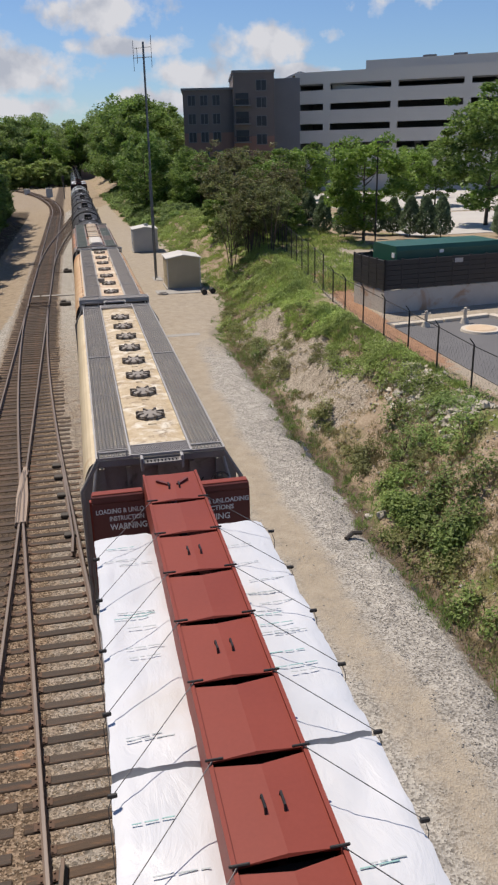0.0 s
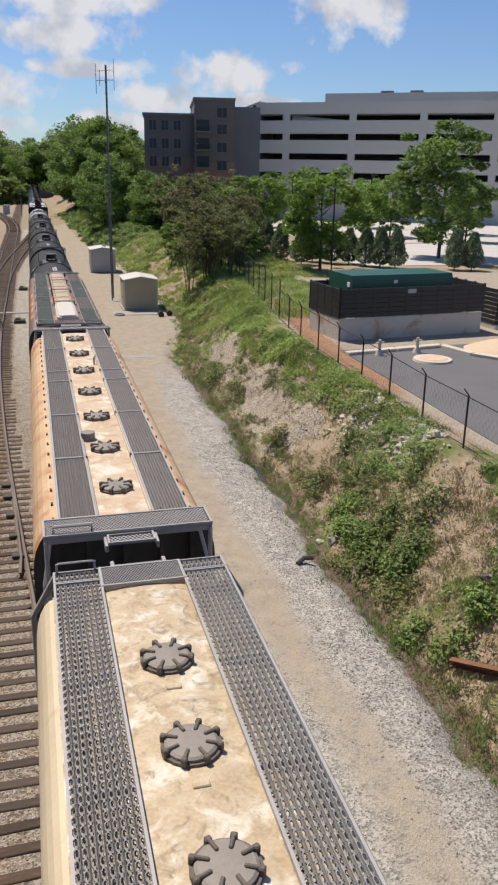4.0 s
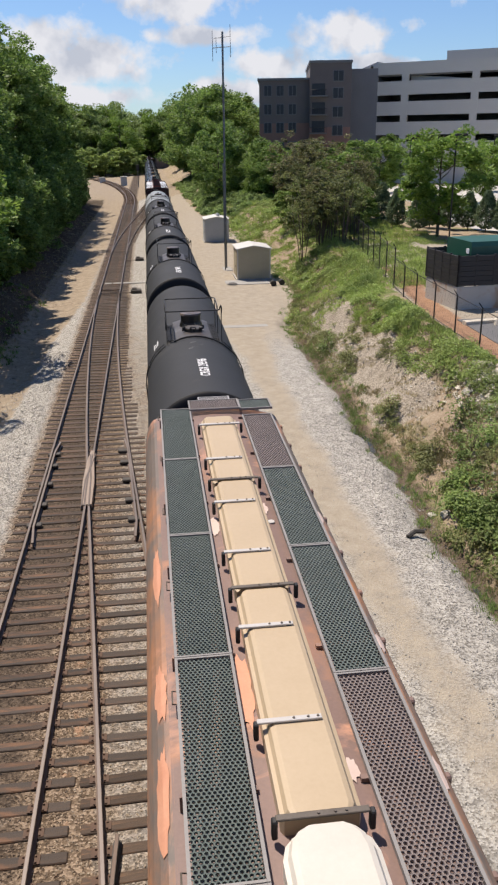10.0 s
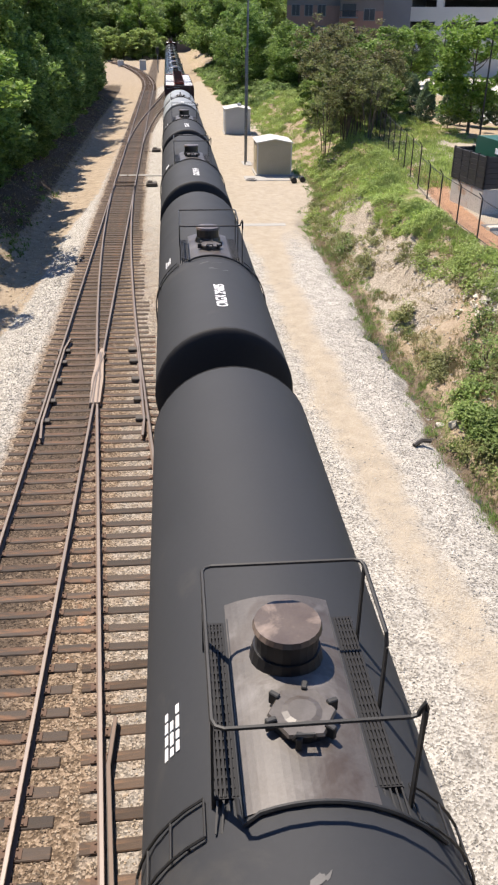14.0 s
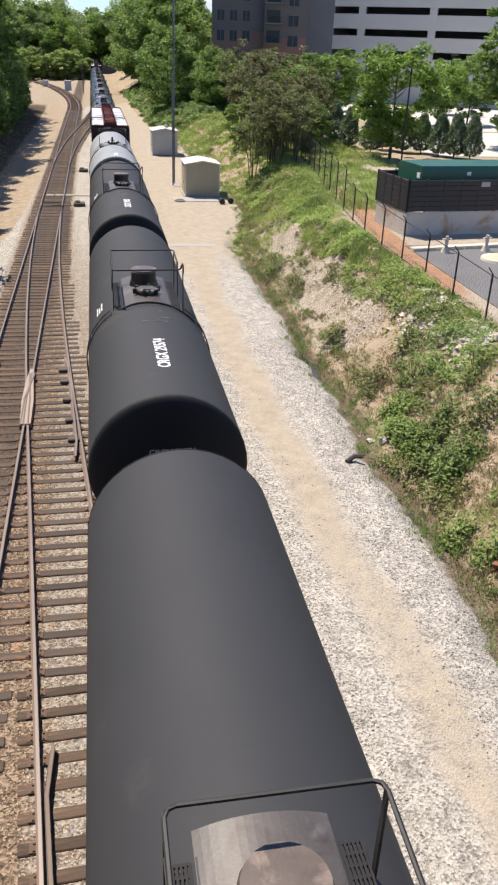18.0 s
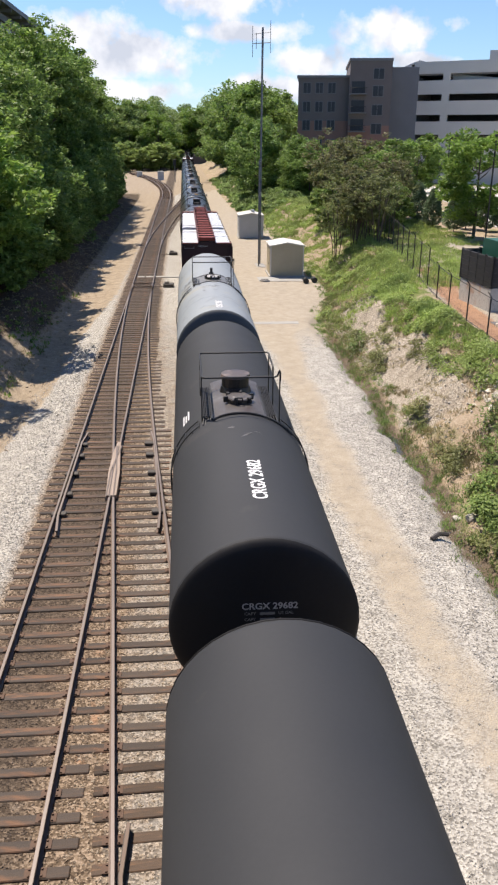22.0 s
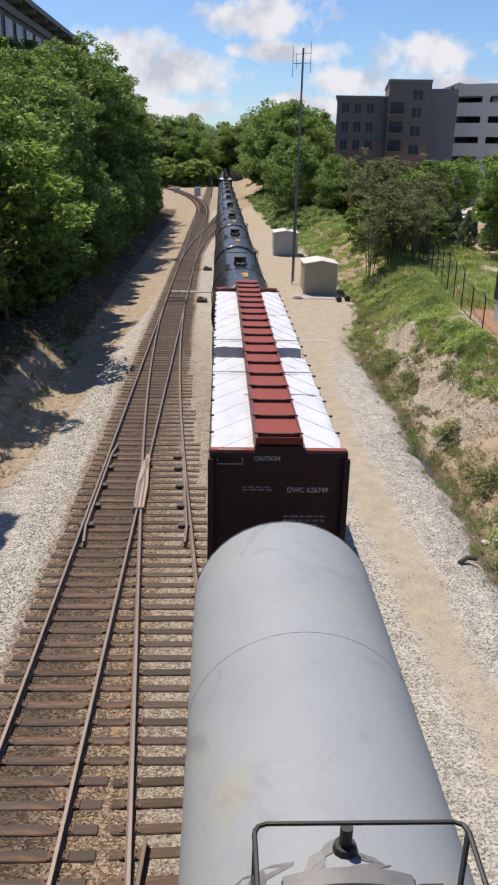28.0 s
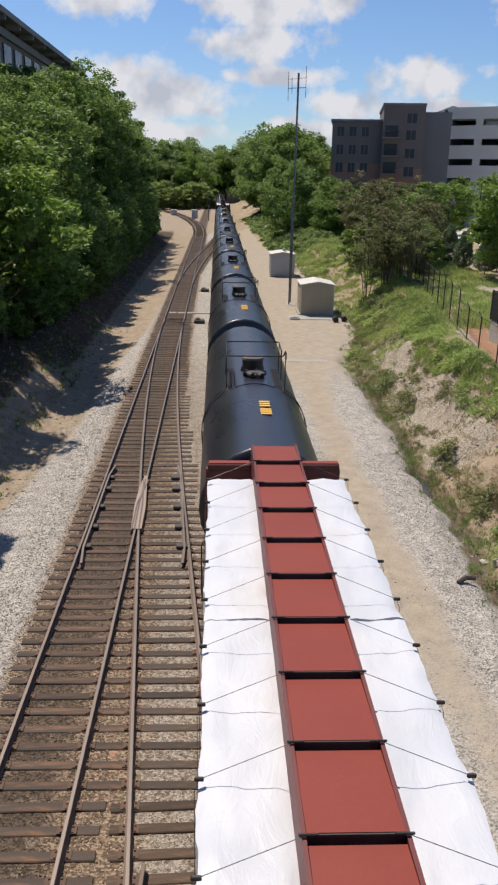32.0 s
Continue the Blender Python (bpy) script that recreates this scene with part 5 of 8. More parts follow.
    loft(bm, [[(TR * math.sin(a / TR), yy, TZ + (TR + 0.012) * math.cos(a / TR)) for a in arc] + [(TR * math.sin(a / TR), yy, TZ + (TR - 0.05) * math.cos(a / TR)) for a in reversed(arc)] for yy in ((-1.5, -0.6, 0.42) if slim else (-1.95, -0.6, 0.85))])
    part("spill_plate", bm, hatch_tone, c)
    if slim:
        bm = bmesh.new(); disc(bm, (0.0, 0.62), 0.13, top - 0.05, top + 0.06, 12, 0.1); h = part("relief_valve", bm, dark, c)
        bm = bmesh.new(); tube(bm, [(0.0, 0.62, top + 0.05), (0.0, 0.62, top + 0.26)], 0.06, 8); part("valve_stem", bm, dark, h)
        bm = bmesh.new()
        tube(bm, [((TR + 0.02) * math.sin(q), 0.22, TZ + (TR + 0.02) * math.cos(q)) for q in [radians(-20 + 5 * i) for i in range(9)]], 0.02)
        part("splash_bead", bm, dark, c)
        for yy in (-4.9, 4.1):
            bm = bmesh.new()
            tube(bm, [((TR + 0.001) * math.sin(q), yy, TZ + (TR + 0.001) * math.cos(q)) for q in [radians(-100 + 5 * i) for i in range(41)]], 0.0025, 4)
            part("weld_seam", bm, mat, c)
    else:
        bm = bmesh.new()
        disc(bm, (0, -0.09), 0.34, top - 0.1, top + 0.36, 24)
        disc(bm, (0, -0.09), 0.41, top - 0.1, top + 0.12, 24, 0.36)
        h = part("valve_housing", bm, "tar_black", c)
        bm = bmesh.new(); disc(bm, (0, -0.09), 0.37, top + 0.36, top + 0.42, 24, 0.35); part("lid", bm, "lid_brown", h, "dusty brown lid")
    my = -0.85 if slim else -1.04
    bm = bmesh.new(); disc(bm, (0.02, my), 0.3, top - 0.1, top + 0.1, 18, 0.28); mw = part("manway", bm, "tar_black", c)
    bm = bmesh.new(); disc(bm, (0.02, my), 0.34, top + 0.1, top + 0.13, 6, 0.32); disc(bm, (0.02, my), 0.2, top + 0.13, top + 0.15, 12, 0.14); part("manway_lid", bm, "galv_edge" if slim else "spill", mw)
    for k in range(6):
        a = k * math.tau / 6 + 0.3
        bm = bmesh.new()
        box(bm, 0.27, 0.38, -0.03, 0.03, top + 0.02, top + 0.16, Matrix.Translation((0.02, my, 0)) @ Matrix.Rotation(a, 4, 'Z'), bevel=0.01)
        part("eye_bolt", bm, dark, mw)
    bm = bmesh.new(); tube(bm, [(-0.1, my - 0.3, top + 0.1), (-0.08, my - 0.34, top + 0.19), (0.08, my - 0.34, top + 0.19), (0.1, my - 0.3, top + 0.1)], 0.02); part("lifting_eye", bm, dark, mw)
    # slotted walkways with an upturned inner edge, on brackets
    zw = top - 0.13
    y0, y1 = (-1.36, 0.38) if slim else (-1.75, 0.6)
    for s in (-1, 1):
        grating(c, s * 0.72 - 0.13, s * 0.72 + 0.13, y0, y1, zw, dark if slim else "black_deep", dark, 0.058 if slim else 0.036, 0.5 if slim else 0.11, "walkway", lip=False)
        bm = bmesh.new(); box(bm, s * 0.585 - 0.012, s * 0.585 + 0.012, y0, y1, zw - 0.05, zw + 0.03); part("walkway_edge", bm, dark, c)
        for yy in (y0 + 0.05, (y0 + y1) / 2, y1 - 0.05):
            bm = bmesh.new()
            box(bm, s * 0.72 - 0.14, s * 0.72 + 0.14, yy - 0.03, yy + 0.03, zw - 0.3, zw - 0.03)
            part("bracket", bm, dark, c)
        if not slim:
            bm = bmesh.new(); box(bm, s * 0.72 - 0.125, s * 0.72 + 0.125, y0 + 0.01, y1 - 0.01, zw - 0.045, zw - 0.035); part("walkway_pan", bm, "black_deep", c)
        # sloped end tread towards the ladder
        bm = bmesh.new()
        for q in range(5):
            x = s * 0.72 - 0.11 + q * 0.055
            tube(bm, [(x, y0, zw - 0.01), (x + s * 0.03, y0 - 0.26, zw - 0.1)], 0.012, 4)
        part("end_tread", bm, dark, c)
    # one bent bar: up at the far side, across, back along one side and across again, with flat uprights
    hz, hx, ya, yb = top + 0.82, 0.87, (0.12 if slim else 0.38), (-1.52 if slim else -1.82)
    bm = bmesh.new()
    tube(bm, [(hx, -0.75, hz - 0.2), (hx, -0.7, hz - 0.08), (hx, ya - 0.1, hz - 0.01), (hx - 0.03, ya - 0.03, hz), (hx - 0.1, ya, hz), (-hx + 0.1, ya, hz), (-hx + 0.03, ya - 0.03, hz), (-hx, ya - 0.1, hz),
              (-hx, yb + 0.1, hz), (-hx + 0.03, yb + 0.03, hz), (-hx + 0.1, yb, hz), (hx - 0.08, yb, hz), (hx - 0.02, yb, hz + 0.02), (hx + 0.01, yb, hz + 0.1), (hx + 0.03, yb, hz + 0.16), (hx + 0.05, yb, hz + 0.1), (hx + 0.05, yb, hz - 0.1)], 0.022)
    part("railing_bar", bm, dark, c)
    for x, yy, zt in ((-hx, ya - 0.08, hz), (-hx, yb + 0.12, hz), (hx, ya - 0.08, hz), (hx, -0.75, hz - 0.2), (hx + 0.04, yb, hz + 0.08)):
        bm = bmesh.new()
        box(bm, x - 0.012, x + 0.012, yy - 0.035, yy + 0.035, zw - 0.3, zt)
        part("railing_post", bm, dark, c)
    bm = bmesh.new()
    tube(bm, [(-hx, ya - 0.08, hz - 0.42), (-hx, yb + 0.12, hz - 0.42)], 0.014, 5)
    part("mid_rail", bm, dark, c)
    for s in (-1, 1):
        # curved side rails with rungs and the ladder below
        bm = bmesh.new()
        pa, pb = [], []
        for i in range(9):
            a = radians(36 + i * 7.5) * s
            pa.append(((TR + 0.04) * math.sin(a), -2.0, TZ + (TR + 0.04) * math.cos(a)))
            pb.append(((TR + 0.04) * math.sin(a), -1.62, TZ + (TR + 0.04) * math.cos(a)))
        tube(bm, pa, 0.016, 5); tube(bm, pb, 0.016, 5)
        for p, q in list(zip(pa, pb))[::2]:
            tube(bm, [p, q], 0.012, 5)
        for p in pa[1::3]:
            tube(bm, [p, (p[0] * 0.93, p[1], TZ + (p[2] - TZ) * 0.93)], 0.014, 4)
        tube(bm, [pa[-1], (s * 1.52, -2.0, 1.1)], 0.016); tube(bm, [pb[-1], (s * 1.52, -1.62, 1.1)], 0.016)
        part("side_ladder", bm, dark, c)
    if not far:
        bm = bmesh.new()
        arc = [radians(-22 + 5 * i) for i in range(15)]
        yb = -1.68 if slim else -2.06
        tube(bm, [(-0.66, yb + 0.3, TZ + (TR + 0.03) * math.cos(0.43)), (-0.65, yb + 0.12, TZ + (TR + 0.03) * math.cos(0.42)), (-0.62, yb + 0.02, TZ + (TR + 0.03) * math.cos(0.4))]
             + [((TR + 0.03) * math.sin(a), yb + 0.12 * max(0.0, math.cos(a * 1.8)) - 0.02, TZ + (TR + 0.03) * math.cos(a)) for a in arc[1:]], 0.017 if slim else 0.024)
        part("splash_bead", bm, dark, c)
    if mark:
        size = 0.37 if mat == "black" else 0.33
        lettering("reporting_mark", mark, size, pose(0.07, mark_y, 0, 0, 0, 90), ink, c, mark_len / (len(mark) * size * 0.575), (TR, TZ))
        if mat != "black_gloss":
            tone = "grey_ink" if mat == "black" else "dark_ink"
            lettering("end_mark", mark, 0.165, pose(0.06, -half - 0.302, 3.38, 90, 0, 0), tone, c)
            for k, (x, word) in enumerate(((-0.26, "CAPY"), (0.32, "US GAL"), (-0.26, "CAPY"), (0.24, "L"))):
                lettering("capacity_text", word, 0.075, pose(x, -half - 0.306, 3.25 - 0.11 * (k // 2), 90, 0, 0), "dim_ink" if mat == "black" else "dark_ink", c)
            if mark.endswith("605"):
                for k, word in enumerate(("29200", "110 531")):
                    lettering("capacity_text", word, 0.075, pose(0.03, -half - 0.306, 3.25 - 0.11 * k, 90, 0, 0), "dim_ink", c)
            for k in range(0 if mark.endswith("605") else 2):
                bm = bmesh.new(); box(bm, -0.1, 0.14, -half - 0.312, -half - 0.295, 3.228 - 0.11 * k, 3.272 - 0.11 * k); part("capacity_bar", bm, "dim_ink", c)
    lean(c)
    return c


def side_stencil(c, rows=3):
    """Illegible stencil lines on the shoulder of the tank, broken into words."""
    for k in range(rows):
        a = radians(-48 - 3.4 * k)
        y = -0.85
        for j in range(4 - (k % 2)):
            w = (0.13, 0.1, 0.16, 0.12)[(j + k) % 4]
            bm = bmesh.new()
            m = Matrix.Translation(((TR + 0.005) * math.sin(a) - 0.085, y + w / 2, TZ + (TR + 0.005) * math.cos(a))) @ Matrix.Rotation(a, 4, 'Y')
            box(bm, -0.024, 0.024, -w / 2, w / 2, -0.004, 0.004, m)
            part("stencil_line", bm, "white_ink", c)
            y += w + 0.035


def scuffs(c, y, seed, n=6, mat="patch", size=1.0, side=0.0, wide=0.032):
    """Worn streaks where the paint on top is rubbed thin."""
    rnd = random.Random(seed)
    for k in range(n):
        bm = bmesh.new()
        x, yy = side + rnd.uniform(-0.35, 0.3), y + rnd.uniform(-0.45, 0.45)
        l, w, rot = size * rnd.uniform(0.05, 0.19), size * rnd.uniform(0.005, wide * 0.6), rnd.uniform(-0.5, 0.9)
        pts = []
        for i in range(14):
            a = i * math.tau / 14
            u, v = l * math.cos(a) * rnd.uniform(0.6, 1.2), w * math.sin(a) * rnd.uniform(0.5, 1.6)
            px, py = x + u * math.cos(rot) - v * math.sin(rot), yy + u * math.sin(rot) + v * math.cos(rot)
            a2 = px / TR
            pts.append(((TR + 0.004) * math.sin(a2), py, TZ + (TR + 0.004) * math.cos(a2)))
        bm.faces.new([bm.verts.new(p) for p in pts])
        part("scuff", bm, mat, c).location.x = -0.085


def wrap_mat():
    m, nt, p = nodes_of("white_lumber_wrap")
    tc = nt.nodes.new("ShaderNodeTexCoord")
    mp = nnode(nt, "ShaderNodeMapping", Scale=(1.5, 0.6, 1.5))
    nt.links.new(tc.outputs["Object"], mp.inputs[0])
    a = nnode(nt, "ShaderNodeTexNoise", Scale=2.2, Detail=6.0, Roughness=0.6, Distortion=1.2)
    nt.links.new(mp.outputs[0], a.inputs["Vector"])
    b = nnode(nt, "ShaderNodeTexNoise", Scale=0.6, Detail=5.0)
    nt.links.new(tc.outputs["Object"], b.inputs["Vector"])
    col = ramp_node(nt, b.outputs["Fac"], [(0.3, (0.505, 0.54, 0.585)), (0.6, (0.59, 0.615, 0.65)), (0.85, (0.525, 0.505, 0.457))])
    nt.links.new(col, p.inputs["Base Color"])
    p.inputs["Roughness"].default_value = 0.42
    bp = nnode(nt, "ShaderNodeBump", Strength=0.22, Distance=0.1)
    nt.links.new(a.outputs["Fac"], bp.inputs["Height"])
    nt.links.new(bp.outputs[0], p.inputs["Normal"])
    return m


M["wrap"] = wrap_mat()


def lumber_pack(c, x0, x1, y0, y1, z0, z1, seed, parent=None, prints=True):
    """A wrapped bundle with creased faces and sagging edges."""
    rnd = random.Random(seed)
    bm = bmesh.new()
    ny, nx, nz = 20, 10, 6
    off = rnd.uniform(0, 50)

    def face(fn, n1, n2):
        vs = [[bm.verts.new(fn(i / n1, j / n2)) for j in range(n2 + 1)] for i in range(n1 + 1)]
        for i in range(n1):
            for j in range(n2):
                bm.faces.new((vs[i][j], vs[i + 1][j], vs[i + 1][j + 1], vs[i][j + 1]))

    def w(x, y, z):
        q = 0.035 * noise.noise((x * 2.5 + off, y * 1.8, z * 2)) + 0.02 * noise.noise((x * 7, y * 5 + off, z * 6))
        ex = min(x - x0, x1 - x, 0.08) / 0.08
        sag = 0.03 * (1 - ex) if z >= z1 - 0.001 else 0
        return Vector((x + q, y + 0.6 * q, z + (q if z >= z1 - 0.001 else 0) - sag))
    face(lambda u, v: w(x0 + (x1 - x0) * u, y0 + (y1 - y0) * v, z1), nx, ny * 2)
    for x in (x0, x1):
        face(lambda u, v: w(x, y0 + (y1 - y0) * v, z0 + (z1 - z0) * u), nz, ny * 2)
    for y in (y0, y1):
        face(lambda u, v: w(x0 + (x1 - x0) * u, y, z0 + (z1 - z0) * v), nx, nz)
    bmesh.ops.recalc_face_normals(bm, faces=bm.faces)
    p = part("lumber_pack", bm, "wrap", c, "wrinkled white plastic wrapped lumber", smooth=True)
    if prints:
        for k in range(rnd.randint(9, 14)):
            yy = y0 + (y1 - y0) * rnd.uniform(0.06, 0.94)
            xa, tilt, tone = x0 + rnd.uniform(0.08, 0.35), rnd.uniform(-0.06, 0.06), "pale_ink" if k % 4 else "teal_ink"
            for q in range(3):
                w = rnd.uniform(0.06, 0.2)
                if xa + w > x1 - 0.08:
                    break
                bm = bmesh.new()
                box(bm, xa, xa + w, yy - 0.007, yy + 0.007, z1 + 0.024, z1 + 0.028)
                part("print_line", bm, tone, p)
                xa, yy = xa + w + 0.03, yy + tilt * w
    return p


def centerbeam(y0, y1, packs, station0, label, near_mark, top=4.45, vee=True):
    yc = (y0 + y1) / 2
    c = car("lumber_flat_car", yc, label, "flat car")
    half = (y1 - y0) / 2
    bm = bmesh.new()
    box(bm, -1.45, 1.45, -half, half, 0.92, 1.12, bevel=0.02)
    part("deck", bm, "red_dark", c)
    bm = bmesh.new()
    box(bm, -0.4, 0.4, -half, half, 0.5, 0.92)
    part("sill", bm, "under", c)
    for s in (-1, 1):
        truck(c, s * (half - 1.9))
        ye = s * half
        a, b = sorted((ye, ye - s * 0.16))
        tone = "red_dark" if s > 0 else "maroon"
        zb = 4.5 if vee or s < 0 else 4.36
        for x0, x1 in ((-1.44, -0.502), (0.502, 1.44)):
            bm = bmesh.new()
            box(bm, x0, x1, a, b, 1.1, zb)
            part("bulkhead", bm, tone, c)
            bm = bmesh.new()
            a2, b2 = sorted((ye + s * 0.05, ye - s * 0.17))
            box(bm, x0, x1, a2, b2, zb, zb + 0.155, bevel=0.02)
            part("bulkhead_beam", bm, tone, c)
        bm = bmesh.new()
        box(bm, -0.5, 0.5, a, b, 1.1, 4.75)
        part("bulkhead", bm, tone, c)
        for x in (-1.42, -0.52, 0.52, 1.42) if vee or s > 0 else (-1.42, 1.42):
            bm = bmesh.new()
            a3, b3 = sorted((ye - s * 0.004, ye + s * 0.12))
            box(bm, x - 0.06, x + 0.06, a3, b3, 1.1, zb - 0.01)
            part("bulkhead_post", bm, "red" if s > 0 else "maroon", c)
        for x0, x1 in ((-1.42, -0.52), (0.52, 1.42)):
            bm = bmesh.new()
            a2, b2 = sorted((ye + s * 0.03, ye - s * 0.14))
            box(bm, x0, x1, a2, b2, zb + 0.155, zb + 0.18, bevel=0.008)
            part("bulkhead_cap", bm, "red", c)
    couplers(c, half + 0.35)
    # centre beam: posts, flanges and top plates with a slot between them
    bm = bmesh.new()
    box(bm, -0.05, 0.05, -half + 0.17, half - 0.17, 1.13, 4.6)
    part("beam_web", bm, "red_dark", c)
    bm = bmesh.new()
    for s in (-1, 1):
        box(bm, s * 0.47 - 0.022, s * 0.47 + 0.022, -half + 0.01, half - 0.01, 4.3, 4.93)
    part("beam_flange", bm, "red_dark" if not vee else "red", c)
    st = []
    y = station0 - yc
    step = 1.225 if vee else 1.213
    while y > -half + 0.2 + step:
        y -= step
    while y < half - 0.4:
        if y > -half + 0.2:
            st.append(y)
        y += step
    edges = [-half] + st + [half]
    for a, b in zip(edges, edges[1:]):
        bm = bmesh.new()
        g = 0.035 if vee else 0.085
        a1, b1 = a + (g if a != -half else 0), b - (g if b != half else 0)
        d = 0.09 if vee else 0.03
        if not vee:      # raised near edge with a deep face, falling away behind it
            a1, b1 = a + (0.03 if a != -half else 0), b - (0.05 if b != half else 0)
            loft(bm, [[(-0.445, a1, 4.95), (0.445, a1, 4.95), (0.445, a1, 4.8), (-0.445, a1, 4.8)], [(-0.445, b1, 4.885), (0.445, b1, 4.885), (0.445, b1, 4.8), (-0.445, b1, 4.8)]])
            part("top_plate", bm, "red", c)
            if a != -half:
                # added dark face that stands for the shade inside the slot
                bm = bmesh.new(); box(bm, -0.44, 0.44, a1 - 0.02, a1 - 0.004, 4.8, 4.944); part("slot_lining", bm, "end_dark", c)
            continue
        loft(bm, [[(-0.445, a1, 4.9), (0.0, a1 + 0.02, 4.925), (0.445, a1, 4.9), (0.445, a1, 4.87), (0, a1 + 0.02, 4.89), (-0.445, a1, 4.87)],
                  [(-0.445, b1, 4.9), (0.0, b1 - d, 4.925), (0.445, b1, 4.9), (0.445, b1, 4.87), (0, b1 - d, 4.89), (-0.445, b1, 4.87)]])
        part("top_plate", bm, "red", c)
    for i, y in enumerate(st):
        # dark plate under the gap, coloured for the slot's shade
        bm = bmesh.new()
        box(bm, -0.44, 0.44, y - 0.2, y + 0.16, 4.62, 4.68)
        part("slot_floor", bm, "end_dark", c)
        for s in (-1, 1):
            bm = bmesh.new()
            x1 = 1.42
            dy = (-1.0 if s < 0 else -0.75) if vee else -0.08
            zt = top + 0.07
            tube(bm, [(s * 0.44, y, 4.96), (s * x1, y + dy, zt), (s * (x1 + 0.05), y + dy, zt - 0.15), (s * (x1 + 0.05), y + dy - 0.05, 1.2)], 0.0055 if vee else 0.0045, 5)
            w = part("tie_down_cable", bm, "cable", c)
            bm = bmesh.new()
            box(bm, s * 0.43 - 0.09, s * 0.43 + 0.09, y - 0.014, y + 0.014, 4.945, 4.972, bevel=0.008)
            part("cable_shoe", bm, "black_fit", w)
            bm = bmesh.new()
            box(bm, s * x1 - 0.05, s * x1 + 0.05, y + dy - 0.022, y + dy + 0.022, zt - 0.02, zt + 0.025, bevel=0.01)
            part("cable_shoe", bm, "black_fit", w)
        if vee and i % 2 == 0:
            for s in (-1, 1):
                bm = bmesh.new()
                tube(bm, [(s * 0.09, y + 0.5, 4.91), (s * 0.09, y + 0.52, 4.97), (s * 0.09, y + 0.68, 4.97), (s * 0.09, y + 0.7, 4.91)], 0.014, 5)
                part("hand_hold", bm, "black_fit", c)
    k = 0
    for a, b, zt in packs:
        for s in (-1, 1):
            x0, x1 = sorted((s * 0.47, s * 1.42))
            lumber_pack(c, x0, x1, a - yc + 0.02, b - yc - 0.02, 1.14, zt, 11 + k, prints=vee)
            k += 1
    return c, yc, half


def build_train():
    c, yc, half = centerbeam(-8.7, 13.4, [(-8.4, -3.4, 4.4), (-3.4, 1.6, 4.42), (1.65, 6.6, 4.4), (6.65, 12.1, 4.42)], 9.7,
                             "red lumber flat car loaded with white wrapped packs", "")
    for t, x0, x1, z, size in (("LOADING & UNLO", -1.38, -0.52, 4.34, 0.13), ("INSTRUCTION", -1.15, -0.52, 4.19, 0.13), ("WARNING", -1.1, -0.52, 4.02, 0.17),
                               ("& UNLOADING", 0.66, 1.42, 4.32, 0.13), ("CTIONS", 0.7, 1.14, 4.18, 0.13), ("NING", 0.68, 1.06, 4.0, 0.17)):
        lettering("warning_text", t, size, pose((x0 + x1) / 2, half - 0.164, z, 90, 0, 0), "white_ink", c, (x1 - x0) / (len(t) * size * 0.6))
    bm = bmesh.new()
    for s in (-1, 1):
        box(bm, -0.025, 0.025, -0.15, 0.15, 4.92, 4.96, Matrix.Translation((s * 0.17, half - 0.5, 0)) @ Matrix.Rotation(radians(-42) * s, 4, 'Z'))
    part("brace", bm, "red_dark", c)
    hopper_one()
    hopper_two()
    hopper_three()
    for i, (y, mark) in enumerate(((79.05, "CRGX 29596"), (97.1, "CRGX 29605"), (115.2, "CRGX 29574"), (133.25, "CRGX 29682"))):
        t = tank_car(y, "black", "matt black tank car with white reporting marks", mark)
        side_stencil(t)
        scuffs(t, -2.95, 40 + i, 5 if i else 7, "patch", 1.15, 0.05, 0.055)
    t = tank_car(150.5, "grey", "pale grey tank car with soiled manway surround", "CRGX 8067", 7.45, "white_ink", -6.5, 1.3, "grey_dirty")
    scuffs(t, -2.65, 77, 3, "grey_dirty", 2.4, -0.1, 0.035)
    scuffs(t, -3.5, 79, 3, "grey_dirty", 1.0, -0.1, 0.06)
    scuffs(t, 0.55, 78, 7, "grey_dirty", 1.7, 0.0, 0.07)
    scuffs(t, -0.9, 81, 7, "grey_dirty", 2.6, -1.25, 0.07)
    scuffs(t, 0.1, 82, 5, "grey_dirty", 2.4, -1.15, 0.06)
    scuffs(t, -3.3, 83, 3, "grey_dirty", 0.8, 0.75)
    c, yc, half = centerbeam(161.0, 183.0, [(161.4, 165.6, 4.5), (165.6, 169.6, 4.5), (170.95, 176.5, 4.5), (176.5, 182.0, 4.5)], 173.38,
                             "red lumber flat car with clean white wrapped packs", "", 4.5, False)
    # white lettering greyed: the shade on this end is put into the ink
    lettering("reporting_mark", "DWC 626749", 0.16, pose(0.63, -half - 0.004, 3.77, 90, 0, 0), "grey_ink", c, 0.95)
    lettering("caution_text", "CAUTION", 0.13, pose(-0.25, -half - 0.004, 4.48, 90, 0, 0), "grey_ink", c, 0.95)
    rnd = random.Random(8)
    for x0, x1, z, h in ((0.14, 1.04, 3.16, 0.05), (0.14, 1.04, 3.06, 0.05), (0.14, 0.85, 2.96, 0.05), (0.14, 0.9, 2.86, 0.05), (-0.75, -0.13, 3.83, 0.035), (-0.75, -0.13, 3.77, 0.035), (0.1, 0.5, 2.36, 0.04), (0.1, 0.5, 2.27, 0.04), (0.1, 0.56, 2.18, 0.04)):
        x = x0
        while x < x1:
            w = min(rnd.uniform(0.06, 0.2), x1 - x + 0.02)
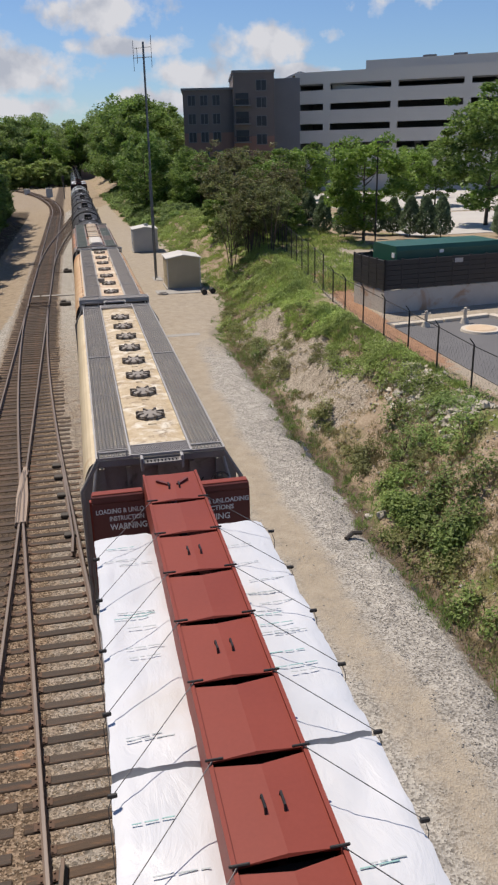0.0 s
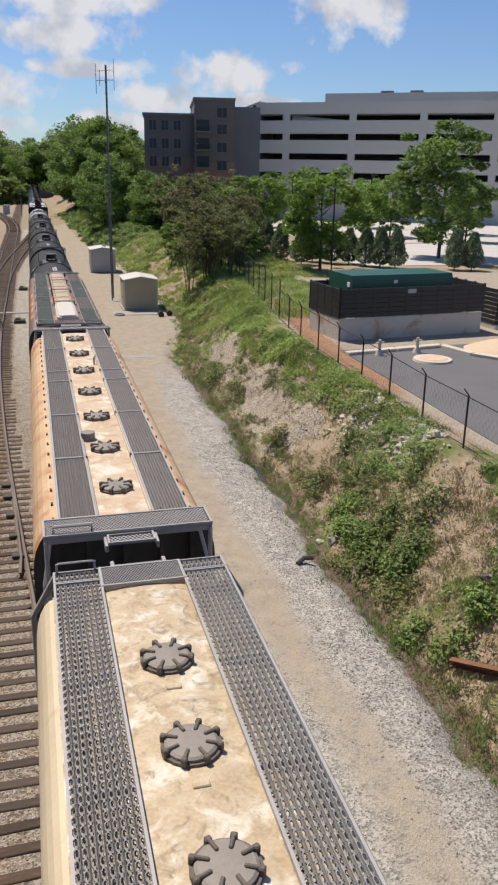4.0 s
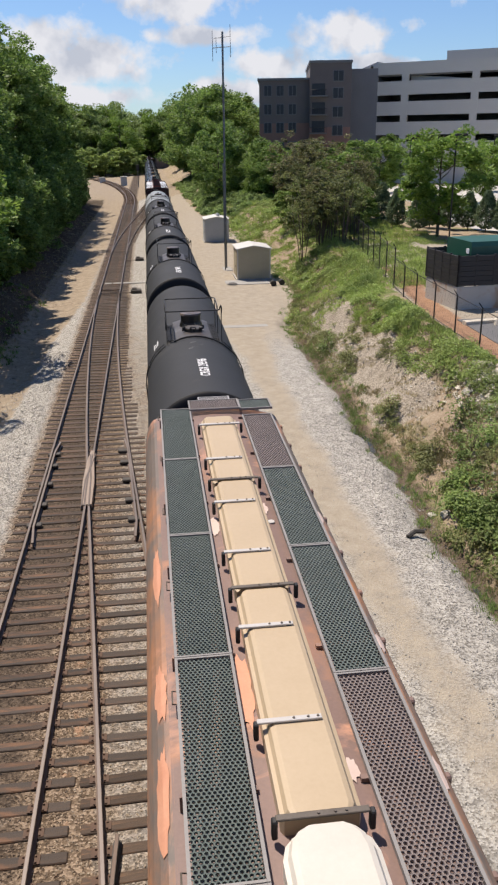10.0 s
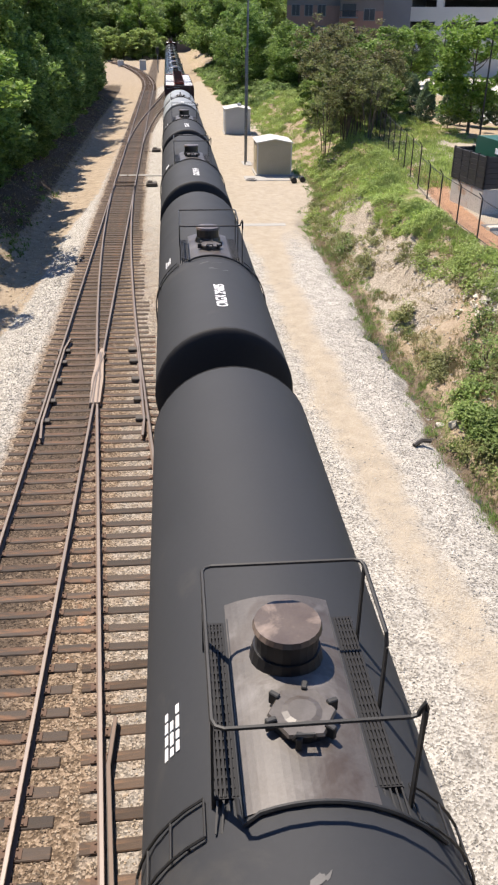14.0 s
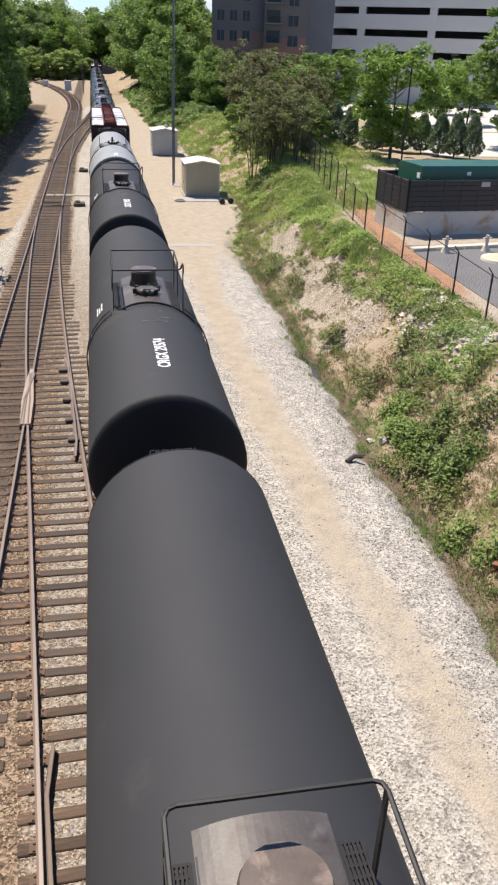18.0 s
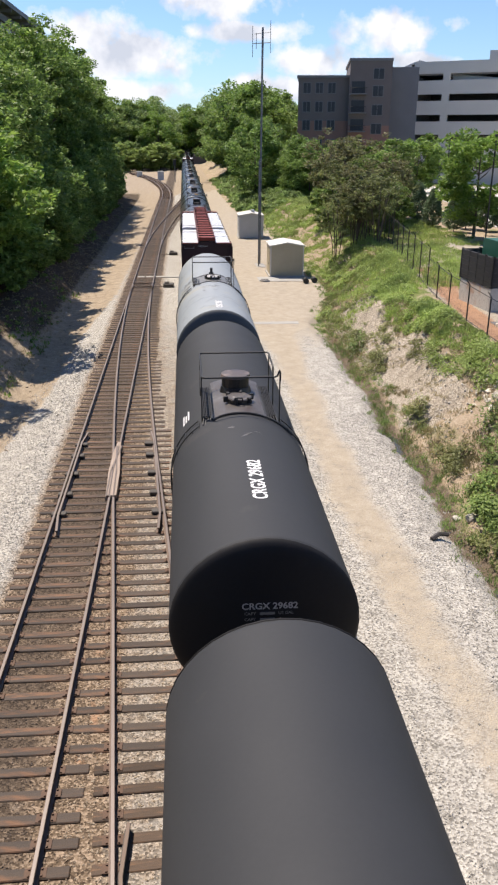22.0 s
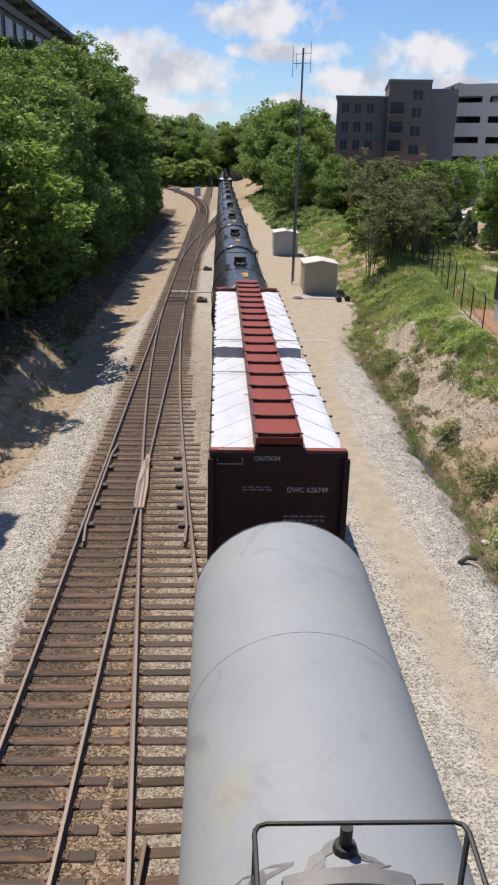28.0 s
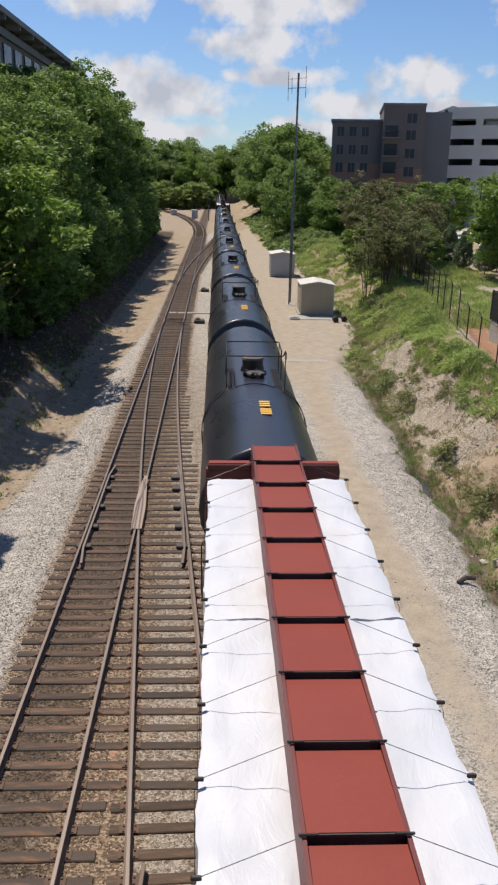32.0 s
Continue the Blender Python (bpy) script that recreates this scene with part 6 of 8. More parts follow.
            bm = bmesh.new(); box(bm, x, x + w, -half - 0.005, -half + 0.001, z - h / 2, z + h / 2); part("stencil_line", bm, "patch" if z < 2.5 else "dim_ink", c)
            x += w + 0.035
    bm = bmesh.new()
    tube(bm, [(-1.27, -half - 0.01, 4.66), (-1.27, -half - 0.06, 4.7), (-0.75, -half - 0.06, 4.7), (-0.75, -half - 0.01, 4.66)], 0.012, 5)
    part("hand_hold", bm, "galv_edge", c)
    bm = bmesh.new()
    tube(bm, [(-1.28, -half - 0.01, 4.5), (-1.28, -half - 0.06, 4.38), (-0.76, -half - 0.06, 4.38), (-0.76, -half - 0.01, 4.5)], 0.01, 5)
    part("hand_hold", bm, "galv_edge", c)
    for yy in (167.65, 171.8):
        for s in (-1, 1):
            bm = bmesh.new(); box(bm, s * 0.75 - 0.24, s * 0.75 + 0.24, yy - yc - 0.03, yy - yc + 0.03, 4.545, 4.59, bevel=0.012); k = part("load_binder", bm, "strap_white", c)
            bm = bmesh.new(); tube(bm, [(s * 0.5, yy - yc, 4.57), (s * 1.45, yy - yc, 4.56)], 0.012, 5); part("binder_strap", bm, "cable", k)
    y = 191.9
    for i in range(9):
        t = tank_car(y, "black_gloss", "glossy black tank car with amber marks on top", "", 7.75, "yellow_ink", -5.57, 1.7, "black_gloss", far=True)
        for k in range(2):
            for j in range(3):
                bm = bmesh.new()
                box(bm, -0.1 + 0.02, 0.22, -5.2 + k * 0.75 + j * 0.2, -5.06 + k * 0.75 + j * 0.2, TZ + TR - 0.012, TZ + TR + 0.008)
                part("amber_mark", bm, "yellow_ink", t)
        y += 17.35
    c, yc, half = centerbeam(y - 8.2, y + 13.8, [(y - 7.9, y + 2.8, 4.45), (y + 2.8, y + 13.4, 4.45)], y, "distant lumber flat car with pale wrapped load", "", 4.45, False)
    y += 23.8
    for i in range(6):
        tank_car(y, "black_gloss", "distant black tank car", "", 7.75, "yellow_ink", -5.57, 1.7, "black_gloss", far=True)
        y += 17.35


build_train()


def motions():
    """The train rolls towards and under the bridge."""
    run = [(0, 0.0), (5, 25.92), (10, 51.89), (15, 77.74), (20, 103.8), (25, 129.92), (30, 156.16), (32, 166.69)]
    for c, y in CARS:
        walk(c, [(t, pose(TX, y - s, 0)) for t, s in run])

# ---- sheds, mast and enclosure ----


def shed(x, y, w, d, h, wall, roof, label, rot=0):
    s = root("equipment_shed", pose(x, y, ground_z(x, y) - 0.02, 0, 0, rot), label, "shed", "sheds beside the dirt road")
    bm = bmesh.new(); box(bm, -w / 2 - 0.12, w / 2 + 0.12, -0.12, d + 0.12, -0.25, 0.12, bevel=0.02); part("plinth", bm, "concrete", s)
    bm = bmesh.new()
    g = 0.22
    loft(bm, [[(-w / 2, yy, 0.12), (w / 2, yy, 0.12), (w / 2, yy, h - g), (0, yy, h - 0.03), (-w / 2, yy, h - g)] for yy in (0, d)])
    part("wall", bm, wall, s)
    bm = bmesh.new()
    loft(bm, [[(-w / 2 - 0.1, yy, h - g - 0.04), (0, yy, h), (w / 2 + 0.1, yy, h - g - 0.04), (w / 2 + 0.1, yy, h - g + 0.03), (0, yy, h + 0.07), (-w / 2 - 0.1, yy, h - g + 0.03)] for yy in (-0.12, d + 0.12)])
    part("roof", bm, roof, s)
    bm = bmesh.new(); box(bm, -0.28, 0.28, -0.05, 0.0, h - 0.62, h - 0.42, bevel=0.012); part("vent_hood", bm, wall, s)
    bm = bmesh.new(); box(bm, -w / 2 - 0.03, -w / 2, d * 0.25, d * 0.25 + 0.9, 0.14, 2.05, bevel=0.01)
    dr = part("door", bm, wall, s)
    bm = bmesh.new(); tube(bm, [(-w / 2 - 0.07, d * 0.25 + 0.12, 0.95), (-w / 2 - 0.07, d * 0.25 + 0.12, 1.12)], 0.018); part("door_handle", bm, "steel", dr)
    for xx in (-w / 2 + 0.02, w / 2 - 0.02):
        bm = bmesh.new(); box(bm, xx - 0.04, xx + 0.04, -0.015, 0.0, 0.12, h - g); part("corner_trim", bm, roof, s)
    for k in range(1, 7):
        xx = -w / 2 + k * w / 7
        bm = bmesh.new(); box(bm, xx - 0.012, xx + 0.012, -0.012, 0.0, 0.12, h - g - 0.02); part("panel_seam", bm, wall, s)
    return s


shed(10.75, 65.0, 2.7, 3.0, 2.72, "shed", "shed_roof", "beige metal equipment shed on a concrete plinth")
s2 = shed(9.95, 91.2, 2.7, 3.2, 2.75, "shed_grey", "shed_roof", "pale grey equipment shed near the dirt road")
bm = bmesh.new(); disc(bm, (0.25, 1.5), 0.25, 2.7, 3.05, 12, 0.18); part("roof_vent", bm, "shed_grey", s2)
pad = root("concrete_pad", pose(10.2, 62.9, ground_z(10.2, 62.9)), "low concrete pad before the beige shed", "pad")
bm = bmesh.new(); box(bm, -1.9, 1.6, 0, 2.0, -0.1, 0.06, bevel=0.02); part("slab", bm, "concrete", pad)
for x, y in ((8.75, 63.0),):
    lid = root("manhole_cover", pose(x, y, ground_z(x, y) + 0.05), "small round pale valve cover in the road", "cover")
    bm = bmesh.new(); disc(bm, (0, 0), 0.42, -0.1, 0.06, 20, 0.4); part("ring", bm, "concrete", lid)
    bm = bmesh.new(); disc(bm, (0, 0), 0.32, 0.06, 0.075, 20, 0.31); part("lid", bm, "iron", lid)
for i, (x, y) in enumerate(((11.9, 62.2), (12.6, 62.4))):
    drum = root("black_drum", pose(x, y, ground_z(x, y)), "black plastic pipe drum lying beside the shed", "drum", "drums beside the shed")
    bm = bmesh.new(); tube(bm, [(0, -0.35, 0.2), (0, 0.35, 0.2)], 0.2, 16); part("drum_body", bm, "black_fit", drum)
    bm = bmesh.new(); tube(bm, [(0, -0.37, 0.2), (0, -0.34, 0.2)], 0.22, 16); part("drum_rim", bm, "black_fit", drum)


def mast():
    m = root("radio_mast", pose(9.15, 72.0, -0.4), "slender steel radio mast with antenna arms", "mast")
    bm = bmesh.new(); tube(bm, [(0, 0, 0), (0.02, 0, 8), (0.08, 0, 19.1)], 0.085, 8); part("pole", bm, "steel", m)
    bm = bmesh.new(); tube(bm, [(-0.22, -1.3, -0.02), (-0.22, -1.3, 9.0)], 0.06, 8); part("second_pole", bm, "steel", m)
    bm = bmesh.new(); tube(bm, [(0, 0, 8.8), (-0.22, -1.3, 8.8)], 0.03); tube(bm, [(0, 0, 4), (-0.22, -1.3, 4)], 0.03); part("strut", bm, "steel", m)
    bm = bmesh.new(); tube(bm, [(-0.75, 0, 17.9), (0.75, 0, 18.0)], 0.03); a = part("antenna_boom", bm, "steel", m)
    for x, z0, z1 in ((-0.75, 16.9, 19.2), (-0.45, 17.5, 18.7), (0.72, 17.2, 19.6)):
        bm = bmesh.new(); tube(bm, [(x, 0, z0), (x, 0, z1)], 0.022); part("antenna_rod", bm, "steel", a)
    bm = bmesh.new(); tube(bm, [(-0.65, 0, 18.6), (0.72, 0, 18.75)], 0.02); part("antenna_boom", bm, "steel", m)
    bm = bmesh.new(); box(bm, -0.4, 0.4, -1.7, 0.4, -0.2, 0.1, bevel=0.02); part("footing", bm, "concrete", m)


mast()

# the yard on the bank: paving, kerbs, screened generator
PZ = 2.2


def yard():
    p = root("yard_paving", Matrix(), "dark asphalt yard behind the wire fence", "paving", kind="structure")
    bm = bmesh.new()
    loft(bm, [[(16.6, 12, PZ - 0.3), (60, 12, PZ - 0.3), (60, 12, PZ + 0.05), (16.6, 12, PZ + 0.05)], [(16.9, 36.2, PZ - 0.3), (60, 37.5, PZ - 0.3), (60, 37.5, PZ + 0.05), (16.9, 36.2, PZ + 0.05)]])
    part("asphalt", bm, "asphalt", p)
    # kerb line: a long straight and a bay to the right
    pts = [(16.8, 35.1), (22.3, 36.0), (22.9, 33.8), (24.2, 32.0), (31, 30.8)]
    for i, (a, b) in enumerate(zip(pts, pts[1:])):
        n = max(1, round(math.dist(a, b) / 2.4))
        for k in range(n):
            q0 = [a[j] + (b[j] - a[j]) * (k + 0.01) / n for j in (0, 1)]
            q1 = [a[j] + (b[j] - a[j]) * (k + 0.99) / n for j in (0, 1)]
            d = Vector((q1[0] - q0[0], q1[1] - q0[1], 0))
            m = Matrix.Translation((*q0, PZ)) @ Matrix.Rotation(math.atan2(d.y, d.x), 4, 'Z')
            bm = bmesh.new(); box(bm, 0, d.length, -0.2, 0.2, -0.1, 0.2, m, bevel=0.02); part("kerb", bm, "kerb", p)
    isl = root("sand_island", pose(20.4, 33.2, PZ + 0.05), "round kerbed island of pale sand in the yard", "island", kind="structure")
    bm = bmesh.new(); disc(bm, (0, 0), 0.95, -0.05, 0.1, 28, 0.9); part("kerb_ring", bm, "kerb", isl)
    bm = bmesh.new(); disc(bm, (0, 0), 0.72, 0.1, 0.15, 28, 0.6); part("sand", bm, "sand", isl)
    heap = root("sand_bank", pose(28.2, 34.9, PZ), "low heap of tan sand behind the kerb", "sand heap", kind="stuff")
    vs, fs = [], []
    n = 24
    for j in range(13):
        for i in range(n):
            r = j / 12
            a = i * math.tau / n
            z = 0.9 * (1 - r * r) * (0.8 + 0.4 * noise.noise((math.cos(a) * r * 2, math.sin(a) * r * 2, 3)))
            vs.append((5.5 * r * math.cos(a), 2.6 * r * math.sin(a), z - 0.05))
    for j in range(12):
        for i in range(n):
            fs.append((j * n + i, (j + 1) * n + i, (j + 1) * n + (i + 1) % n, j * n + (i + 1) % n))
    mesh_from("heap", vs, fs, "sand", heap, smooth=True)
    for x, y in ((18.35, 34.75), (20.45, 34.95)):
        post = root("pipe_stub", pose(x, y, PZ + 0.05), "small pale valve stub standing on the kerb", "pipe stub")
        bm = bmesh.new(); disc(bm, (0, 0), 0.22, 0, 0.25, 12, 0.14); disc(bm, (0, 0), 0.08, 0.25, 0.75, 10); tube(bm, [(-0.22, 0, 0.6), (0.22, 0, 0.62)], 0.05); part("stub", bm, "kerb", post)

    e = root("screened_generator", pose(17.65, 38.45, PZ, 0, 0, 6), "dark screened generator with green roof on a concrete wall", "generator")
    L, D = 8.9, 3.6
    bm = bmesh.new(); box(bm, 0, L, 0, D, -0.6, 1.2, bevel=0.03); part("plinth_wall", bm, "wall_pale", e)
    for side, (a, b) in enumerate((((0, 0), (L, 0)), ((0, 0), (0, D)), ((L, 0), (L, D)), ((0, D), (L, D)))):
        n = 9 if side in (0, 3) else 4
        for k in range(n):
            x0, y0 = a[0] + (b[0] - a[0]) * k / n, a[1] + (b[1] - a[1]) * k / n
            x1, y1 = a[0] + (b[0] - a[0]) * (k + 1) / n, a[1] + (b[1] - a[1]) * (k + 1) / n
            bm = bmesh.new()
            out = []
            for j in range(6):
                out += [(0.035, 1.22 + j * 0.25), (0.035, 1.44 + j * 0.25), (0.012, 1.45 + j * 0.25), (0.012, 1.462 + j * 0.25)]
            ring = [(-d, z) for d, z in out] + [(0.03, out[-1][1]), (0.03, 1.22)]
            if side in (0, 3):
                loft(bm, [[(x, y0 + d, z) for d, z in ring] for x in (x0 + 0.02, x1 - 0.02)])
            else:
                loft(bm, [[(x0 + d, y, z) for d, z in ring] for y in (y0 + 0.02, y1 - 0.02)])
            bmesh.ops.recalc_face_normals(bm, faces=bm.faces)
            part("screen_panel", bm, "screen", e)
            bm = bmesh.new(); box(bm, x0 - 0.05, x0 + 0.05, y0 - 0.05, y0 + 0.05, 1.2, 2.76); part("screen_post", bm, "screen", e)
    bm = bmesh.new()
    loft(bm, [[(0.9, 0.5, 1.2), (7.1, 0.5, 1.2), (7.1, 3.2, 1.2), (0.9, 3.2, 1.2)], [(0.9, 0.5, 3.08), (7.1, 0.5, 3.08), (7.1, 3.2, 3.08), (0.9, 3.2, 3.08)],
              [(0.9, 0.6, 3.3), (7.1, 0.6, 3.3), (7.1, 3.1, 3.3), (0.9, 3.1, 3.3)]])
    gen = part("generator_housing", bm, "green_box", e)
    bm = bmesh.new(); box(bm, 3.4, 3.62, 0.46, 0.5, 2.86, 3.02); part("sign_plate", bm, "white_ink", gen)
    bm = bmesh.new(); box(bm, 3.9, 4.5, -0.045, -0.035, 2.38, 2.6); part("notice", bm, "grey_ink", e)
    bm = bmesh.new(); box(bm, 0.87, 0.9, 0.7, 1.0, 2.7, 2.95); part("notice", bm, "white_ink", gen)
    e2 = root("screened_enclosure", pose(27.8, 39.9, PZ, 0, 0, 6), "black slatted screen enclosure beside the generator", "enclosure")
    bm = bmesh.new(); box(bm, 0, 7, 0, 3.4, -0.3, 0.3, bevel=0.03); part("base", bm, "wall_pale", e2)
    for k in range(8):
        bm = bmesh.new(); box(bm, 0, 7, -0.03, 0.03, 0.32 + k * 0.25, 0.55 + k * 0.25, bevel=0.008); part("slat", bm, "screen", e2)
        bm = bmesh.new(); box(bm, -0.03, 0.03, 0.04, 3.4, 0.32 + k * 0.25, 0.55 + k * 0.25, bevel=0.008); part("slat", bm, "screen", e2)
    for x in (0.08, 2.3, 4.6, 6.9):
        bm = bmesh.new(); box(bm, x - 0.05, x + 0.05, 0.04, 0.14, 0.3, 2.4); part("screen_post", bm, "screen", e2)


yard()


def fence():
    """A wire fence: posts with slanted arms, rails and a mesh of thin wires."""
    f = root("wire_fence", Matrix(), "black wire mesh fence with cranked post tops", "fence", kind="structure")
    line = [(15.3, 12), (15.45, 24), (15.9, 40), (16.7, 47), (18.5, 60), (20.5, 75), (22, 100)]

    def at(d):
        for a, b in zip(line, line[1:]):
            l = math.dist(a, b)
            if d <= l:
                return a[0] + (b[0] - a[0]) * d / l, a[1] + (b[1] - a[1]) * d / l
            d -= l
        return line[-1]
    pts = [at(3.0 * i + 0.4) for i in range(29)]
    for i, (x, y) in enumerate(pts):
        h = 1.75 if 0 < i < 11 else 2.3
        bm = bmesh.new()
        z = ground_z(x, y)
        tube(bm, [(x, y, z - 0.3), (x, y, z + h)], 0.035, 7)
        tube(bm, [(x, y, z + h), (x - 0.16, y + 0.05, z + h + 0.22)], 0.022, 5)
        part("post", bm, "fence", f)
    for i, (a, b) in enumerate(zip(pts, pts[1:])):
        h = 1.7 if 0 < i < 11 else 2.2
        za, zb = ground_z(*a), ground_z(*b)
        bm = bmesh.new()
        for k in (0.06, 1.0):
            tube(bm, [(*a, za + h * k), (*b, zb + h * k)], 0.018, 5)
        part("rail", bm, "fence", f)
        bm = bmesh.new()
        n = 12
        for k in range(-4, n):
            for sgn in (1, -1):
                t0, t1 = k / n, (k + 5) / n
                u0, u1 = max(t0, 0), min(t1, 1)
                if u1 <= u0:
                    continue
                v0, v1 = (u0 - t0) / (t1 - t0), (u1 - t0) / (t1 - t0)
                if sgn < 0:
                    v0, v1 = 1 - v0, 1 - v1
                p = [a[j] + (b[j] - a[j]) * u0 for j in (0, 1)] + [za + (zb - za) * u0 + h * v0]
                q = [a[j] + (b[j] - a[j]) * u1 for j in (0, 1)] + [za + (zb - za) * u1 + h * v1]
                tube(bm, [p, q], 0.002, 3)
        part("wire_mesh", bm, "fence", f)


fence()

# ---- buildings ----


def garage():
    g = root("parking_garage", pose(45.9, 160.0, 0, 0, 0, -33), "pale concrete parking garage with long dark openings", "garage")
    L, D = 120.0, 40.0
    floors = [10.9, 14.35, 17.9, 21.4]          # tops of the openings
    base = 1.8
    for i, z in enumerate(floors):
        lo = z - 1.15
        prev = base if i == 0 else floors[i - 1]
        bm = bmesh.new(); box(bm, 0, L, 0, 0.5, prev, lo); part("spandrel", bm, "garage", g)
        bm = bmesh.new(); box(bm, 0, 0.5, 0.5, D, prev, lo); part("spandrel", bm, "garage", g)
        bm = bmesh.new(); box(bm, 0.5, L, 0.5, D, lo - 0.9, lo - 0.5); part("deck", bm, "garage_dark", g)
    bm = bmesh.new(); box(bm, 0, L, 0, 0.5, floors[-1], 23.45); part("parapet", bm, "garage", g)
    bm = bmesh.new(); box(bm, 0, 0.5, 0.5, D, floors[-1], 23.45); part("parapet", bm, "garage", g)
    # added walls behind the openings that shut out the sky
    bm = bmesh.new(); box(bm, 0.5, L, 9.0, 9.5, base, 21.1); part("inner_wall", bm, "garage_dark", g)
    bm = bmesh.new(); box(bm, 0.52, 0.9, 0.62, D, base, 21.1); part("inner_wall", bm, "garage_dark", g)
    for x in (-0.6, 5.6, 18.5, 31.6, 44.6, 57.6, 70.6, 83.6, 96.6, 109.6):
        bm = bmesh.new(); box(bm, x, x + 1.3, -0.03, 0.6, base, floors[-1]); part("column", bm, "garage", g)
    for y in (9, 18, 27, 36):
        bm = bmesh.new(); box(bm, -0.03, 0.6, y, y + 1.1, base, floors[-1]); part("column", bm, "garage", g)
    bm = bmesh.new(); box(bm, 13.0, L, 3, 4, 22.8, 25.2); part("upper_parapet", bm, "garage", g)
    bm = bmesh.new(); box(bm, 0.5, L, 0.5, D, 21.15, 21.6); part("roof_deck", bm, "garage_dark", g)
    bm = bmesh.new()
    loft(bm, [[(-3.0, 1, base), (-0.6, 0.2, base), (-0.6, 8, base), (-3.0, 8, base)], [(-3.0, 1, 22.2), (-0.6, 0.2, 23.2), (-0.6, 8, 23.2), (-3.0, 8, 22.2)]])
    part("stair_tower", bm, "garage", g)
    bm = bmesh.new()
    loft(bm, [[(-3.2, 0.8, 22.2), (0.9, 0.0, 23.4), (0.9, 6, 23.4), (-3.2, 6, 22.2)], [(-3.2, 0.8, 22.5), (0.9, 0.0, 23.75), (0.9, 6, 23.75), (-3.2, 6, 22.5)]])
    part("stair_roof", bm, "garage", g)
    bm = bmesh.new()
    loft(bm, [[(7.0, 1.4, 20.2), (7.0, 2.2, 20.2), (7.0, 2.2, 21.3), (7.0, 1.4, 21.3)], [(18.4, 1.4, 19.2), (18.4, 2.2, 19.2), (18.4, 2.2, 20.3), (18.4, 1.4, 20.3)]])
    part("ramp", bm, "garage", g)
    for x, z in ((23.5, 25.2), (29, 25.2)):
        bm = bmesh.new(); box(bm, x, x + 2.4, 3.2, 3.8, z, z + 0.35); part("roof_fitting", bm, "panel_grey", g)


def windows_on(b, face, xs, zs, w, h, y, mat="glass", frame="panel_grey"):
    for z in zs:
        for x in xs:
            bm = bmesh.new(); box(bm, x - w / 2 - 0.12, x + w / 2 + 0.12, y - 0.1, y - 0.02, z - 0.12, z + h + 0.12)
            f = part("window", bm, frame, b)
            bm = bmesh.new(); box(bm, x - w / 2, x - 0.05, y - 0.13, y - 0.1, z, z + h); part("pane", bm, mat, f)
            bm = bmesh.new(); box(bm, x + 0.05, x + w / 2, y - 0.13, y - 0.1, z, z + h); part("pane", bm, mat, f)


def apartment():
    b = root("apartment_building", pose(24.2, 160.0, 0, 0, 0, -9), "dark brick and metal clad apartment building", "building")
    bm = bmesh.new(); box(bm, 0, 9.4, 0, 22, 1.5, 13.2); part("lower_wall", bm, "brick_red", b, "red brick lower storeys")
    bm = bmesh.new(); box(bm, 0, 9.4, -0.05, 22, 13.2, 20.6); part("upper_wall", bm, "brick_dark", b)
    bm = bmesh.new(); box(bm, -0.3, 9.5, -0.35, 22, 20.6, 21.0); part("cornice", bm, "panel_grey", b)
    bm = bmesh.new(); box(bm, 9.4, 17.0, -1.6, 20, 12.4, 23.3); part("tower_wall", bm, "brick_dark", b)
    bm = bmesh.new(); box(bm, 9.4, 17.0, -1.58, 20, 1.5, 12.4); part("tower_base", bm, "brick_red", b)
    bm = bmesh.new(); box(bm, 9.2, 17.1, -1.8, 20, 23.3, 23.75); part("cornice", bm, "panel_grey", b)
    bm = bmesh.new(); box(bm, 17.0, 22.4, 3.0, 20, 1.5, 22.6); part("link_wall", bm, "panel_grey", b)
    rows = [5.0, 8.2, 11.6, 14.8, 18.0]
    windows_on(b, 0, (1.6, 3.9, 6.2), rows, 1.3, 1.7, 0)
    windows_on(b, 0, (14.6,), [4.6, 7.8, 11.0, 14.2, 17.4, 20.3], 1.8, 1.7, -1.6)
    for z in rows:
        bl = bmesh.new(); box(bl, 9.4, 12.6, -2.8, -1.6, z - 0.35, z - 0.15); k = part("balcony", bl, "panel_grey", b)
        bm = bmesh.new(); tube(bm, [(9.45, -2.75, z + 0.8), (12.55, -2.75, z + 0.8)], 0.05); part("top_rail", bm, "fence", k)
        for i in range(11):
            bm = bmesh.new(); tube(bm, [(9.5 + i * 0.3, -2.75, z - 0.15), (9.5 + i * 0.3, -2.75, z + 0.8)], 0.03, 4); part("baluster", bm, "fence", k)
        bm = bmesh.new(); box(bm, 9.8, 12.2, -1.66, -1.6, z - 0.1, z + 1.9); part("balcony_door", bm, "glass", k)


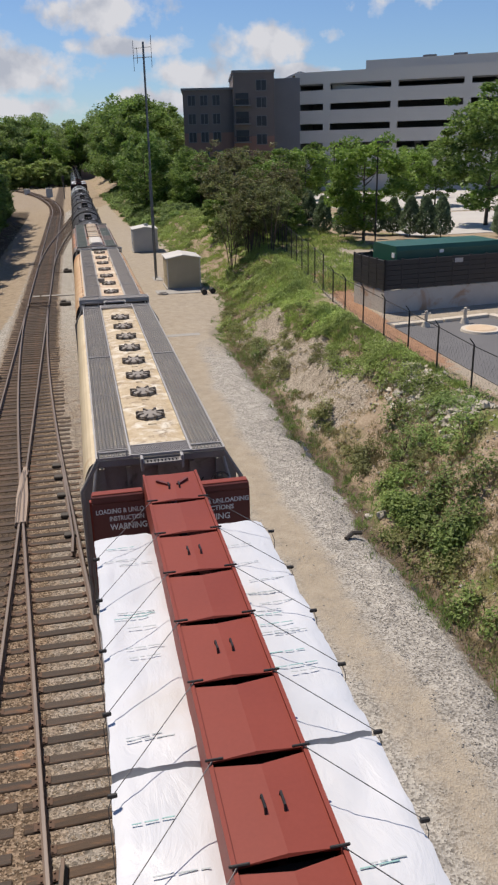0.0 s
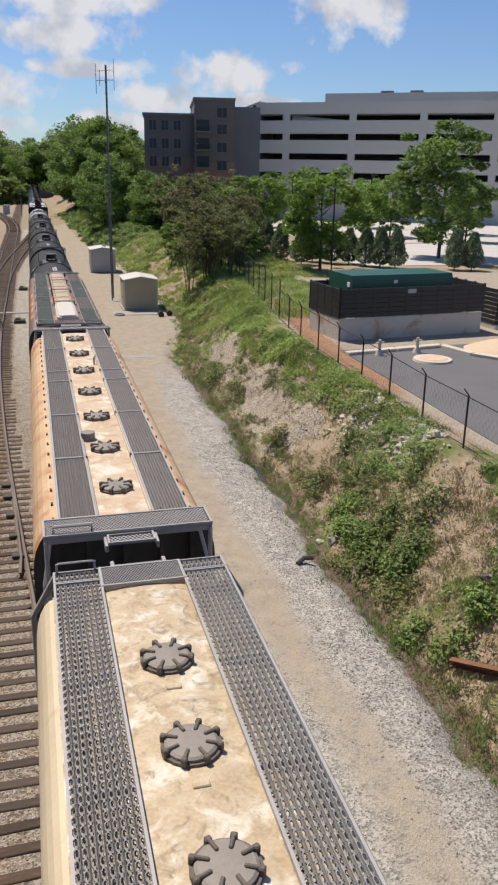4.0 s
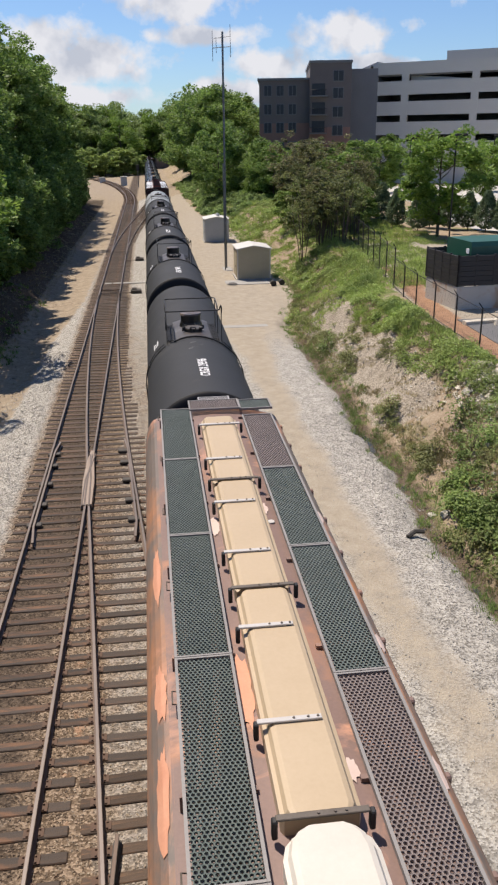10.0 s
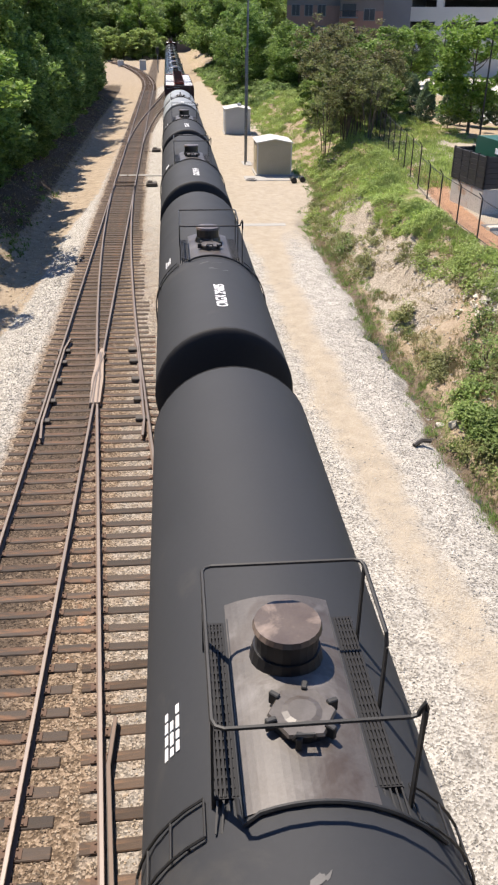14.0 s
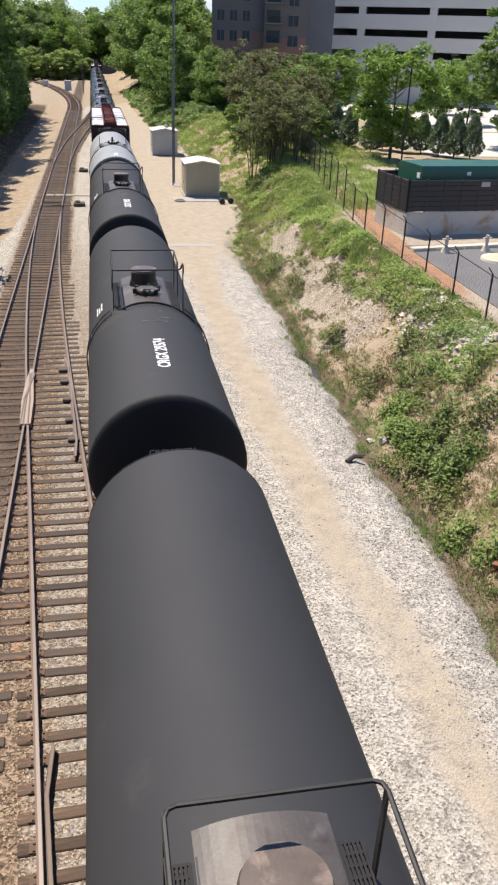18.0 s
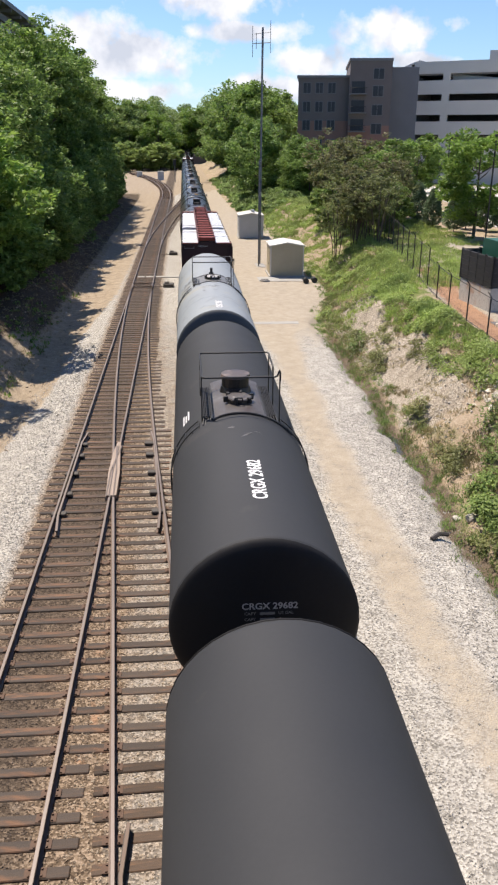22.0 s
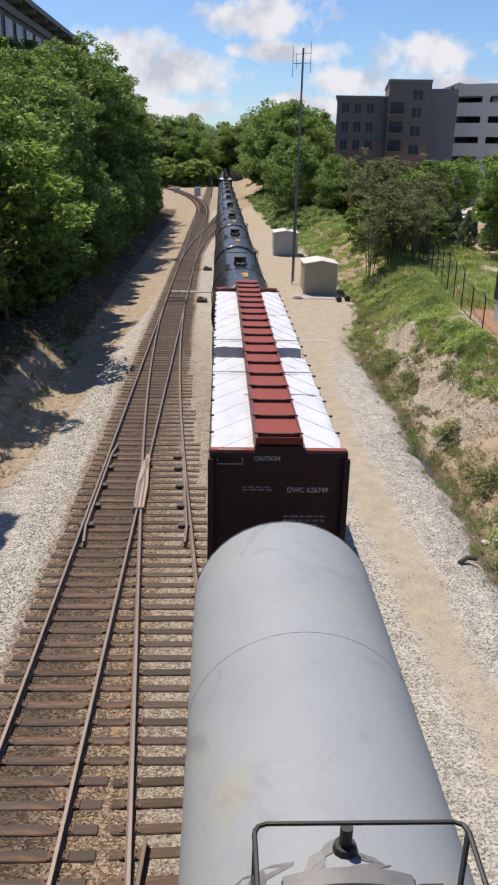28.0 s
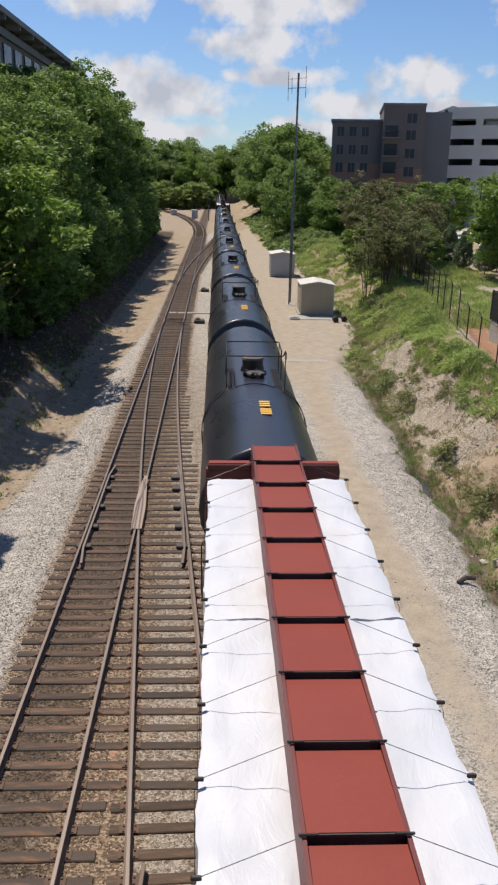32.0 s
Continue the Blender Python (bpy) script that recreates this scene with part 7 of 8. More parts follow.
def left_block():
    b = root("office_building", pose(-17.5, 42, 0), "tall dark building with overhanging roof behind trees", "building")
    bm = bmesh.new(); box(bm, -22, 0, 0, 78, 2, 23.0); part("wall", bm, "brick_dark", b)
    bm = bmesh.new(); box(bm, -23, 1.6, -1.5, 79.5, 23.4, 23.9); part("roof", bm, "panel_grey", b)
    bm = bmesh.new(); box(bm, -22, 0.3, -0.3, 78.3, 22.3, 23.0); part("frieze", bm, "panel_grey", b)
    for z in (17.2, 20.0):
        for k in range(18):
            bm = bmesh.new(); box(bm, 0.0, 0.12, 1.5 + k * 4.3, 4.3 + k * 4.3, z, z + 1.8); part("window", bm, "glass", b)
    for k in range(14):
        bm = bmesh.new(); box(bm, 0.1, 1.5, 2 + k * 5.6, 2.3 + k * 5.6, 23.0, 23.4); part("rafter", bm, "panel_grey", b)


garage()
apartment()
left_block()
lot = root("parking_lot", Matrix(), "pale concrete parking lot beyond the shrubs", "parking lot", kind="structure")
for y0, y1, x0, x1 in ((72, 96, 33, 90), (97.5, 145, 38, 110)):
    bm = bmesh.new(); box(bm, x0, x1, y0, y1, PZ - 0.4, PZ + 0.06); part("slab", bm, "lot", lot)

wl = root("retaining_wall", pose(0, 334, 0), "dark stone retaining walls beside the line", "wall", kind="structure")
for x0, x1 in ((-6.0, 1.3), (6.3, 13.0)):
    bm = bmesh.new(); box(bm, x0, x1, 0, 1.2, -1, 3.9); part("wall_face", bm, "brick_dark", wl)

# ---- bridge under the camera ----
br = root("bridge_deck", pose(2.427, 0.253, 0, 0, 0, -28), "bridge with brown painted steel handrail", "bridge", kind="structure")
# deck depth, girders, far parapet and abutments are unseen, added to block sky light
bm = bmesh.new(); box(bm, -40, 40, -17, -0.02, 8.55, 8.95); part("deck", bm, "concrete", br)
for k in range(6):
    bm = bmesh.new(); box(bm, -40, 40, -16.2 + k * 3.1, -15.8 + k * 3.1, 7.2, 8.55); part("girder", bm, "bridge", br)
bm = bmesh.new(); box(bm, -40, 40, -17.0, -16.7, 8.95, 10.2); part("parapet", bm, "concrete", br)
for x in (-12.0, 17.0):
    bm = bmesh.new(); box(bm, x - 1, x + 1, -17, -1.2, -0.6, 7.2); part("abutment", bm, "concrete", br)
bm = bmesh.new()
rp = [(-0.141, 10.045), (-0.012, 10.045), (0.0, 10.057)]
rp += [(-0.016 + 0.016 * math.cos(radians(a)), 10.114 + 0.016 * math.sin(radians(a))) for a in range(0, 91, 15)]
rp += [(-0.113 - 0.028 * math.sin(radians(a)), 10.102 + 0.028 * math.cos(radians(a))) for a in range(0, 91, 10)]
loft(bm, [[(x, y, z) for y, z in rp] for x in (-40, -10, 0, 10, 40)])
part("handrail", bm, "bridge", br, "brown painted steel handrail", smooth=True)
for k in range(-13, 13):
    bm = bmesh.new(); box(bm, k * 3 + 1.54, k * 3 + 4.44, -0.085, -0.06, 9.0, 10.044); part("infill_panel", bm, "bridge", br)
for k in range(-13, 14):
    bm = bmesh.new(); box(bm, k * 3 + 1.45, k * 3 + 1.53, -0.11, -0.03, 8.9, 10.046); part("rail_post", bm, "bridge", br)

# ---- trees ----


def crown_mesh(name, seed, rx, ry, rz, clumps, leaves, size, mat, base=0.15, rough=0.06):
    """Leaf blades in many clumps on and inside an uneven hull, centred over the trunk."""
    rs = np.random.RandomState(seed)
    u = rs.normal(size=(clumps, 3))
    u /= np.linalg.norm(u, axis=1)[:, None]
    rad = rs.uniform(0.35, 1.0, clumps) ** 0.6
    cen = u * rad[:, None] * np.array([rx, ry, rz])
    cen += rs.normal(size=cen.shape) * rough * np.array([rx, ry, rz])
    cr = rs.uniform(0.1, 0.27, clumps) * (1 + 2.2 * (rough - 0.06)) * min(rx, rz)
    per = leaves // clumps
    v = rs.normal(size=(clumps, per, 3))
    v /= np.linalg.norm(v, axis=2)[:, :, None]
    v[:, :, 2] = v[:, :, 2] * 0.8 + 0.15
    p = cen[:, None, :] + v * cr[:, None, None] * rs.uniform(0.6, 1.08, (clumps, per, 1)) * np.array([1.15, 1.15, 0.8])
    p = p.reshape(-1, 3)
    n = len(p)
    a = rs.normal(size=(n, 3)); a[:, 2] *= 0.5
    a /= np.linalg.norm(a, axis=1)[:, None]
    b = np.cross(a, rs.normal(size=(n, 3)))
    b[:, 2] *= 0.4
    b /= np.linalg.norm(b, axis=1)[:, None]
    s = size * rs.uniform(0.55, 1.3, (n, 1))
    c = np.cross(a, b) * s * 0.25
    tri = np.stack([p - a * s, p + b * s * 0.75 + c, p + a * s * 0.9 - b * s * 0.35], 1)
    tri[:, :, 2] += rz * (1 + base)
    me = bpy.data.meshes.new(name)
    me.from_pydata(tri.reshape(-1, 3).tolist(), [], np.arange(n * 3).reshape(-1, 3).tolist())
    me.materials.append(M[mat])
    return me


def column_mesh(name, seed, r, h, leaves, size, mat):
    """Dense upright foliage that tapers to a blunt tip, thicker below the middle."""
    rs = np.random.RandomState(seed)
    u = rs.uniform(0, 1, leaves) ** 0.8
    a = rs.uniform(0, math.tau, leaves)
    lump = 1 + 0.16 * np.sin(a * 3 + u * 9 + seed) + 0.12 * np.sin(a * 5 - u * 17)
    rr = r * np.clip(np.minimum((u + 0.08) * 5, 1.0), 0, 1) * (1 - u ** 2.2 * 0.82) * lump * rs.uniform(0.55, 1.05, leaves) ** 0.5
    p = np.stack([rr * np.cos(a), rr * np.sin(a), u * h], 1)
    d = rs.normal(size=(leaves, 3)); d[:, 2] = np.abs(d[:, 2]) + 0.3
    d /= np.linalg.norm(d, axis=1)[:, None]
    b = np.cross(d, rs.normal(size=(leaves, 3)))
    b /= np.linalg.norm(b, axis=1)[:, None]
    s = size * rs.uniform(0.6, 1.3, (leaves, 1))
    tri = np.stack([p - b * s * 0.4, p + b * s * 0.4, p + d * s * 1.4], 1)
    me = bpy.data.meshes.new(name)
    me.from_pydata(tri.reshape(-1, 3).tolist(), [], np.arange(leaves * 3).reshape(-1, 3).tolist())
    me.materials.append(M[mat])
    return me


def tree(name, x, y, h, crown, hull, label, category="tree", group="", trunk=0.18, stem=0.35, seed=0, z=None, scale=1.0, limbs=7):
    """A tapered trunk, limbs reaching into the crown, and the crown itself."""
    rnd = random.Random(seed)
    rx, ry, rz = hull
    t = root(name, pose(x, y, (ground_z(x, y) if z is None else z) - 0.05, 0, 0, rnd.uniform(0, 360)), label, category, group)
    bm = bmesh.new()
    k = h * stem
    loft(bm, [[(r * math.cos(i * math.tau / 8) + ox, r * math.sin(i * math.tau / 8) + oy, zz) for i in range(8)]
              for zz, r, ox, oy in ((-0.3, trunk * 1.5, 0, 0), (0.3, trunk * 1.05, 0, 0), (k, trunk * 0.8, trunk * 0.5, 0), (h * 0.62, trunk * 0.45, 0, trunk * 0.6), (h * 0.9, trunk * 0.12, 0, 0))])
    part("trunk", bm, "bark", t, smooth=True)
    for i in range(limbs):
        bm = bmesh.new()
        a = i * math.tau / limbs + rnd.uniform(-0.4, 0.4)
        z0 = h * rnd.uniform(stem * 0.7, 0.6)
        l = rx * rnd.uniform(0.5, 0.85)
        q = Vector((l * math.cos(a), l * math.sin(a) * ry / rx, z0 + h * rnd.uniform(0.1, 0.28)))
        mid = Vector((q.x * 0.45, q.y * 0.45, z0 + (q.z - z0) * 0.35))
        for p0, p1, r in ((Vector((0, 0, z0)), mid, trunk * 0.36), (mid, q, trunk * 0.2)):
            tube(bm, [p0, p1], r, 5)
        part("limb", bm, "bark", t)
    co = new("crown", crown)
    co.parent = t
    co.location.z = h - 2 * rz * 1.0 - rz * 0.15
    t.scale = (scale,) * 3
    return t


def build_trees():
    big = [crown_mesh("crown_mesh", 3 + i, 4.4, 4.4, 5.6, 75, 15000, 0.21, "leaf_dark" if i % 2 == 0 else "leaf_mid", rough=0.13) for i in range(4)]
    light = [crown_mesh("crown_mesh", 20 + i, 3.4, 3.4, 3.6, 64, 12000, 0.17, "leaf_light", rough=0.12) for i in range(2)]
    lotc = [crown_mesh("crown_mesh", 30 + i, 2.9, 2.9, 3.3, 80, 13000, 0.15, "leaf_mid" if i else "leaf_light") for i in range(2)]
    olive = [crown_mesh("crown_mesh", 40 + i, 2.1, 2.1, 2.3, 46, 2900, 0.12, ("leaf_olive", "leaf_bronze", "leaf_olive")[i]) for i in range(3)]
    farc = [crown_mesh("crown_mesh", 50 + i, 5.5, 5.5, 6.5, 60, 15000, 0.24, ("leaf_haze", "leaf_haze", "leaf_light")[i], rough=0.1) for i in range(3)]
    mids = [crown_mesh("crown_mesh", 54 + i, 5.5, 5.5, 6.5, 60, 12000, 0.26, ("leaf_dark", "leaf_mid")[i], rough=0.12) for i in range(2)]
    farb = crown_mesh("foliage_mesh", 90, 3.2, 3.2, 2.6, 60, 3500, 0.3, "grass")
    bush = [crown_mesh("foliage_mesh", 70 + i, 2.1, 2.1, 1.5, 60, 5000, 0.15, ("leaf_dark", "leaf_mid")[i]) for i in range(2)]
    ever = [column_mesh("crown_mesh", 60 + i, 0.9, 3.1, 5200, 0.13, "leaf_ever") for i in range(3)]
    rnd = random.Random(5)
    grp = "trees on the wooded bank"
    # tall dark wood beside the left-hand track
    y = 20.0
    i = 0
    while y < 178:
        x = lin(y, [(20, -19.0), (44, -17.0), (58, -12.9), (90, -12.2), (140, -13.6), (178, -20)]) + rnd.uniform(-0.8, 0.8) - (2.0 if i % 3 == 1 else 0)
        h = lin(y, [(20, 11), (48, 12.4), (60, 14.6), (80, 17), (110, 18.2), (178, 18)]) * rnd.uniform(0.9, 1.06)
        s = h / 17.0
        tree("deciduous_tree", x, y, 17.0, big[i % 4], (4.4, 4.4, 5.6), "tall dark green deciduous tree on the wooded bank", "tree", grp, 0.3, 0.25, i, scale=s)
        x2 = x - rnd.uniform(4.5, 6.5)
        tree("deciduous_tree", x2, y + 2.6, 17.0, big[(i + 1) % 4], (4.4, 4.4, 5.6), "tall dark green deciduous tree deeper in the wood", "tree", grp, 0.3, 0.25, i + 100, scale=s * rnd.uniform(0.85, 1.0))
        y += rnd.uniform(5.0, 6.6)
        i += 1
    for k, (x, y, s) in enumerate(((-9.3, 44.0, 1.3), (-10.0, 52, 1.2), (-14.5, 38, 1.2), (-8.6, 66, 0.8), (-9.0, 80, 0.8), (-9.2, 95, 0.8), (-8.8, 112, 0.9), (-9.5, 58, 0.8))):
        tree("understorey_tree", x, y, 8.2, light[k % 2] if k < 3 else big[k % 4], (3.4, 3.4, 3.6) if k < 3 else (4.4, 4.4, 5.6), "bushy fresh green young tree at the wood's edge", "tree", grp, 0.14, 0.2, 300 + k, scale=s if k < 3 else s * 0.55 + 0.1)
    for k, (x, y, s) in enumerate(((-11.2, 36.5, 0.8), (-10.2, 25.5, 0.78), (-10.6, 50.5, 0.74), (-10.2, 57.0, 0.78), (-11.4, 73.0, 0.74), (-11.6, 92.0, 0.76), (-11.4, 115.0, 0.8))):
        tree("deciduous_tree", x, y, 17.0, big[k % 4], (4.4, 4.4, 5.6), "mid-sized green tree leaning over the track shoulder", "tree", grp, 0.26, 0.25, 1700 + k, scale=s)
    low = [crown_mesh("crown_mesh", 110 + i, 3.0, 3.0, 3.7, 110, 9000, 0.17, ("leaf_dark", "leaf_mid", "leaf_dark")[i]) for i in range(3)]
    for k in range(26):
        y = 56 + k * 4.9 + rnd.uniform(-1.3, 1.3)
        x = lin(y, [(56, -10.0), (90, -9.4), (140, -10.4), (185, -15)]) + rnd.uniform(-0.8, 0.6)
        tree("understorey_tree", x, y, 7.6, low[k % 3], (3.0, 3.0, 3.7), "leafy young tree with branches down to the ground", "tree", grp, 0.1, 0.15, 1300 + k, scale=rnd.uniform(0.8, 1.15), limbs=5)
    # undergrowth along the foot of the wood
    for k in range(46):
        y = 40 + k * 2.6 + rnd.uniform(-0.8, 0.8)
        x = lin(y, [(26, -12.5), (36, -10.6), (48, -9.4), (100, -8.4), (140, -9.4), (165, -14)]) + rnd.uniform(-0.9, 0.5)
        b = root("bush", pose(x, y, ground_z(x, y) - 0.5, 0, 0, rnd.uniform(0, 360)), "dense shaded bush at the foot of the wood", "bush", grp)
        co = new("foliage", bush[k % 2]); co.parent = b
        bm = bmesh.new()
        for j in range(4):
            a = j * 1.6
            tube(bm, [(0, 0, -0.1), (0.3 * math.cos(a), 0.3 * math.sin(a), 0.8), (0.8 * math.cos(a), 0.8 * math.sin(a), 1.8)], 0.03, 5)
        part("stem", bm, "bark", b)
        b.scale = (rnd.uniform(0.8, 1.3),) * 3
    # far wood that closes the line
    grp = "far wood"
    for k in range(84):
        a = k % 3
        sc = rnd.uniform(0.85, 1.2)
        if k < 28:
            x, y = -62 + k * 2.2 + rnd.uniform(-2, 2), rnd.uniform(296, 330)
            sc *= 1.3
        elif k < 46:
            x, y = rnd.uniform(-60, 70), rnd.uniform(322, 380)
            sc *= 1.42
        else:
            y = rnd.uniform(172, 318)
            x = rnd.uniform(lin(y, [(172, 14.5), (318, 13)]), 2.5 + 0.118 * y)
            sc = (9.6 + 0.045 * y) / 15.4 * rnd.uniform(0.72, 1.05)
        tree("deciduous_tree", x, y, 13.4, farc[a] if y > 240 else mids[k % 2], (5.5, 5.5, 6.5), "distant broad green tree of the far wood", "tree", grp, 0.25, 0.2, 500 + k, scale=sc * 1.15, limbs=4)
    for k in range(14):
        x, y = -17 + k * 2.6 + rnd.uniform(-1, 1), rnd.uniform(345, 385)
        x += 6.5 if x > 0 else 0
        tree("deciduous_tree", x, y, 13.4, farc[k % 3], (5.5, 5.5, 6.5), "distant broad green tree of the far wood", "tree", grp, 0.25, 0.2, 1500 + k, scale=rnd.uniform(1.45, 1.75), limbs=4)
    for k in range(26):
        x, y = -40 + k * 1.6 + rnd.uniform(-1, 1), lin(k, [(0, 268), (25, 285)]) + rnd.uniform(-4, 4)
        b = root("bush", pose(x, y, ground_z(x, y) - 0.6, 0, 0, rnd.uniform(0, 360)), "pale green bush before the far wood", "bush", grp)
        co = new("foliage", farb); co.parent = b
        bm = bmesh.new(); tube(bm, [(0, 0, 0), (0.2, 0.1, 2.0)], 0.08, 5); part("stem", bm, "bark", b)
        b.scale = (rnd.uniform(1.0, 1.9),) * 3
    # brush on the bank behind the sheds
    grp = "thicket on the grassy bank"
    for k in range(44):
        y = rnd.uniform(65, 101)
        x = 2.5 + y * rnd.uniform(0.172, 0.262)
        ol = k % 6 != 5
        t = tree("thicket_tree", x, y, 6.9, olive[k % 3] if ol else lotc[1], (2.1, 2.1, 2.3) if ol else (2.9, 2.9, 3.3), "sparse brownish green tree with several thin stems", "tree", grp, 0.07, 0.3, 700 + k, scale=rnd.uniform(0.6, 1.05) if y < 85 else rnd.uniform(0.9, 1.3), limbs=7)
        for j in range(3):
            a = rnd.uniform(0, 6.28)
            bm = bmesh.new(); tube(bm, [(0.25 * math.cos(a), 0.25 * math.sin(a), -0.2), (0.6 * math.cos(a), 0.6 * math.sin(a), 2.2), (1.3 * math.cos(a), 1.3 * math.sin(a), 5.0)], 0.045, 5); part("stem", bm, "bark", t)
    for k in range(24):
        y = rnd.uniform(100, 150)
        y += 20
        x = rnd.uniform(13.5, 2.5 + 0.2 * y)
        lim = 1.0 if x < 2.5 + 0.11 * y else 0.68
        tree("deciduous_tree", x, y, 12.0, mids[k % 2], (5.5, 5.5, 6.5), "leafy green tree on the grassy bank", "tree", grp, 0.2, 0.2, 800 + k, scale=rnd.uniform(0.75, 1.0) * lim, limbs=4)
    # evergreens in a row behind the fence
    grp = "clipped evergreens behind the fence"
    for k, (x, y) in enumerate(((25.4, 92), (25.8, 87.7), (26.7, 83.8), (26.4, 77.6), (27.4, 74.0), (29.4, 76.5), (30.6, 74.5), (32.3, 74.0), (33.2, 72), (34.2, 70.8), (35.4, 70), (40.5, 68), (42, 67.5), (24.6, 96))):
        t = root("evergreen_shrub", pose(x, y, ground_z(x, y) - 0.03, 0, 0, rnd.uniform(0, 360)), "dense upright blue-green evergreen shrub", "shrub", grp)
        bm = bmesh.new(); tube(bm, [(0, 0, -0.1), (0.02, 0, 0.6), (0, 0.02, 2.6)], 0.05, 6); part("trunk", bm, "bark", t)
        co = new("crown", ever[k % 3]); co.parent = t; co.location.z = 0.25
        t.scale = (rnd.uniform(0.92, 1.15),) * 3
    # trees of the parking lot
    grp = "parking lot trees"
    for k, (x, y, s) in enumerate(((27.6, 69.2, 1.25), (44.3, 78.4, 1.8), (46.5, 104, 1.0), (51.6, 107, 1.1), (47.4, 132, 1.1), (58.5, 98, 1.05), (36, 118, 1.1), (40, 128, 1.15), (66, 112, 1.1), (31, 122, 1.0), (56, 126, 1.1), (72, 96, 1.1), (80, 110, 1.1))):
        tree("parking_lot_tree", x, y, 7.6, lotc[k % 2], (2.9, 2.9, 3.3), "round-headed green tree in the parking lot", "tree", grp, 0.11, 0.25, 950 + k, scale=s)


build_trees()

# ---- weeds, rubble and litter on the bank ----


def scatter(name, n, place, blade, material, label, seed):
    """Many small blades in one mesh. place(rs) gives (x, y, height, width, lean); blade count for each clump."""
    rs = np.random.RandomState(seed)
    vs, fs = [], []
    for _ in range(n):
        q = place(rs)
        if q is None:
            continue
        x, y, h, w, spread = q
        z = ground_z(x, y)
        for _ in range(blade):
            a = rs.uniform(0, math.tau)
            r = spread * rs.uniform(0, 1) ** 0.6
            bx, by = x + r * math.cos(a), y + r * math.sin(a)
            hh = h * rs.uniform(0.35, 1.0) * (1.15 - 0.6 * r / (spread + 1e-6))
            la = rs.uniform(0, math.tau)
            lx, ly = 0.45 * hh * math.cos(la), 0.45 * hh * math.sin(la)
            px, py = -math.sin(la) * w, math.cos(la) * w
            k = len(vs)
            m = rs.uniform(0.4, 0.7)
            vs += [(bx + lx * 0.1, by + ly * 0.1, z + hh * m * 0.3), (bx + lx * 0.5 + px, by + ly * 0.5 + py, z + hh * m), (bx + lx, by + ly, z + hh), (bx + lx * 0.5 - px, by + ly * 0.5 - py, z + hh * m)]
            fs.append((k, k + 1, k + 2, k + 3))
    ob = mesh_from(name, vs, fs, material)
    return tagged(ob, label, "weeds", kind="stuff")


def on_bank(rs, lo, hi, y0=6.0, y1=62.0):
    y = y0 + (y1 - y0) * rs.uniform() ** 1.35
    t, c = toe(y), crest(y)
    return t + (c - t) * rs.uniform(lo, hi), y


def green_spot(x, y, k=0.0):
    return noise.noise((x * 0.33, y * 0.22, 7)) + 0.6 * noise.noise((x * 0.9, y * 0.7, 2)) + k


def broad(rs):
    x, y = on_bank(rs, 0.1, 1.05, 6, 60)
    u = (x - toe(y)) / (crest(y) - toe(y))
    g = green_spot(x, y) + 0.3 * sm(25, 15, y)
    if g < 0.26 + 1.2 * bareness(x, y) + 0.2 * sm(0.5, 0.1, u) + 0.2 * sm(26, 34, y) + 2 * sm(1.1, 0.8, abs(x - 14.45)) * sm(21.5, 22.3, y) * (1 - sm(28.5, 29.5, y)):
        return None
    return x, y, 0.16 + 0.45 * min(max(g, 0), 0.8) * rs.uniform(0.6, 1.1), rs.uniform(0.011, 0.024), rs.uniform(0.15, 0.35)


def fresh(rs):
    x, y = on_bank(rs, 0.42, 1.12, 25, 66)
    u = (x - toe(y)) / (crest(y) - toe(y))
    g = green_spot(x, y, 0.32) - 0.35 * sm(0.7, 0.4, u)
    if g < -0.12 + 1.2 * bareness(x, y) or (abs(x - 14.45) < 0.95 and 22 < y < 29):
        return None
    return x, y, 0.12 + 0.35 * min(g, 0.7) * rs.uniform(0.6, 1.1), rs.uniform(0.012, 0.026), rs.uniform(0.15, 0.3)


def dry(rs):
    x, y = on_bank(rs, -0.08, 0.85, 6, 64)
    u = (x - toe(y)) / (crest(y) - toe(y))
    if green_spot(x, y) > 0.25 or rs.uniform() < 0.7 * sm(0.15, 0.3, u) * sm(22, 30, y):
        return None
    return x, y, rs.uniform(0.1, 0.34), rs.uniform(0.008, 0.018), rs.uniform(0.1, 0.25)


def scrub(rs):
    x, y = on_bank(rs, -0.06, 1.0, 6, 64)
    u = (x - toe(y)) / (crest(y) - toe(y))
    if noise.noise((x * 0.6, y * 0.5, 21)) < -0.12 + 0.6 * bareness(x, y) + 0.25 * sm(0.15, 0.3, u) * sm(0.75, 0.6, u) * sm(22, 30, y):
        return None
    return x, y, rs.uniform(0.1, 0.4), rs.uniform(0.006, 0.018), rs.uniform(0.12, 0.35)


def verge(rs):
    y = 8 + 95 * rs.uniform() ** 1.2
    x = toe(y) + rs.normal() * 0.35 - 0.15
    return x, y, rs.uniform(0.1, 0.42), rs.uniform(0.006, 0.016), rs.uniform(0.1, 0.28)


def backgrass(rs):
    y = rs.uniform(45, 130)
    x = toe(y) + rs.uniform(0.3, 14 if 64 < y < 90 else 10)
    return x, y, rs.uniform(0.2, 0.5), rs.uniform(0.012, 0.035), rs.uniform(0.3, 0.5)


def leftbrush(rs):
    y = rs.uniform(14, 60)
    x = -5.2 - abs(rs.normal()) * 2.4
    if green_spot(x, y) < 0.0:
        return None
    return x, y, rs.uniform(0.12, 0.4), rs.uniform(0.02, 0.05), rs.uniform(0.1, 0.3)


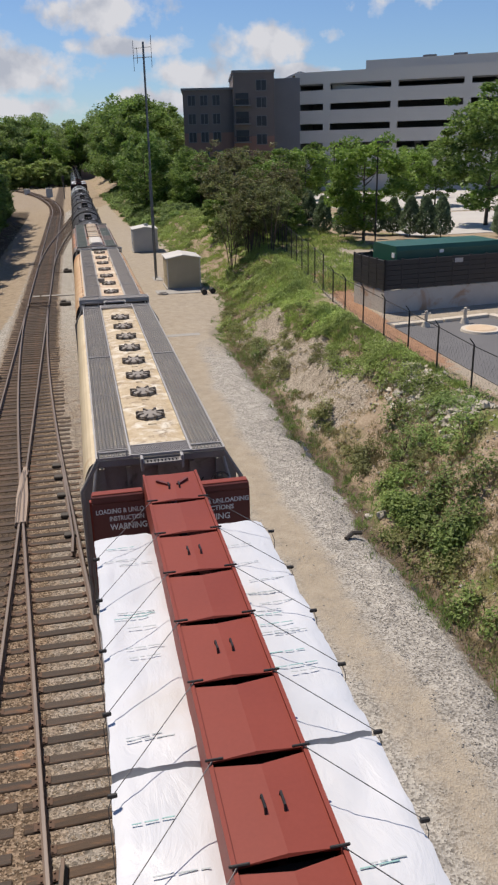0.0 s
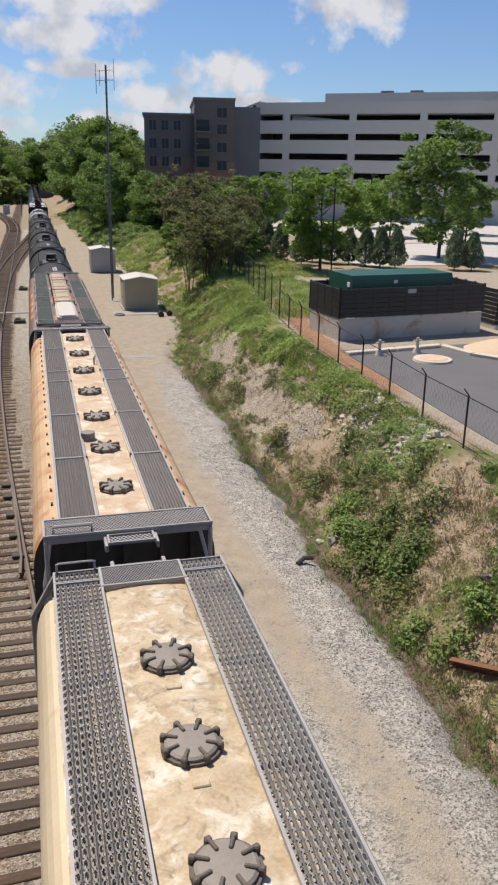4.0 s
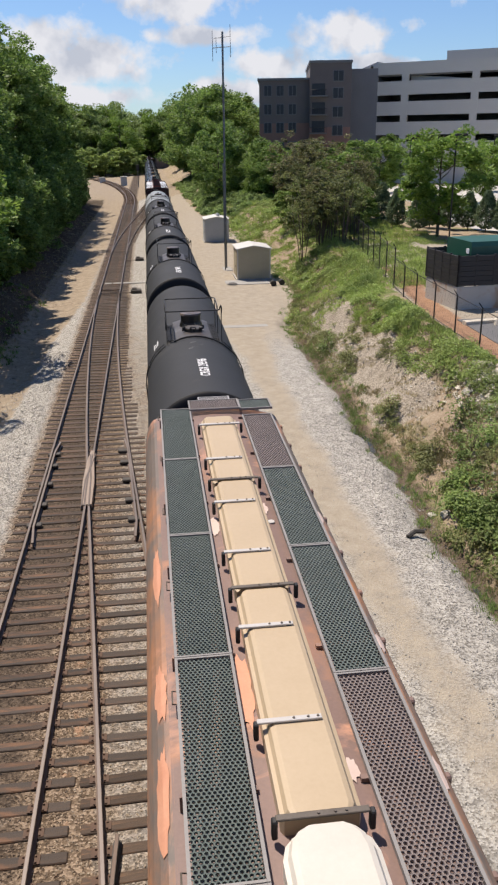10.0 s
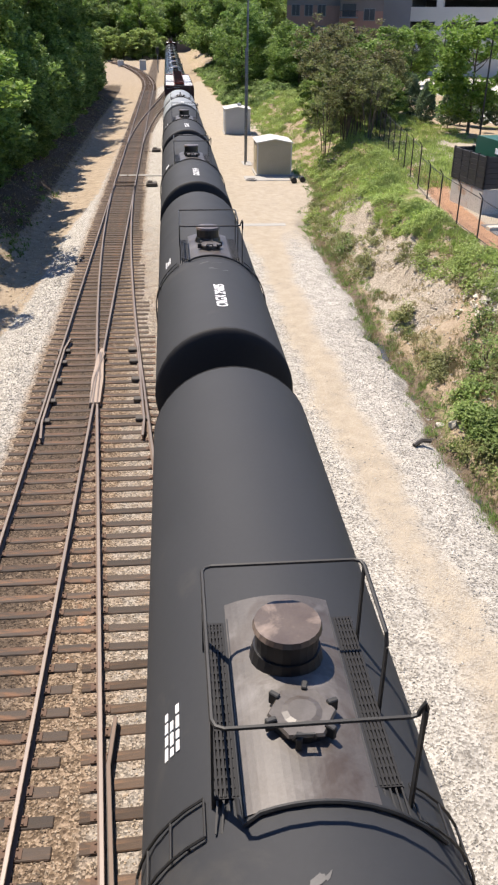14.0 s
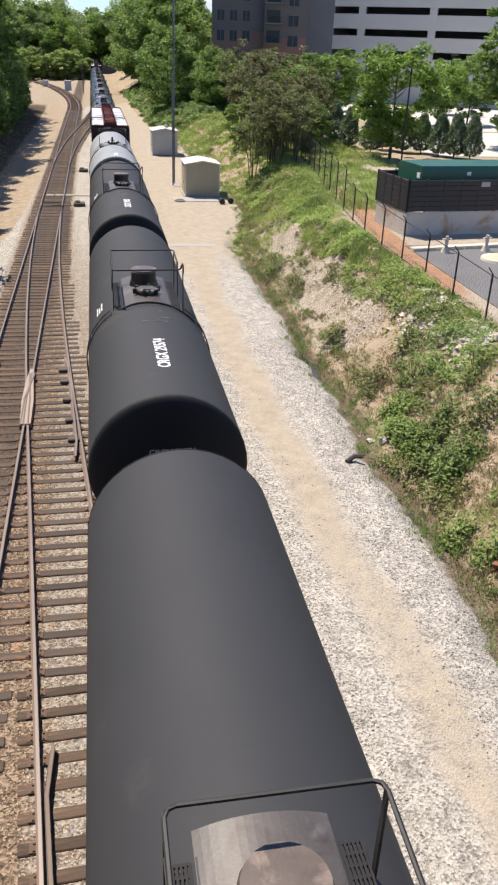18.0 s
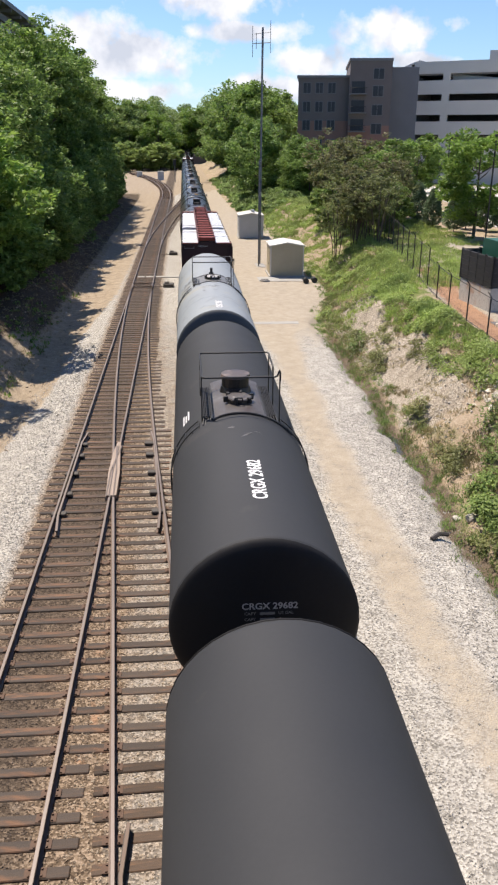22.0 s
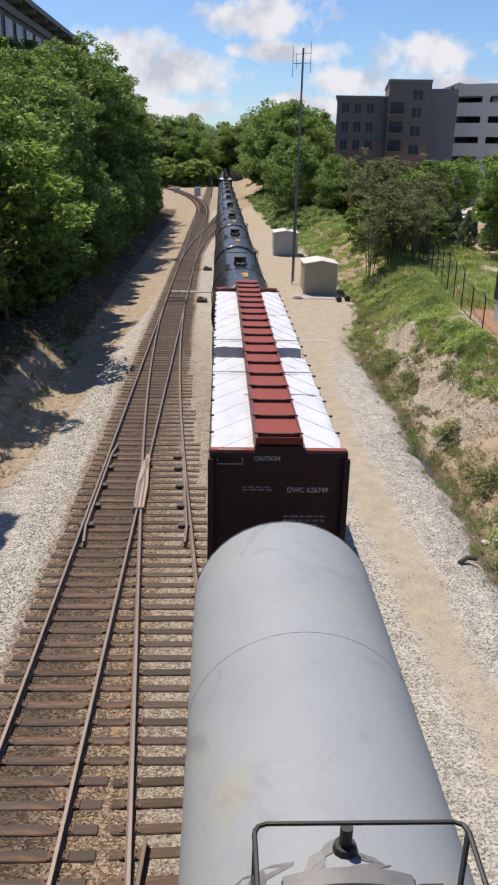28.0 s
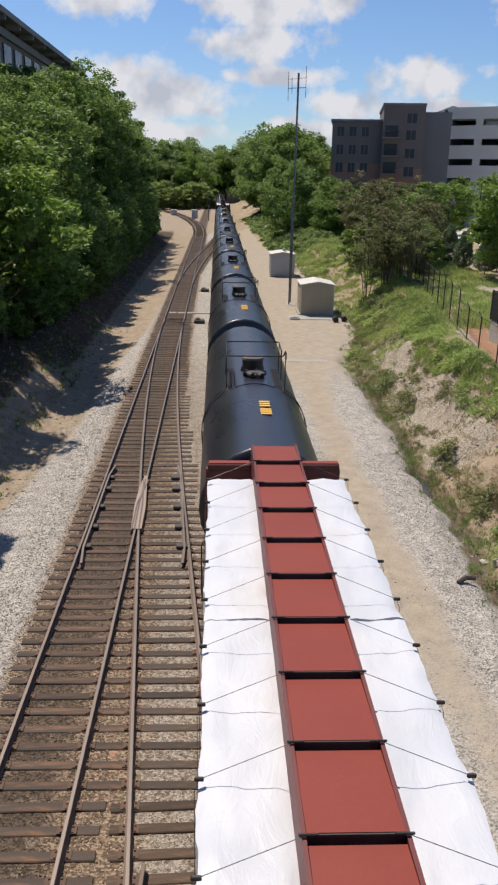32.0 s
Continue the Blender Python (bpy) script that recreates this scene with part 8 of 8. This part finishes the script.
def leftdry(rs):
    y = 14 + 120 * rs.uniform() ** 1.5
    x = lin(y, [(0, -6.3), (28, -5.2), (45, -5.0), (120, -5.2)]) - 0.3 - abs(rs.normal()) * 1.8
    return x, y, rs.uniform(0.06, 0.3), rs.uniform(0.008, 0.02), rs.uniform(0.1, 0.4)


def leftcrumb(rs):
    y = 14 + 100 * rs.uniform() ** 1.5
    x = lin(y, [(0, -6.0), (28, -5.0), (45, -4.8), (120, -5.0)]) - rs.uniform(-0.8, 4.0)
    return x, y, rs.uniform(0.02, 0.08)


def leafy(name, spots, leaf, material, label, seed):
    """Low leafy plants: domes of broad leaves that face up and outwards, joined. spots: (x, y, radius, height)."""
    rs = np.random.RandomState(seed)
    out = []
    for x, y, r, h in spots:
        n = int(150 * (r / 0.4) ** 1.4)
        a = rs.uniform(0, math.tau, n)
        e = np.arcsin(rs.uniform(0.02, 1, n))
        lump = 1 + 0.28 * np.sin(a * 3 + x * 7) + 0.18 * np.sin(a * 5 + e * 6 + y * 5)
        k = rs.uniform(0.55, 1.05, n) ** 0.6 * lump
        d = np.stack([np.cos(e) * np.cos(a), np.cos(e) * np.sin(a), np.sin(e)], 1)
        p = d * k[:, None] * np.array([r, r, h]) + np.array([x, y, ground_z(x, y)])
        up = d * 0.55 + rs.normal(size=(n, 3)) * 0.35 + np.array([0, 0, 0.75])
        up /= np.linalg.norm(up, axis=1)[:, None]
        u = np.cross(up, rs.normal(size=(n, 3)))
        u /= np.linalg.norm(u, axis=1)[:, None]
        v = np.cross(up, u)
        s = leaf * rs.uniform(0.5, 1.3, (n, 1))
        out.append(np.stack([p - u * s, p + v * s * 0.55 + up * s * 0.15, p + u * s * 1.1 - up * s * 0.25, p - v * s * 0.55 + up * s * 0.15], 1))
    q = np.concatenate(out)
    ob = mesh_from(name, q.reshape(-1, 3).tolist(), np.arange(len(q) * 4).reshape(-1, 4).tolist(), material)
    return tagged(ob, label, "weeds", kind="stuff")


def weed_spots(seed, n, y0, y1, u0, u1, r0, r1, keep):
    rnd = random.Random(seed)
    out = []
    while len(out) < n:
        y = rnd.uniform(y0, y1)
        u = rnd.uniform(u0, u1)
        x = toe(y) + (crest(y) - toe(y)) * u
        if rnd.random() < keep(x, y, u):
            r = rnd.uniform(r0, r1)
            out.append((x, y, r, r * rnd.uniform(0.6, 1.15)))
    return out


def thick(x, y, u):
    heap = sm(1.1, 0.8, abs(x - 14.45)) * sm(21.5, 22.3, y) * (1 - sm(28.5, 29.5, y))
    return sm(0.06, 0.4, green_spot(x, y) + 0.12 * sm(0.3, 0.7, u) + 0.2 * sm(0.55, 0.8, u) * sm(26, 32, y)) * (1 - heap) * (1 - 0.92 * bareness(x, y))


leafy("leafy_weeds", weed_spots(31, 120, 8, 23.5, 0.12, 1.1, 0.22, 0.55, thick), 0.062, "weed_deep", "deep green leafy weeds on the near bank", 31)
leafy("bright_weeds", weed_spots(32, 190, 8, 25, 0.05, 1.1, 0.15, 0.42, lambda x, y, u: thick(x + 3, y, u)), 0.05, "weed", "fresh green leafy weeds on the near bank", 32)
leafy("crest_weeds", weed_spots(33, 640, 25, 60, 0.5, 1.05, 0.14, 0.4, lambda x, y, u: thick(x, y + 9, u)), 0.055, "grass", "bright leafy plants along the upper bank", 33)
leafy("upper_greens", weed_spots(36, 620, 58, 112, 0.08, 1.5, 0.2, 0.5, lambda x, y, u: sm(-0.3, 0.1, noise.noise((x * 0.3, y * 0.2, 51)))), 0.075, "grass", "bright green plants on the bank behind the sheds", 36)
leafy("far_greens", weed_spots(37, 420, 112, 215, 0.03, 1.2, 0.4, 0.95, lambda x, y, u: 1.0), 0.17, "weed", "green growth along the far dirt road", 37)
leafy("ditch_plants", weed_spots(34, 120, 10, 56, -0.02, 0.22, 0.14, 0.42, lambda x, y, u: sm(-0.1, 0.3, noise.noise((x * 0.4, y * 0.35, 31)))), 0.05, "weed_olive", "olive green plants along the ditch", 34)
leafy("slope_plants", weed_spots(35, 260, 22, 60, 0.1, 0.6, 0.12, 0.34, lambda x, y, u: sm(0.05, 0.35, noise.noise((x * 0.5, y * 0.3, 41))) * (1 - 0.75 * bareness(x, y))), 0.05, "weed_olive", "scattered olive plants on the bare slope", 35)
for x, y, r, h, tone in ((11.3, 50.0, 0.6, 0.7, "grass"), (11.5, 40.6, 0.5, 1.1, "weed"), (11.75, 36.6, 0.5, 0.9, "weed_olive"), (11.6, 29.3, 0.5, 0.7, "weed_olive"), (11.9, 24.8, 0.7, 0.7, "weed_olive"),
                         (13.9, 21.6, 0.8, 1.0, "weed_deep"), (13.2, 19.3, 0.8, 0.8, "weed_deep"), (12.6, 20.4, 0.6, 0.7, "weed"), (12.2, 18.1, 0.8, 0.8, "weed_deep"), (11.7, 17.8, 0.6, 0.8, "weed"), (11.0, 15.4, 0.45, 0.7, "weed_deep"), (11.5, 14.3, 0.6, 0.8, "weed_deep"),
                         (13.2, 25.6, 0.6, 0.8, "weed_deep"), (12.6, 23.3, 0.6, 0.8, "weed_deep")):
    b = root("weed_shrub", pose(x, y, ground_z(x, y)), "leafy weed shrub growing on the bank", "shrub", "shrubs on the bank")
    ob = leafy("foliage", [(x, y, r, h), (x + r * 0.5, y + r * 0.4, r * 0.6, h * 0.8), (x - r * 0.5, y - r * 0.2, r * 0.55, h * 0.7)], 0.06, tone, "", int(x * 100))
    for key in ("kind", "category"):
        del ob[key]
    ob.parent = b
    ob.matrix_parent_inverse = b.matrix_basis.inverted()
    bm = bmesh.new()
    for k in range(4):
        tube(bm, [(0.05 * k, 0, -0.05), (0.12 * math.cos(k * 1.6), 0.12 * math.sin(k * 1.6), h * 0.5), (0.3 * r * math.cos(k * 1.6), 0.3 * r * math.sin(k * 1.6), h * 0.8)], 0.012, 4)
    part("stem", bm, "bark", b)
scatter("dead_brush", 2200, leftdry, 12, "straw", "dead brown brush at the foot of the wooded bank", 7)
scatter("broadleaf_weeds", 7500, broad, 46, "weed", "broad-leaved green weeds covering the bank", 1)
scatter("fresh_grass", 4600, fresh, 26, "grass", "bright fresh grass on the upper bank", 2)
scatter("olive_scrub", 3600, scrub, 22, "scrub", "brownish olive scrub over the bank", 8)
scatter("dry_grass", 5200, dry, 18, "straw", "dry straw-coloured grass on the lower bank", 3)
scatter("ditch_weeds", 1500, verge, 24, "weed", "weeds along the ditch", 4)
scatter("bank_grass", 5600, backgrass, 30, "grass", "rough grass below the thicket", 5)
scatter("shade_weeds", 500, leftbrush, 14, "leaf_dark", "low weeds below the wooded bank", 6)


def rock_shape(bm, c, r, rnd):
    vs = bmesh.ops.create_icosphere(bm, subdivisions=1, radius=r)["verts"]
    m = Matrix.Rotation(rnd.uniform(0, 6), 3, 'Z') @ Matrix.Rotation(rnd.uniform(0, 6), 3, 'X')
    sx, sy, sz = rnd.uniform(0.7, 1.4), rnd.uniform(0.6, 1.1), rnd.uniform(0.45, 0.8)
    for v in vs:
        k = rnd.uniform(0.75, 1.2)
        q = m @ Vector((v.co.x * sx * k, v.co.y * sy * k, v.co.z * sz * k))
        v.co = q + Vector(c)


def stones(name, n, place, material, label, seed, category="rubble"):
    """Small angular stones joined in one mesh: eight-sided, each turned and stretched its own way."""
    rs = np.random.RandomState(seed)
    base = np.array([(1, 0, 0), (-1, 0, 0), (0, 1, 0), (0, -1, 0), (0, 0, 1), (0, 0, -1)], float)
    tri = [(0, 2, 4), (2, 1, 4), (1, 3, 4), (3, 0, 4), (2, 0, 5), (1, 2, 5), (3, 1, 5), (0, 3, 5)]
    vs, fs = [], []
    for _ in range(n):
        q = place(rs)
        if q is None:
            continue
        x, y, r = q
        a, b = rs.uniform(0, math.tau), rs.uniform(-0.6, 0.6)
        ca, sa, cb, sb = math.cos(a), math.sin(a), math.cos(b), math.sin(b)
        rot = np.array([[ca, -sa * cb, sa * sb], [sa, ca * cb, -ca * sb], [0, sb, cb]])
        p = (base * rs.uniform(0.6, 1.25, (6, 1)) * np.array([1.2, 0.9, 0.75]) * r) @ rot.T + np.array([x, y, ground_z(x, y) + r * 0.25])
        k = len(vs)
        vs += p.tolist()
        fs += [(k + i, k + j, k + l) for i, j, l in tri]
    return tagged(mesh_from(name, vs, fs, material), label, category, kind="stuff")


def rubble(rs):
    y = rs.uniform(22.3, 28.8)
    x = lin(y, [(22, 14.7), (25, 14.35), (29, 14.55)]) + rs.normal() * 0.42
    return x, y, rs.uniform(0.04, 0.17)


def crumbs(rs):
    x, y = on_bank(rs, 0.0, 0.95, 8, 60)
    if green_spot(x, y) > 0.1:
        return None
    return x, y, rs.uniform(0.02, 0.08)


def shoulder(rs):
    y = 5 + 26 * rs.uniform() ** 1.7
    x = rs.uniform(5.6, 10.6)
    if 7.0 < x < 8.7 and rs.uniform() < 0.93:
        return None
    return x, y, rs.uniform(0.013, 0.032)


def leftstone(rs):
    y = 13 + 30 * rs.uniform() ** 1.6
    return rs.uniform(lin(y, [(13, -5.2), (28, -4.7), (43, -4.0)]), -2.2), y, rs.uniform(0.013, 0.032)


def between(rs, x0, x1):
    y = 5 + 24 * rs.uniform() ** 1.7
    x = rs.uniform(x0, x1)
    k = (y + 3.0) % 0.53
    if min(k, 0.53 - k) < 0.11 and rs.uniform() < 0.86:
        return None
    return x, y, rs.uniform(0.012, 0.03)


M["rock_cream"] = surf("cream_rubble", (0.36, 0.32, 0.26), (0.6, 0.56, 0.47), 4, 30, 0.9, 0, 0.3, 0.3, island=0.3)
M["stone_pale"] = surf("pale_ballast_stone", (0.22, 0.17, 0.12), (0.5, 0.41, 0.31), 6, 40, 0.9, 0, 0.3, 0.3, island=0.4)
M["stone_warm"] = surf("browned_ballast_stone", (0.08, 0.057, 0.04), (0.33, 0.25, 0.175), 6, 40, 0.9, 0, 0.3, 0.3, island=0.5)
stones("bank_foot_stones", 2600, leftcrumb, "stone_pale", "scattered stones at the foot of the wooded bank", 17)
stones("rubble_heap", 1150, rubble, "rock_cream", "heap of broken pale stone below the fence", 11)
stones("bank_stones", 1500, crumbs, "rock", "loose stones on the bare bank", 12)
stones("road_gravel", 13000, shoulder, "stone", "crushed grey stone along the service road", 13, "gravel")
stones("track_shoulder_gravel", 8500, leftstone, "stone", "crushed pale stone on the track shoulder", 14, "gravel")
M["stone_dark"] = surf("oily_ballast_stone", (0.035, 0.027, 0.021), (0.17, 0.125, 0.09), 0.9, 40, 0.85, 0, 0.3, 0.2, island=0.5)
stones("oily_ballast", 6000, lambda rs: between(rs, -2.3, -0.25), "stone_dark", "dark oil-stained ballast between the ties", 18, "gravel")
stones("track_ballast", 3000, lambda rs: between(rs, -0.25, 0.5), "stone_warm", "browned ballast between the ties", 15, "gravel")
stones("crossover_ballast", 9000, lambda rs: between(rs, 0.35, 3.2), "stone_pale", "paler ballast between the crossover's ties", 16, "gravel")


def litter():
    rnd = random.Random(3)
    for name, x, y, r, mat, label in (("boulder", 10.95, 20.9, 0.24, "rock", "pale flat rock at the ditch's edge"), ("boulder", 10.7, 21.4, 0.16, "rock", "small pale rock at the ditch's edge"),
                                      ("boulder", 13.0, 15.3, 0.28, "iron", "dark broken concrete lump on the bank"), ("boulder", 13.3, 14.6, 0.22, "iron", "dark broken concrete lump on the bank"),
                                      ("boulder", 12.7, 21.6, 0.14, "rock", "small pale rock among weeds")):
        b = root(name, pose(x, y, ground_z(x, y) + r * 0.2), label, "rock")
        bm = bmesh.new(); rock_shape(bm, (0, 0, 0), r, rnd); part("stone", bm, mat, b)
    d = root("scrap_piece", pose(9.63, 19.8, ground_z(9.63, 19.8) + 0.05, 0, 0, 25), "dark bent scrap of wood on the gravel", "scrap")
    bm = bmesh.new(); tube(bm, [(-0.3, 0, 0.02), (0, 0.03, 0.1), (0.3, -0.02, 0.03)], 0.07, 6); part("scrap", bm, "iron", d)
    r = root("steel_beam", pose(11.7, 13.0, ground_z(11.7, 13.0) + 0.12, 0, 12, 125), "rusty steel beam lying on the bank", "beam")
    bm = bmesh.new(); box(bm, -1.0, 1.0, -0.09, 0.09, 0, 0.02); box(bm, -1.0, 1.0, -0.015, 0.015, 0.02, 0.16); box(bm, -1.0, 1.0, -0.09, 0.09, 0.16, 0.18); part("beam", bm, "rust_beam", r)
    s = root("concrete_strip", pose(7.9, 48.0, ground_z(7.9, 48) - 0.03), "pale concrete strip across the dirt road", "strip", kind="structure")
    bm = bmesh.new(); box(bm, -1.7, 1.5, -0.32, 0.32, -0.1, 0.045, bevel=0.02); part("strip", bm, "concrete", s)
    p = root("cable_cover", pose(0.5, 64.6, -0.16), "pale cover board crossing the track", "board")
    for x0, x1 in ((-1.85, -1.3), (-1.18, -0.58), (-0.42, 1.5)):
        bm = bmesh.new(); box(bm, x0, x1, -0.22, 0.22, -0.1, 0.02, bevel=0.01); part("board", bm, "concrete", p)
    w = root("ditch_water", Matrix(), "shallow muddy water in the ditch", "water", kind="structure")
    for y0, y1 in ((14.5, 17.5), (21.5, 24.0), (26.5, 31.0)):
        vs, fs = [], []
        n = 14
        lv = min(ground_z(toe(y0 + (y1 - y0) * i / n) - 0.45, y0 + (y1 - y0) * i / n) for i in range(n + 1)) + 0.07
        for i in range(n + 1):
            y = y0 + (y1 - y0) * i / n
            k = 0.3 * math.sin(math.pi * i / n) + 0.02
            x = toe(y) - 0.45
            vs += [(x - k, y, lv), (x + k, y, lv)]
            if i:
                fs.append((2 * i - 2, 2 * i - 1, 2 * i + 1, 2 * i))
        mesh_from("water_sheet", vs, fs, "puddle", w)
    # far yard: relay cabinets and a signal post
    for x, y, h in ((-3.4, 217, 2.2), (-9.9, 238, 1.4)):
        c = root("relay_cabinet", pose(x, y, ground_z(x, y)), "small grey trackside relay cabinet", "cabinet")
        bm = bmesh.new(); box(bm, -0.8, 0.8, -0.5, 0.5, 0, h, bevel=0.04); part("body", bm, "shed_grey", c)
        bm = bmesh.new(); box(bm, -0.9, 0.9, -0.6, 0.6, h, h + 0.12, bevel=0.03); part("roof", bm, "shed_roof", c)
    g = root("signal_post", pose(0.4, 205, -0.3), "dark trackside signal post", "signal")
    bm = bmesh.new(); tube(bm, [(0, 0, 0), (0, 0, 5)], 0.1, 8); part("post", bm, "steel", g)
    bm = bmesh.new(); box(bm, -0.35, 0.35, -0.15, 0.15, 4.0, 5.4, bevel=0.05); part("signal_head", bm, "black_fit", g)
    for x, y in ((27.5, 66), (53, 118), (38.5, 112)):
        l = root("lot_lamp", pose(x, y, PZ), "slim dark parking lot lamp post", "lamp post", "parking lot lamps")
        bm = bmesh.new(); tube(bm, [(0, 0, 0), (0, 0, 8.4)], 0.07, 8); part("pole", bm, "fence", l)
        bm = bmesh.new(); box(bm, -0.1, 0.9, -0.15, 0.15, 8.3, 8.5, bevel=0.04); part("lamp_head", bm, "fence", l)


litter()

# ---- ties, last: each its own piece ----


def build_ties():
    a = bpy.data.objects["railway_track"]
    b = bpy.data.objects["crossover_track"]
    short = tie_mesh(2.62)
    oily = tie_mesh(2.62, "tie_oily")
    longs = {}
    rnd = random.Random(9)
    y, n = -3.0, 0
    while y < 150:
        if y < 11.5:
            share("tie", oily, a, pose(-G + rnd.uniform(-0.05, 0.05), y + rnd.uniform(-0.03, 0.03), rnd.uniform(-0.012, 0.006), 0, 0, rnd.uniform(-0.8, 0.8)))
            share("tie", short, b, pose(left_b(y) + G + 0.22, y + 0.05 + rnd.uniform(-0.03, 0.03), rnd.uniform(-0.012, 0.006), 0, 0, rnd.uniform(-0.8, 0.8) + 2))
        elif y < 58:
            w = round((left_b(y) + 2 * G + 0.55 + 2 * G + 0.55) / 0.3) * 0.3
            if w not in longs:
                longs[w] = tie_mesh(w, "tie_oily")
            share("tie", longs[w], a if y > 24 else b, pose(-2 * G - 0.56 + w / 2 + rnd.uniform(-0.05, 0.05), y, rnd.uniform(-0.012, 0.004), 0, 0, rnd.uniform(-0.5, 0.5)))
        else:
            share("tie", oily, a, pose(-G + rnd.uniform(-0.05, 0.05), y, rnd.uniform(-0.012, 0.004), 0, 0, rnd.uniform(-0.6, 0.6)))
        y += 0.53
        n += 1
    # ties of the far curve, the far crossover and the line under the train, too far or too hidden to tell apart
    for name, fn, ys in (("railway_track", curve_a, np.arange(150, 260, 0.7)), ("railway_track.001", lambda y: TX, np.arange(-20, 330, 0.53)), ("crossover_track.001", far_cross, np.arange(92, 170, 0.7))):
        bm_v, bm_f = [], []
        for y in ys:
            x = fn(float(y))
            k = len(bm_v)
            bm_v += [(x + sx * 1.3, y + sy * 0.115, z) for z in (-0.36, -0.172) for sx, sy in ((-1, -1), (1, -1), (1, 1), (-1, 1))]
            bm_f += [(k + 4, k + 5, k + 6, k + 7), (k, k + 1, k + 5, k + 4), (k + 2, k + 3, k + 7, k + 6), (k + 1, k + 2, k + 6, k + 5), (k + 3, k, k + 4, k + 7)]
        t = mesh_from("ties", bm_v, bm_f, "tie", bpy.data.objects[name])
        t["kind"] = "stuff"


def build_plates():
    """Iron plates with spike heads under the near rails."""
    bm = bmesh.new()
    box(bm, -0.17, 0.17, -0.09, 0.09, -0.175, -0.158)
    for sx in (-0.1, 0.1):
        for sy in (-0.06, 0.06):
            box(bm, sx - 0.015, sx + 0.015, sy - 0.015, sy + 0.015, -0.158, -0.135)
    me = bpy.data.meshes.new("tie_plate")
    bm.to_mesh(me)
    bm.free()
    me.materials.append(M["plate"])
    a, b = bpy.data.objects["railway_track"], bpy.data.objects["crossover_track"]
    y = -3.0
    while y < 24:
        if y > 4:
            share("tie_plate", me, a, pose(-2 * G, y, 0))
            if y < 22.4:
                share("tie_plate", me, a, pose(0, y, 0))
                share("tie_plate", me, b, pose(left_b(y), y, 0.001))
            share("tie_plate", me, b, pose(left_b(y) + 2 * G, y, 0))
        y += 0.53


build_ties()
build_plates()
motions()
